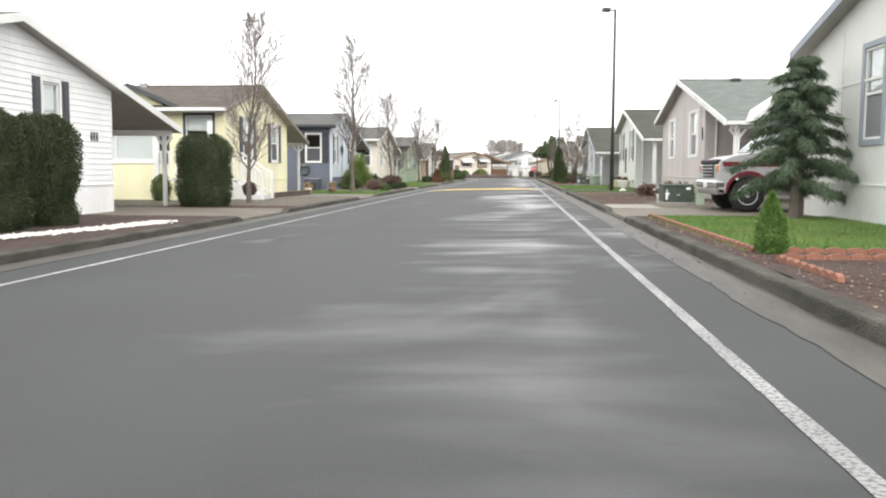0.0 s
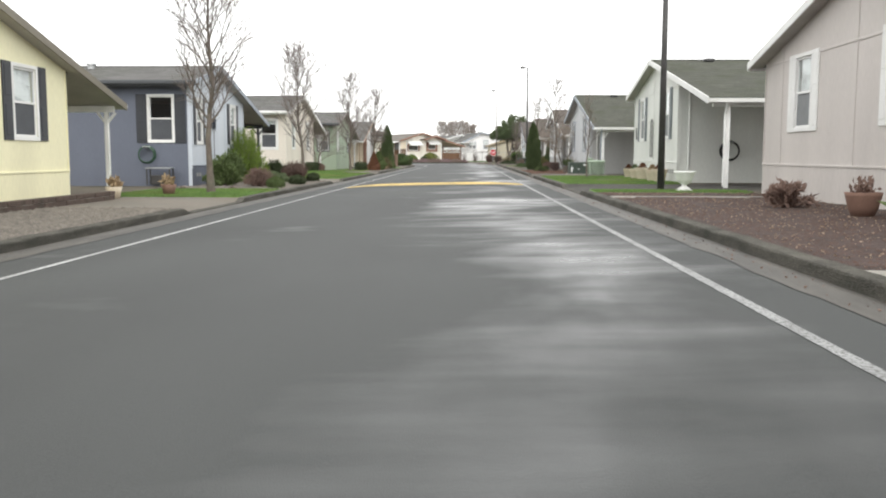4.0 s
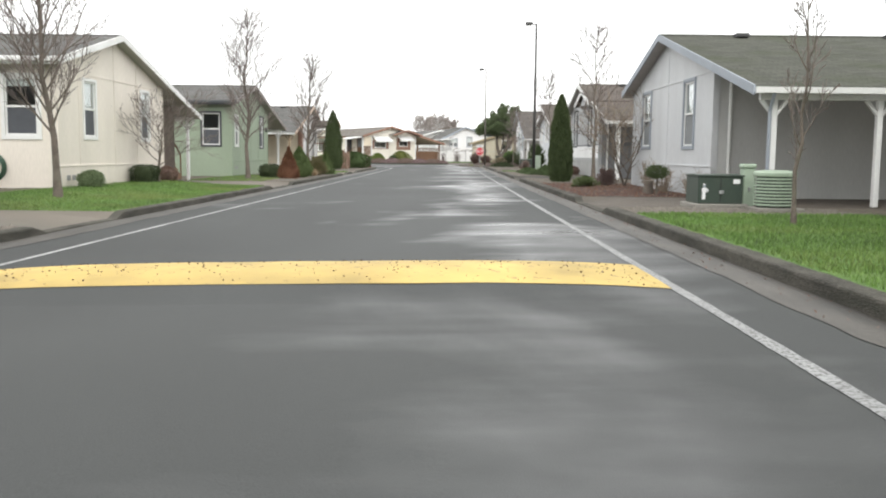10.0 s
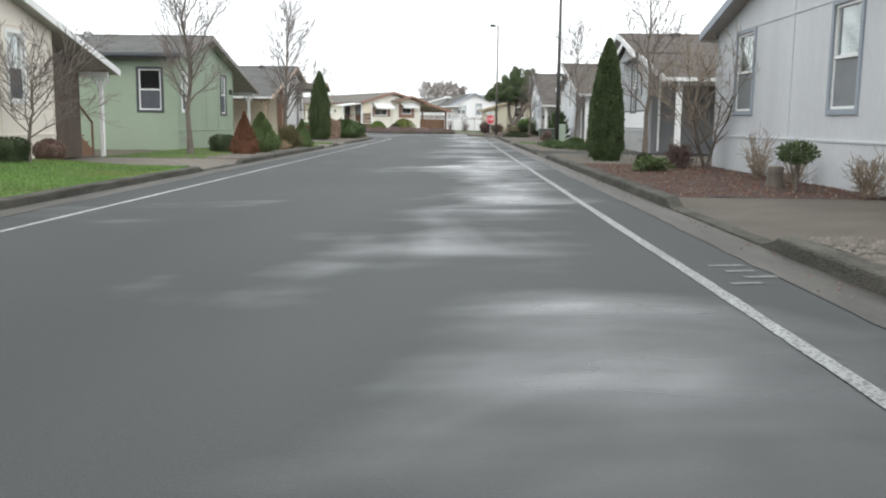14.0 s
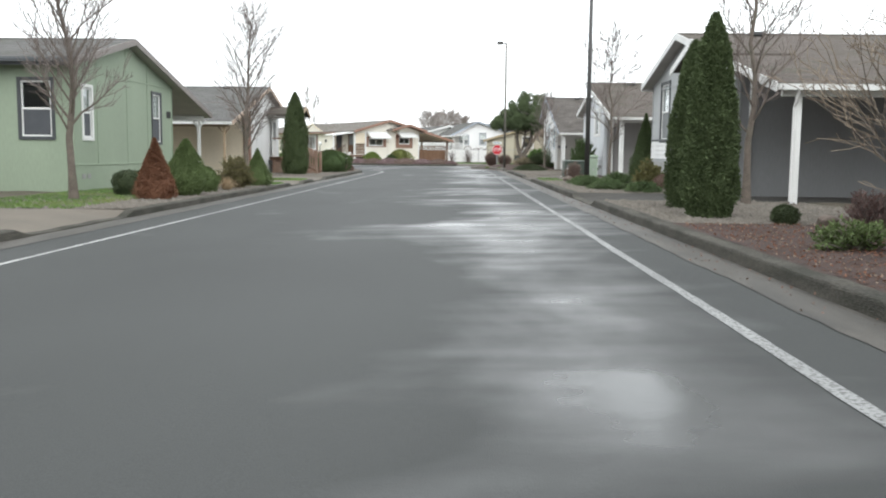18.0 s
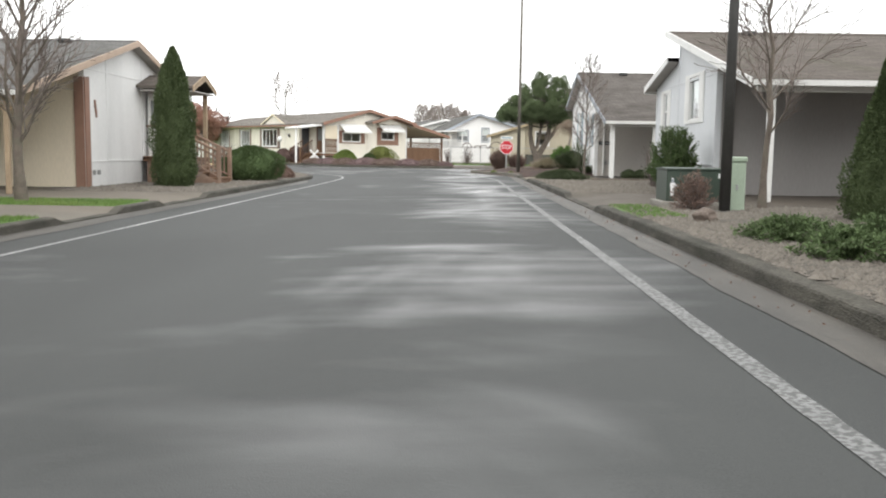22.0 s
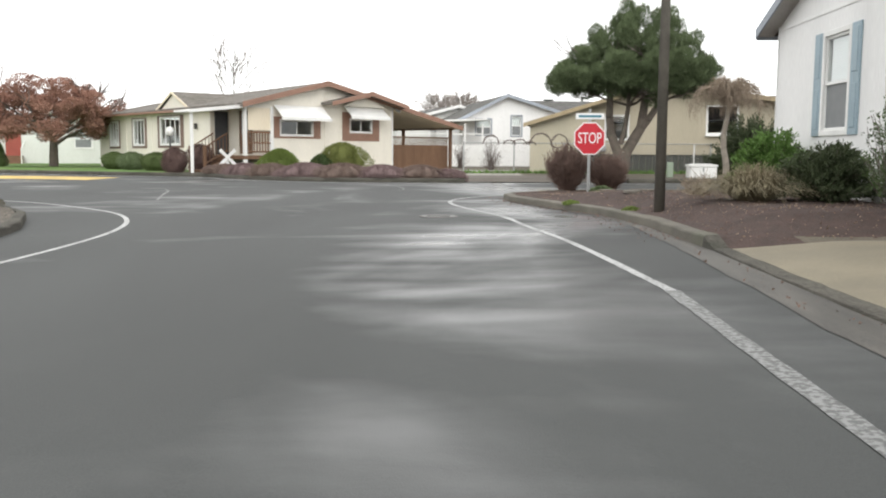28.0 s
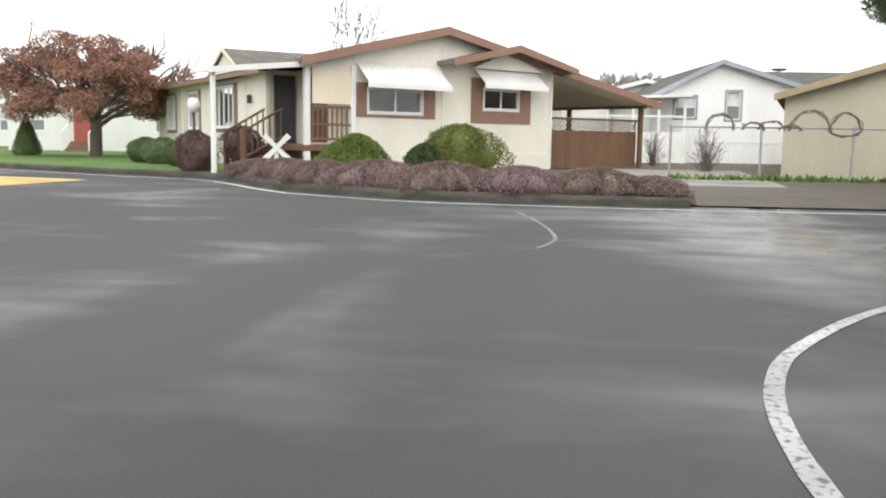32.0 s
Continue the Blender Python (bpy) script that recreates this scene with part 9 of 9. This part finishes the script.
dd.matrix_basis = Matrix.Translation((0.05, 0, 0.95)) @ pose(0, 0, 0, 0, 75, 0)

sg_ = thing("notice_board", "small black name board on the carport wall", "sign", pose(6.98, 106.36, 1.38))
part("board", Mesh().box(-0.24, 0.24, -0.012, 0.012, 0, 0.13, 0.004), BLACKISH, sg_)
part("lettering_bar", Mesh().box(-0.17, 0.17, -0.016, -0.0125, 0.045, 0.085), STEEL, sg_)
for x in (6.98, 7.2):
    solo("wall_vent", Mesh().box(-0.09, 0.09, -0.02, 0.0, 0, 0.15, 0.006).box(-0.07, 0.07, -0.026, -0.02, 0.03, 0.05).box(-0.07, 0.07, -0.026, -0.02, 0.07, 0.09).box(-0.07, 0.07, -0.026, -0.02, 0.11, 0.13), VENT_GREY, "small grey louvred vent low on the carport wall", "vent", pose(x, 106.38, 0.62), group="carport vents")

# porch at the corner of the pale yellow home
yp = thing("corner_porch", "white-railed corner porch of the pale yellow home", "porch", pose(-7.95, 28.28, 0.02))
part("deck", Mesh().box(-1.9, 0.0, -0.95, -0.02, 0.62, 0.7, 0.01), WHITE, yp)
part("deck_skirt", Mesh().box(-1.88, -0.02, -0.93, -0.04, 0.0, 0.62, 0.006), S_YELLOW, yp)
for x in (-0.08, -1.82):
    part("post", Mesh().box(x - 0.07, x + 0.07, -0.93, -0.79, 0.7, 2.5, 0.01), WHITE, yp)
rl = part("railing", Mesh().box(-1.75, -0.15, -0.89, -0.83, 1.5, 1.56, 0.006).box(-1.75, -0.15, -0.88, -0.84, 0.8, 0.85, 0.006), WHITE, yp)
for k in range(12):
    x = -1.68 + k * 0.13
    part("baluster", Mesh().box(x - 0.02, x + 0.02, -0.88, -0.84, 0.85, 1.5), WHITE, rl)
# red-brown corner board of the white home
cb = thing("corner_trim", "red-brown corner board on the white home", "trim", pose(-7.88, 93.58, 0.0))
part("board", Mesh().box(0.0, 0.03, -0.02, 0.26, 0.0, 2.72, 0.005), BROWN_TRIM, cb)
part("side_board", Mesh().box(-0.24, -0.004, -0.052, -0.022, 0.0, 2.72, 0.005), BROWN_TRIM, cb)

# dark railing under the blue-grey home's carport
TEAL = mat("dark_teal_rail_paint", (0.03, 0.055, 0.06), 0.5, 0.1, 3, 40, 0.05)
dr = thing("deck_railing", "dark teal railing with balusters under the carport", "railing", pose(-8.0, 51.5, 0.0))
part("deck", Mesh().box(-0.9, 0.06, -0.05, 2.4, 0.5, 0.6, 0.01), WOOD, dr)
for x in (-0.85, 0.0):
    for y in (0.0, 2.34):
        part("post", Mesh().box(x - 0.035, x + 0.035, y - 0.035, y + 0.035, 0.0 if y else 0.02, 1.5, 0.006), TEAL, dr)
part("top_rail", Mesh().box(-0.04, 0.04, -0.04, 2.38, 1.42, 1.48, 0.006), TEAL, dr)
for k in range(17):
    y = 0.13 + k * 0.13
    part("baluster", Mesh().box(-0.012, 0.012, y - 0.012, y + 0.012, 0.6, 1.42), TEAL, dr)
# cross gable over the yellow home's side window
part("cross_gable_roof", Mesh().prism([(-4.7, 3.02), (-3.0, 3.74), (-1.45, 3.08), (-1.45, 2.98), (-3.0, 3.64), (-4.7, 2.92)], "y", -4.05, -1.2), SH_BROWN, yellow_home)
part("cross_gable_wall", Mesh().prism([(-4.3, 2.9), (-3.0, 3.6), (-1.8, 2.98)], "y", -3.72, -3.62), S_YELLOW, yellow_home)
part("cross_gable_rake", Mesh().prism([(-4.73, 3.03), (-3.0, 3.76), (-1.42, 3.09), (-1.42, 2.94), (-3.0, 3.6), (-4.73, 2.88)], "y", -4.09, -4.052), DARK_TRIM, yellow_home)
# low brick bed wall in front of the pale yellow home
BRICK = mat("dark_brown_garden_brick", (0.085, 0.06, 0.048), 0.9, 0.3, 5, 50, 0.4, dirt=(0.05, 0.05, 0.035), dirt_amount=0.5)
bw = thing("garden_wall", "low dark brown brick wall edging the bed", "garden wall", pose(-7.0, 30.9, 0.0))
part("mortar", Mesh().box(-0.05, 0.05, 0.0, 5.4, -0.02, 0.19), CONCRETE, bw)
brick_mesh = Mesh().box(-0.065, 0.065, 0.006, 0.294, 0.0, 0.092, 0.008).data("brick", BRICK)
for row in range(2):
    for k in range(18):
        b_ = part("brick", brick_mesh, BRICK, bw)
        b_.matrix_basis = Matrix.Translation((0.006 * ((k * 5 + row) % 3 - 1), k * 0.3 + 0.15 * row - (0.15 if k == 17 and row else 0), row * 0.1))

# green-railed steps under the carport of the blue-grey home
gst = thing("entry_stairs", "side steps with a dark green railing under the carport", "stairs", pose(-8.9, 52.1, 0.02))
RAIL_GREEN = mat("dark_green_rail_paint", (0.03, 0.075, 0.06), 0.5, 0.1, 3, 40, 0.05)
part("landing", Mesh().box(-1.3, 0.0, -0.85, 0.3, 0.6, 0.7, 0.01), WOOD, gst)
part("landing_skirt", Mesh().box(-1.28, -0.02, 0.24, 0.28, 0.0, 0.6, 0.005), WOOD, gst)
for i in range(4):
    part("tread", Mesh().box(0.27 * i, 0.27 * i + 0.3, -0.8, 0.25, 0.5 - 0.14 * i, 0.55 - 0.14 * i, 0.008), WOOD, gst)
for y in (-0.8, 0.25):
    part("stringer", Mesh().prism([(0, 0.55), (1.12, 0.0), (0.85, 0.0), (0, 0.35)], "y", y - 0.02, y + 0.02), WOOD, gst)
    gr = part("railing", Mesh().tube((-1.25, y, 1.6), (0, y, 1.6), 0.03, n=6).tube((0, y, 1.6), (1.15, y, 1.02), 0.03, n=6).tube((0, y, 0.8), (1.15, y, 0.25), 0.022, n=6), RAIL_GREEN, gst)
    for i in range(9):
        x = 0.06 + i * 0.125
        part("baluster", Mesh().box(x - 0.014, x + 0.014, y - 0.014, y + 0.014, 0.78 - 0.48 * x, 1.58 - 0.5 * x), RAIL_GREEN, gr)
    for x, z1 in ((0.0, 1.72), (1.15, 1.12)):
        part("newel", Mesh().box(x - 0.04, x + 0.04, y - 0.04, y + 0.04, -0.02, z1, 0.008), RAIL_GREEN, gst)


# ---- fine ground cover, edging and pieces ----
def scatter_on(regions, kind, density, maker, material, name, label, category, seed, limit, skip=lambda x, y: False):
    """Strew small pieces over every bed of one kind: one object a bed."""
    rng = np.random.default_rng(seed)
    for r in regions:
        if r[0] != kind:
            continue
        x0, x1 = max(-8.0, r[1]), min(7.4, r[2])
        y0, y1 = max(3.0, r[3]), min(118, r[4])
        if y1 <= y0:
            continue
        n = min(limit, int(abs(x1 - x0) * (y1 - y0) * density))
        xs, ys = rng.uniform(x0, x1, n), rng.uniform(y0, y1, n)
        pts = []
        for x, y in zip(xs, ys):
            k = kerb_r(y) + 0.2 if x > 0 else kerb_l(y) - 0.2
            if (x > 0 and x < k) or (x < 0 and x > k) or skip(x, y):
                continue
            pts.append((x, y, land(x, y)))
        if pts:
            solo(name, maker(np.array(pts), rng), material, label, category, kind="stuff")


def blades(p, rng):
    n = len(p)
    a = rng.uniform(0, 6.28, n)
    h = rng.uniform(0.025, 0.06, n)
    s = np.stack([np.cos(a), np.sin(a), 0 * a], 1) * 0.006
    tip = p + np.stack([rng.normal(0, 0.015, n), rng.normal(0, 0.015, n), h], 1)
    m = Mesh()
    m.v = np.stack([p - s, p + s, tip], 1).reshape(-1, 3).tolist()
    m.f = (np.arange(n)[:, None] * 3 + [0, 1, 2]).tolist()
    return m


def pebbles(lo, hi, flat=0.6):
    def make(p, rng):
        n = len(p)
        r = rng.uniform(lo, hi, (n, 1, 1))
        base = np.array([(1, 0, -0.15), (0, 1, -0.15), (-1, 0, -0.15), (0, -1, -0.15), (0, 0, 1)], float)
        v = base[None] * r * rng.uniform(0.6, 1.3, (n, 5, 1))
        v[:, :, 2] *= flat
        a = rng.uniform(0, 6.28, n)
        c, s = np.cos(a)[:, None], np.sin(a)[:, None]
        v = np.stack([v[:, :, 0] * c - v[:, :, 1] * s, v[:, :, 0] * s + v[:, :, 1] * c, v[:, :, 2]], 2)
        v += p[:, None, :] + np.array([0, 0, lo * 0.3])
        k = np.arange(n)[:, None] * 5
        m = Mesh()
        m.v = v.reshape(-1, 3).tolist()
        m.f = np.concatenate([k + q for q in ([0, 1, 4], [1, 2, 4], [2, 3, 4], [3, 0, 4])], 0).tolist()
        return m
    return make


for regions in (REGIONS_R, REGIONS_L):
    scatter_on(regions, "lawn", 1500, blades, GRASS, "grass", "short wet grass blades on the lawn", "grass", 21, 45000)
    scatter_on(regions, "gravel", 520, pebbles(0.014, 0.036), STONES, "gravel", "loose grey and tan stones on the bed", "gravel", 22, 15000)
    scatter_on(regions, "bark", 380, pebbles(0.009, 0.024, 0.35), CHIPS, "bark_chips", "loose red-brown bark chips on the bed", "bark chips", 23, 10000)


def fallen(p, rng):
    n = len(p)
    return leaf_mesh(p + np.array([0, 0, 0.012]), np.stack([rng.normal(0, 1, n), rng.normal(0, 1, n), np.full(n, 0.12)], 1), 0.017, turn=0.15)


scatter_on(REGIONS_R, "bark", 50, fallen, leaf_mat("fallen_tan_leaves", (0.29, 0.22, 0.165), 0.35), "fallen_leaves", "fallen brown leaves strewn over the bark", "fallen leaves", 24, 4000)
scatter_on([q for q in REGIONS_R if q[3] == 57.6], "bark", 130, fallen, leaf_mat("fallen_red_brown_leaves", (0.2, 0.095, 0.06), 0.35), "fallen_leaves", "fallen red-brown leaves strewn over the bark", "fallen leaves", 27, 3500)
for regions in (REGIONS_R, REGIONS_L):
    scatter_on(regions, "gravel", 22, pebbles(0.03, 0.07), STONES, "river_stones", "larger rounded river stones among the gravel", "stones", 25, 1200)
rng_ = np.random.default_rng(30)
# wet leaf scraps stuck to the speed hump
hx, hy = rng_.uniform(-3.0, 2.7, 420), rng_.uniform(45.85, 47.15, 420)
scraps = leaf_mesh(np.stack([hx, hy, [hump_top(x, y) + 0.014 for x, y in zip(hx, hy)]], 1), np.stack([rng_.normal(0, 1, 420), rng_.normal(0, 1, 420), np.zeros(420)], 1), 0.012, turn=0.05)
solo("leaf_scraps", scraps, CHIPS, "dark wet leaf scraps stuck to the painted hump", "leaf litter", kind="stuff")
# band of white pebbles winding through the first bed
wp = []
for y in np.arange(4, 16.4, 0.02):
    xc = -5.6 + 0.55 * math.sin(y * 0.42 + 1.0)
    for _ in range(5):
        x = xc + rng_.normal(0, 0.12)
        wp.append((x, y + rng_.normal(0, 0.03), land(x, y) + 0.01))
solo("white_pebbles", pebbles(0.025, 0.055)(np.array(wp), rng_), WHITE_PEBBLES, "winding band of white pebbles in the bark", "pebbles", kind="stuff")
# dead leaves and silt along the right gutter
lv = np.array([(3.28 + 0.36 * rng_.uniform() ** 0.6, rng_.uniform(6, 106), 0.06) for _ in range(900)])
lv2 = []
for _ in range(420):
    y = rng_.uniform(107, 117)
    lv2.append((kerb_r(y) - 0.04 - 0.5 * rng_.uniform() ** 2.2, y, 0.03))
lv = np.array([tuple(p) for p in lv] + [(x, y, road_z(x, y) + 0.012) for x, y, _ in lv2])
solo("leaf_litter", leaf_mesh(lv, np.tile([0.3, 0.1, 0.1], (len(lv), 1)), 0.017), BURGUNDY, "scattered dead leaves and twigs in the gutter", "leaf litter", kind="stuff")

# scalloped terracotta edging round the first lawn
EDGING = mat("weathered_terracotta_edging", (0.27, 0.12, 0.08), 0.85, 0.25, 6, 50, 0.2, dirt=(0.14, 0.08, 0.06), dirt_amount=0.6)
edge = thing("lawn_edging", "scalloped terracotta edging round the lawn", "edging", pose(0, 0, 0))
piece = Mesh().prism([(-0.1, 0)] + [(-0.1 + 0.2 * t, 0.05 + 0.022 * math.sin(math.pi * t)) for t in np.linspace(0, 1, 7)] + [(0.1, 0)], "y", -0.025, 0.025).data("edging_tile", EDGING)
spots = [(4.12, 9.6 + 0.21 * k, 90) for k in range(35)] + [(4.3 + 0.21 * k, 9.45, 0) for k in range(15)] + [(4.3 + 0.21 * k, 8.75, 0) for k in range(15)] + [(4.12, 16.95 - 9.9 + 0.21 * k, 90) for k in range(8)]
for x, y, a in spots:
    t = part("edging_tile", piece, EDGING, edge)
    t.matrix_basis = pose(x, y, land(x, y) - 0.01, 0, 0, a)

# flagstones and rocks
for x, y, w_, d_ in ((3.9, 112.2, 0.36, 0.28), (4.2, 112.9, 0.4, 0.3), (3.7, 113.6, 0.34, 0.26), (4.1, 114.2, 0.36, 0.26), (3.6, 114.8, 0.3, 0.22)):
    st = [(w_ * 0.5 * math.cos(a) * rng_.uniform(0.8, 1.1), d_ * 0.5 * math.sin(a) * rng_.uniform(0.8, 1.1)) for a in np.linspace(0, 5.6, 8)]
    solo("stepping_stone", Mesh().prism(st, "z", 0, 0.04), STONES, "flat pale stepping stone in bark", "stone", pose(x, y, land(x, y) - 0.005, 0, 0, rng_.uniform(0, 360)), group="stepping stones")


def rock(x, y, r, label="rounded brown garden rock"):
    bm = bmesh.new()
    bmesh.ops.create_icosphere(bm, subdivisions=3, radius=1)
    for v in bm.verts:
        k = 1 + 0.35 * noise.noise(v.co * 1.3 + Vector((x, y, 0)))
        v.co = Vector((v.co.x * r * k, v.co.y * r * k * 0.9, v.co.z * r * k * 0.7))
    me = bpy.data.meshes.new("rock")
    bm.to_mesh(me)
    bm.free()
    me.materials.append(mat("brown_rock", (0.15, 0.12, 0.1), 0.9, 0.25, 6, 40, 0.5))
    ob = new("rock", me)
    ob.matrix_world = pose(x, y, land(x, y) + r * 0.35)
    return tagged(ob, label, "rock", "garden rocks")


for x, y, r in ((6.4, 77.9, 0.17), (4.55, 83.0, 0.16), (6.25, 60.9, 0.14), (-6.6, 49.2, 0.13), (-5.9, 42.4, 0.1), (-5.4, 45.9, 0.12), (-6.4, 46.3, 0.14), (-7.3, 42.2, 0.1), (5.7, 66.3, 0.13)):
    rock(x, y, r)
# flat ring of stones in the lawn
ringm = thing("stone_ring", "flat ring of small stones sunk in the lawn", "edging", pose(5.7, 46.84, land(5.7, 46.84) - 0.02))
brick_me = Mesh().box(-0.07, 0.07, -0.04, 0.04, -0.01, 0.06, 0.018).data("stone", STONES)
for k in range(17):
    a = k * 2 * math.pi / 17
    s_ = part("stone", brick_me, STONES, ringm)
    s_.matrix_basis = Matrix.Translation((0.4 * math.cos(a), 0.4 * math.sin(a), 0)) @ pose(0, 0, 0, 0, 0, math.degrees(a) + 90)
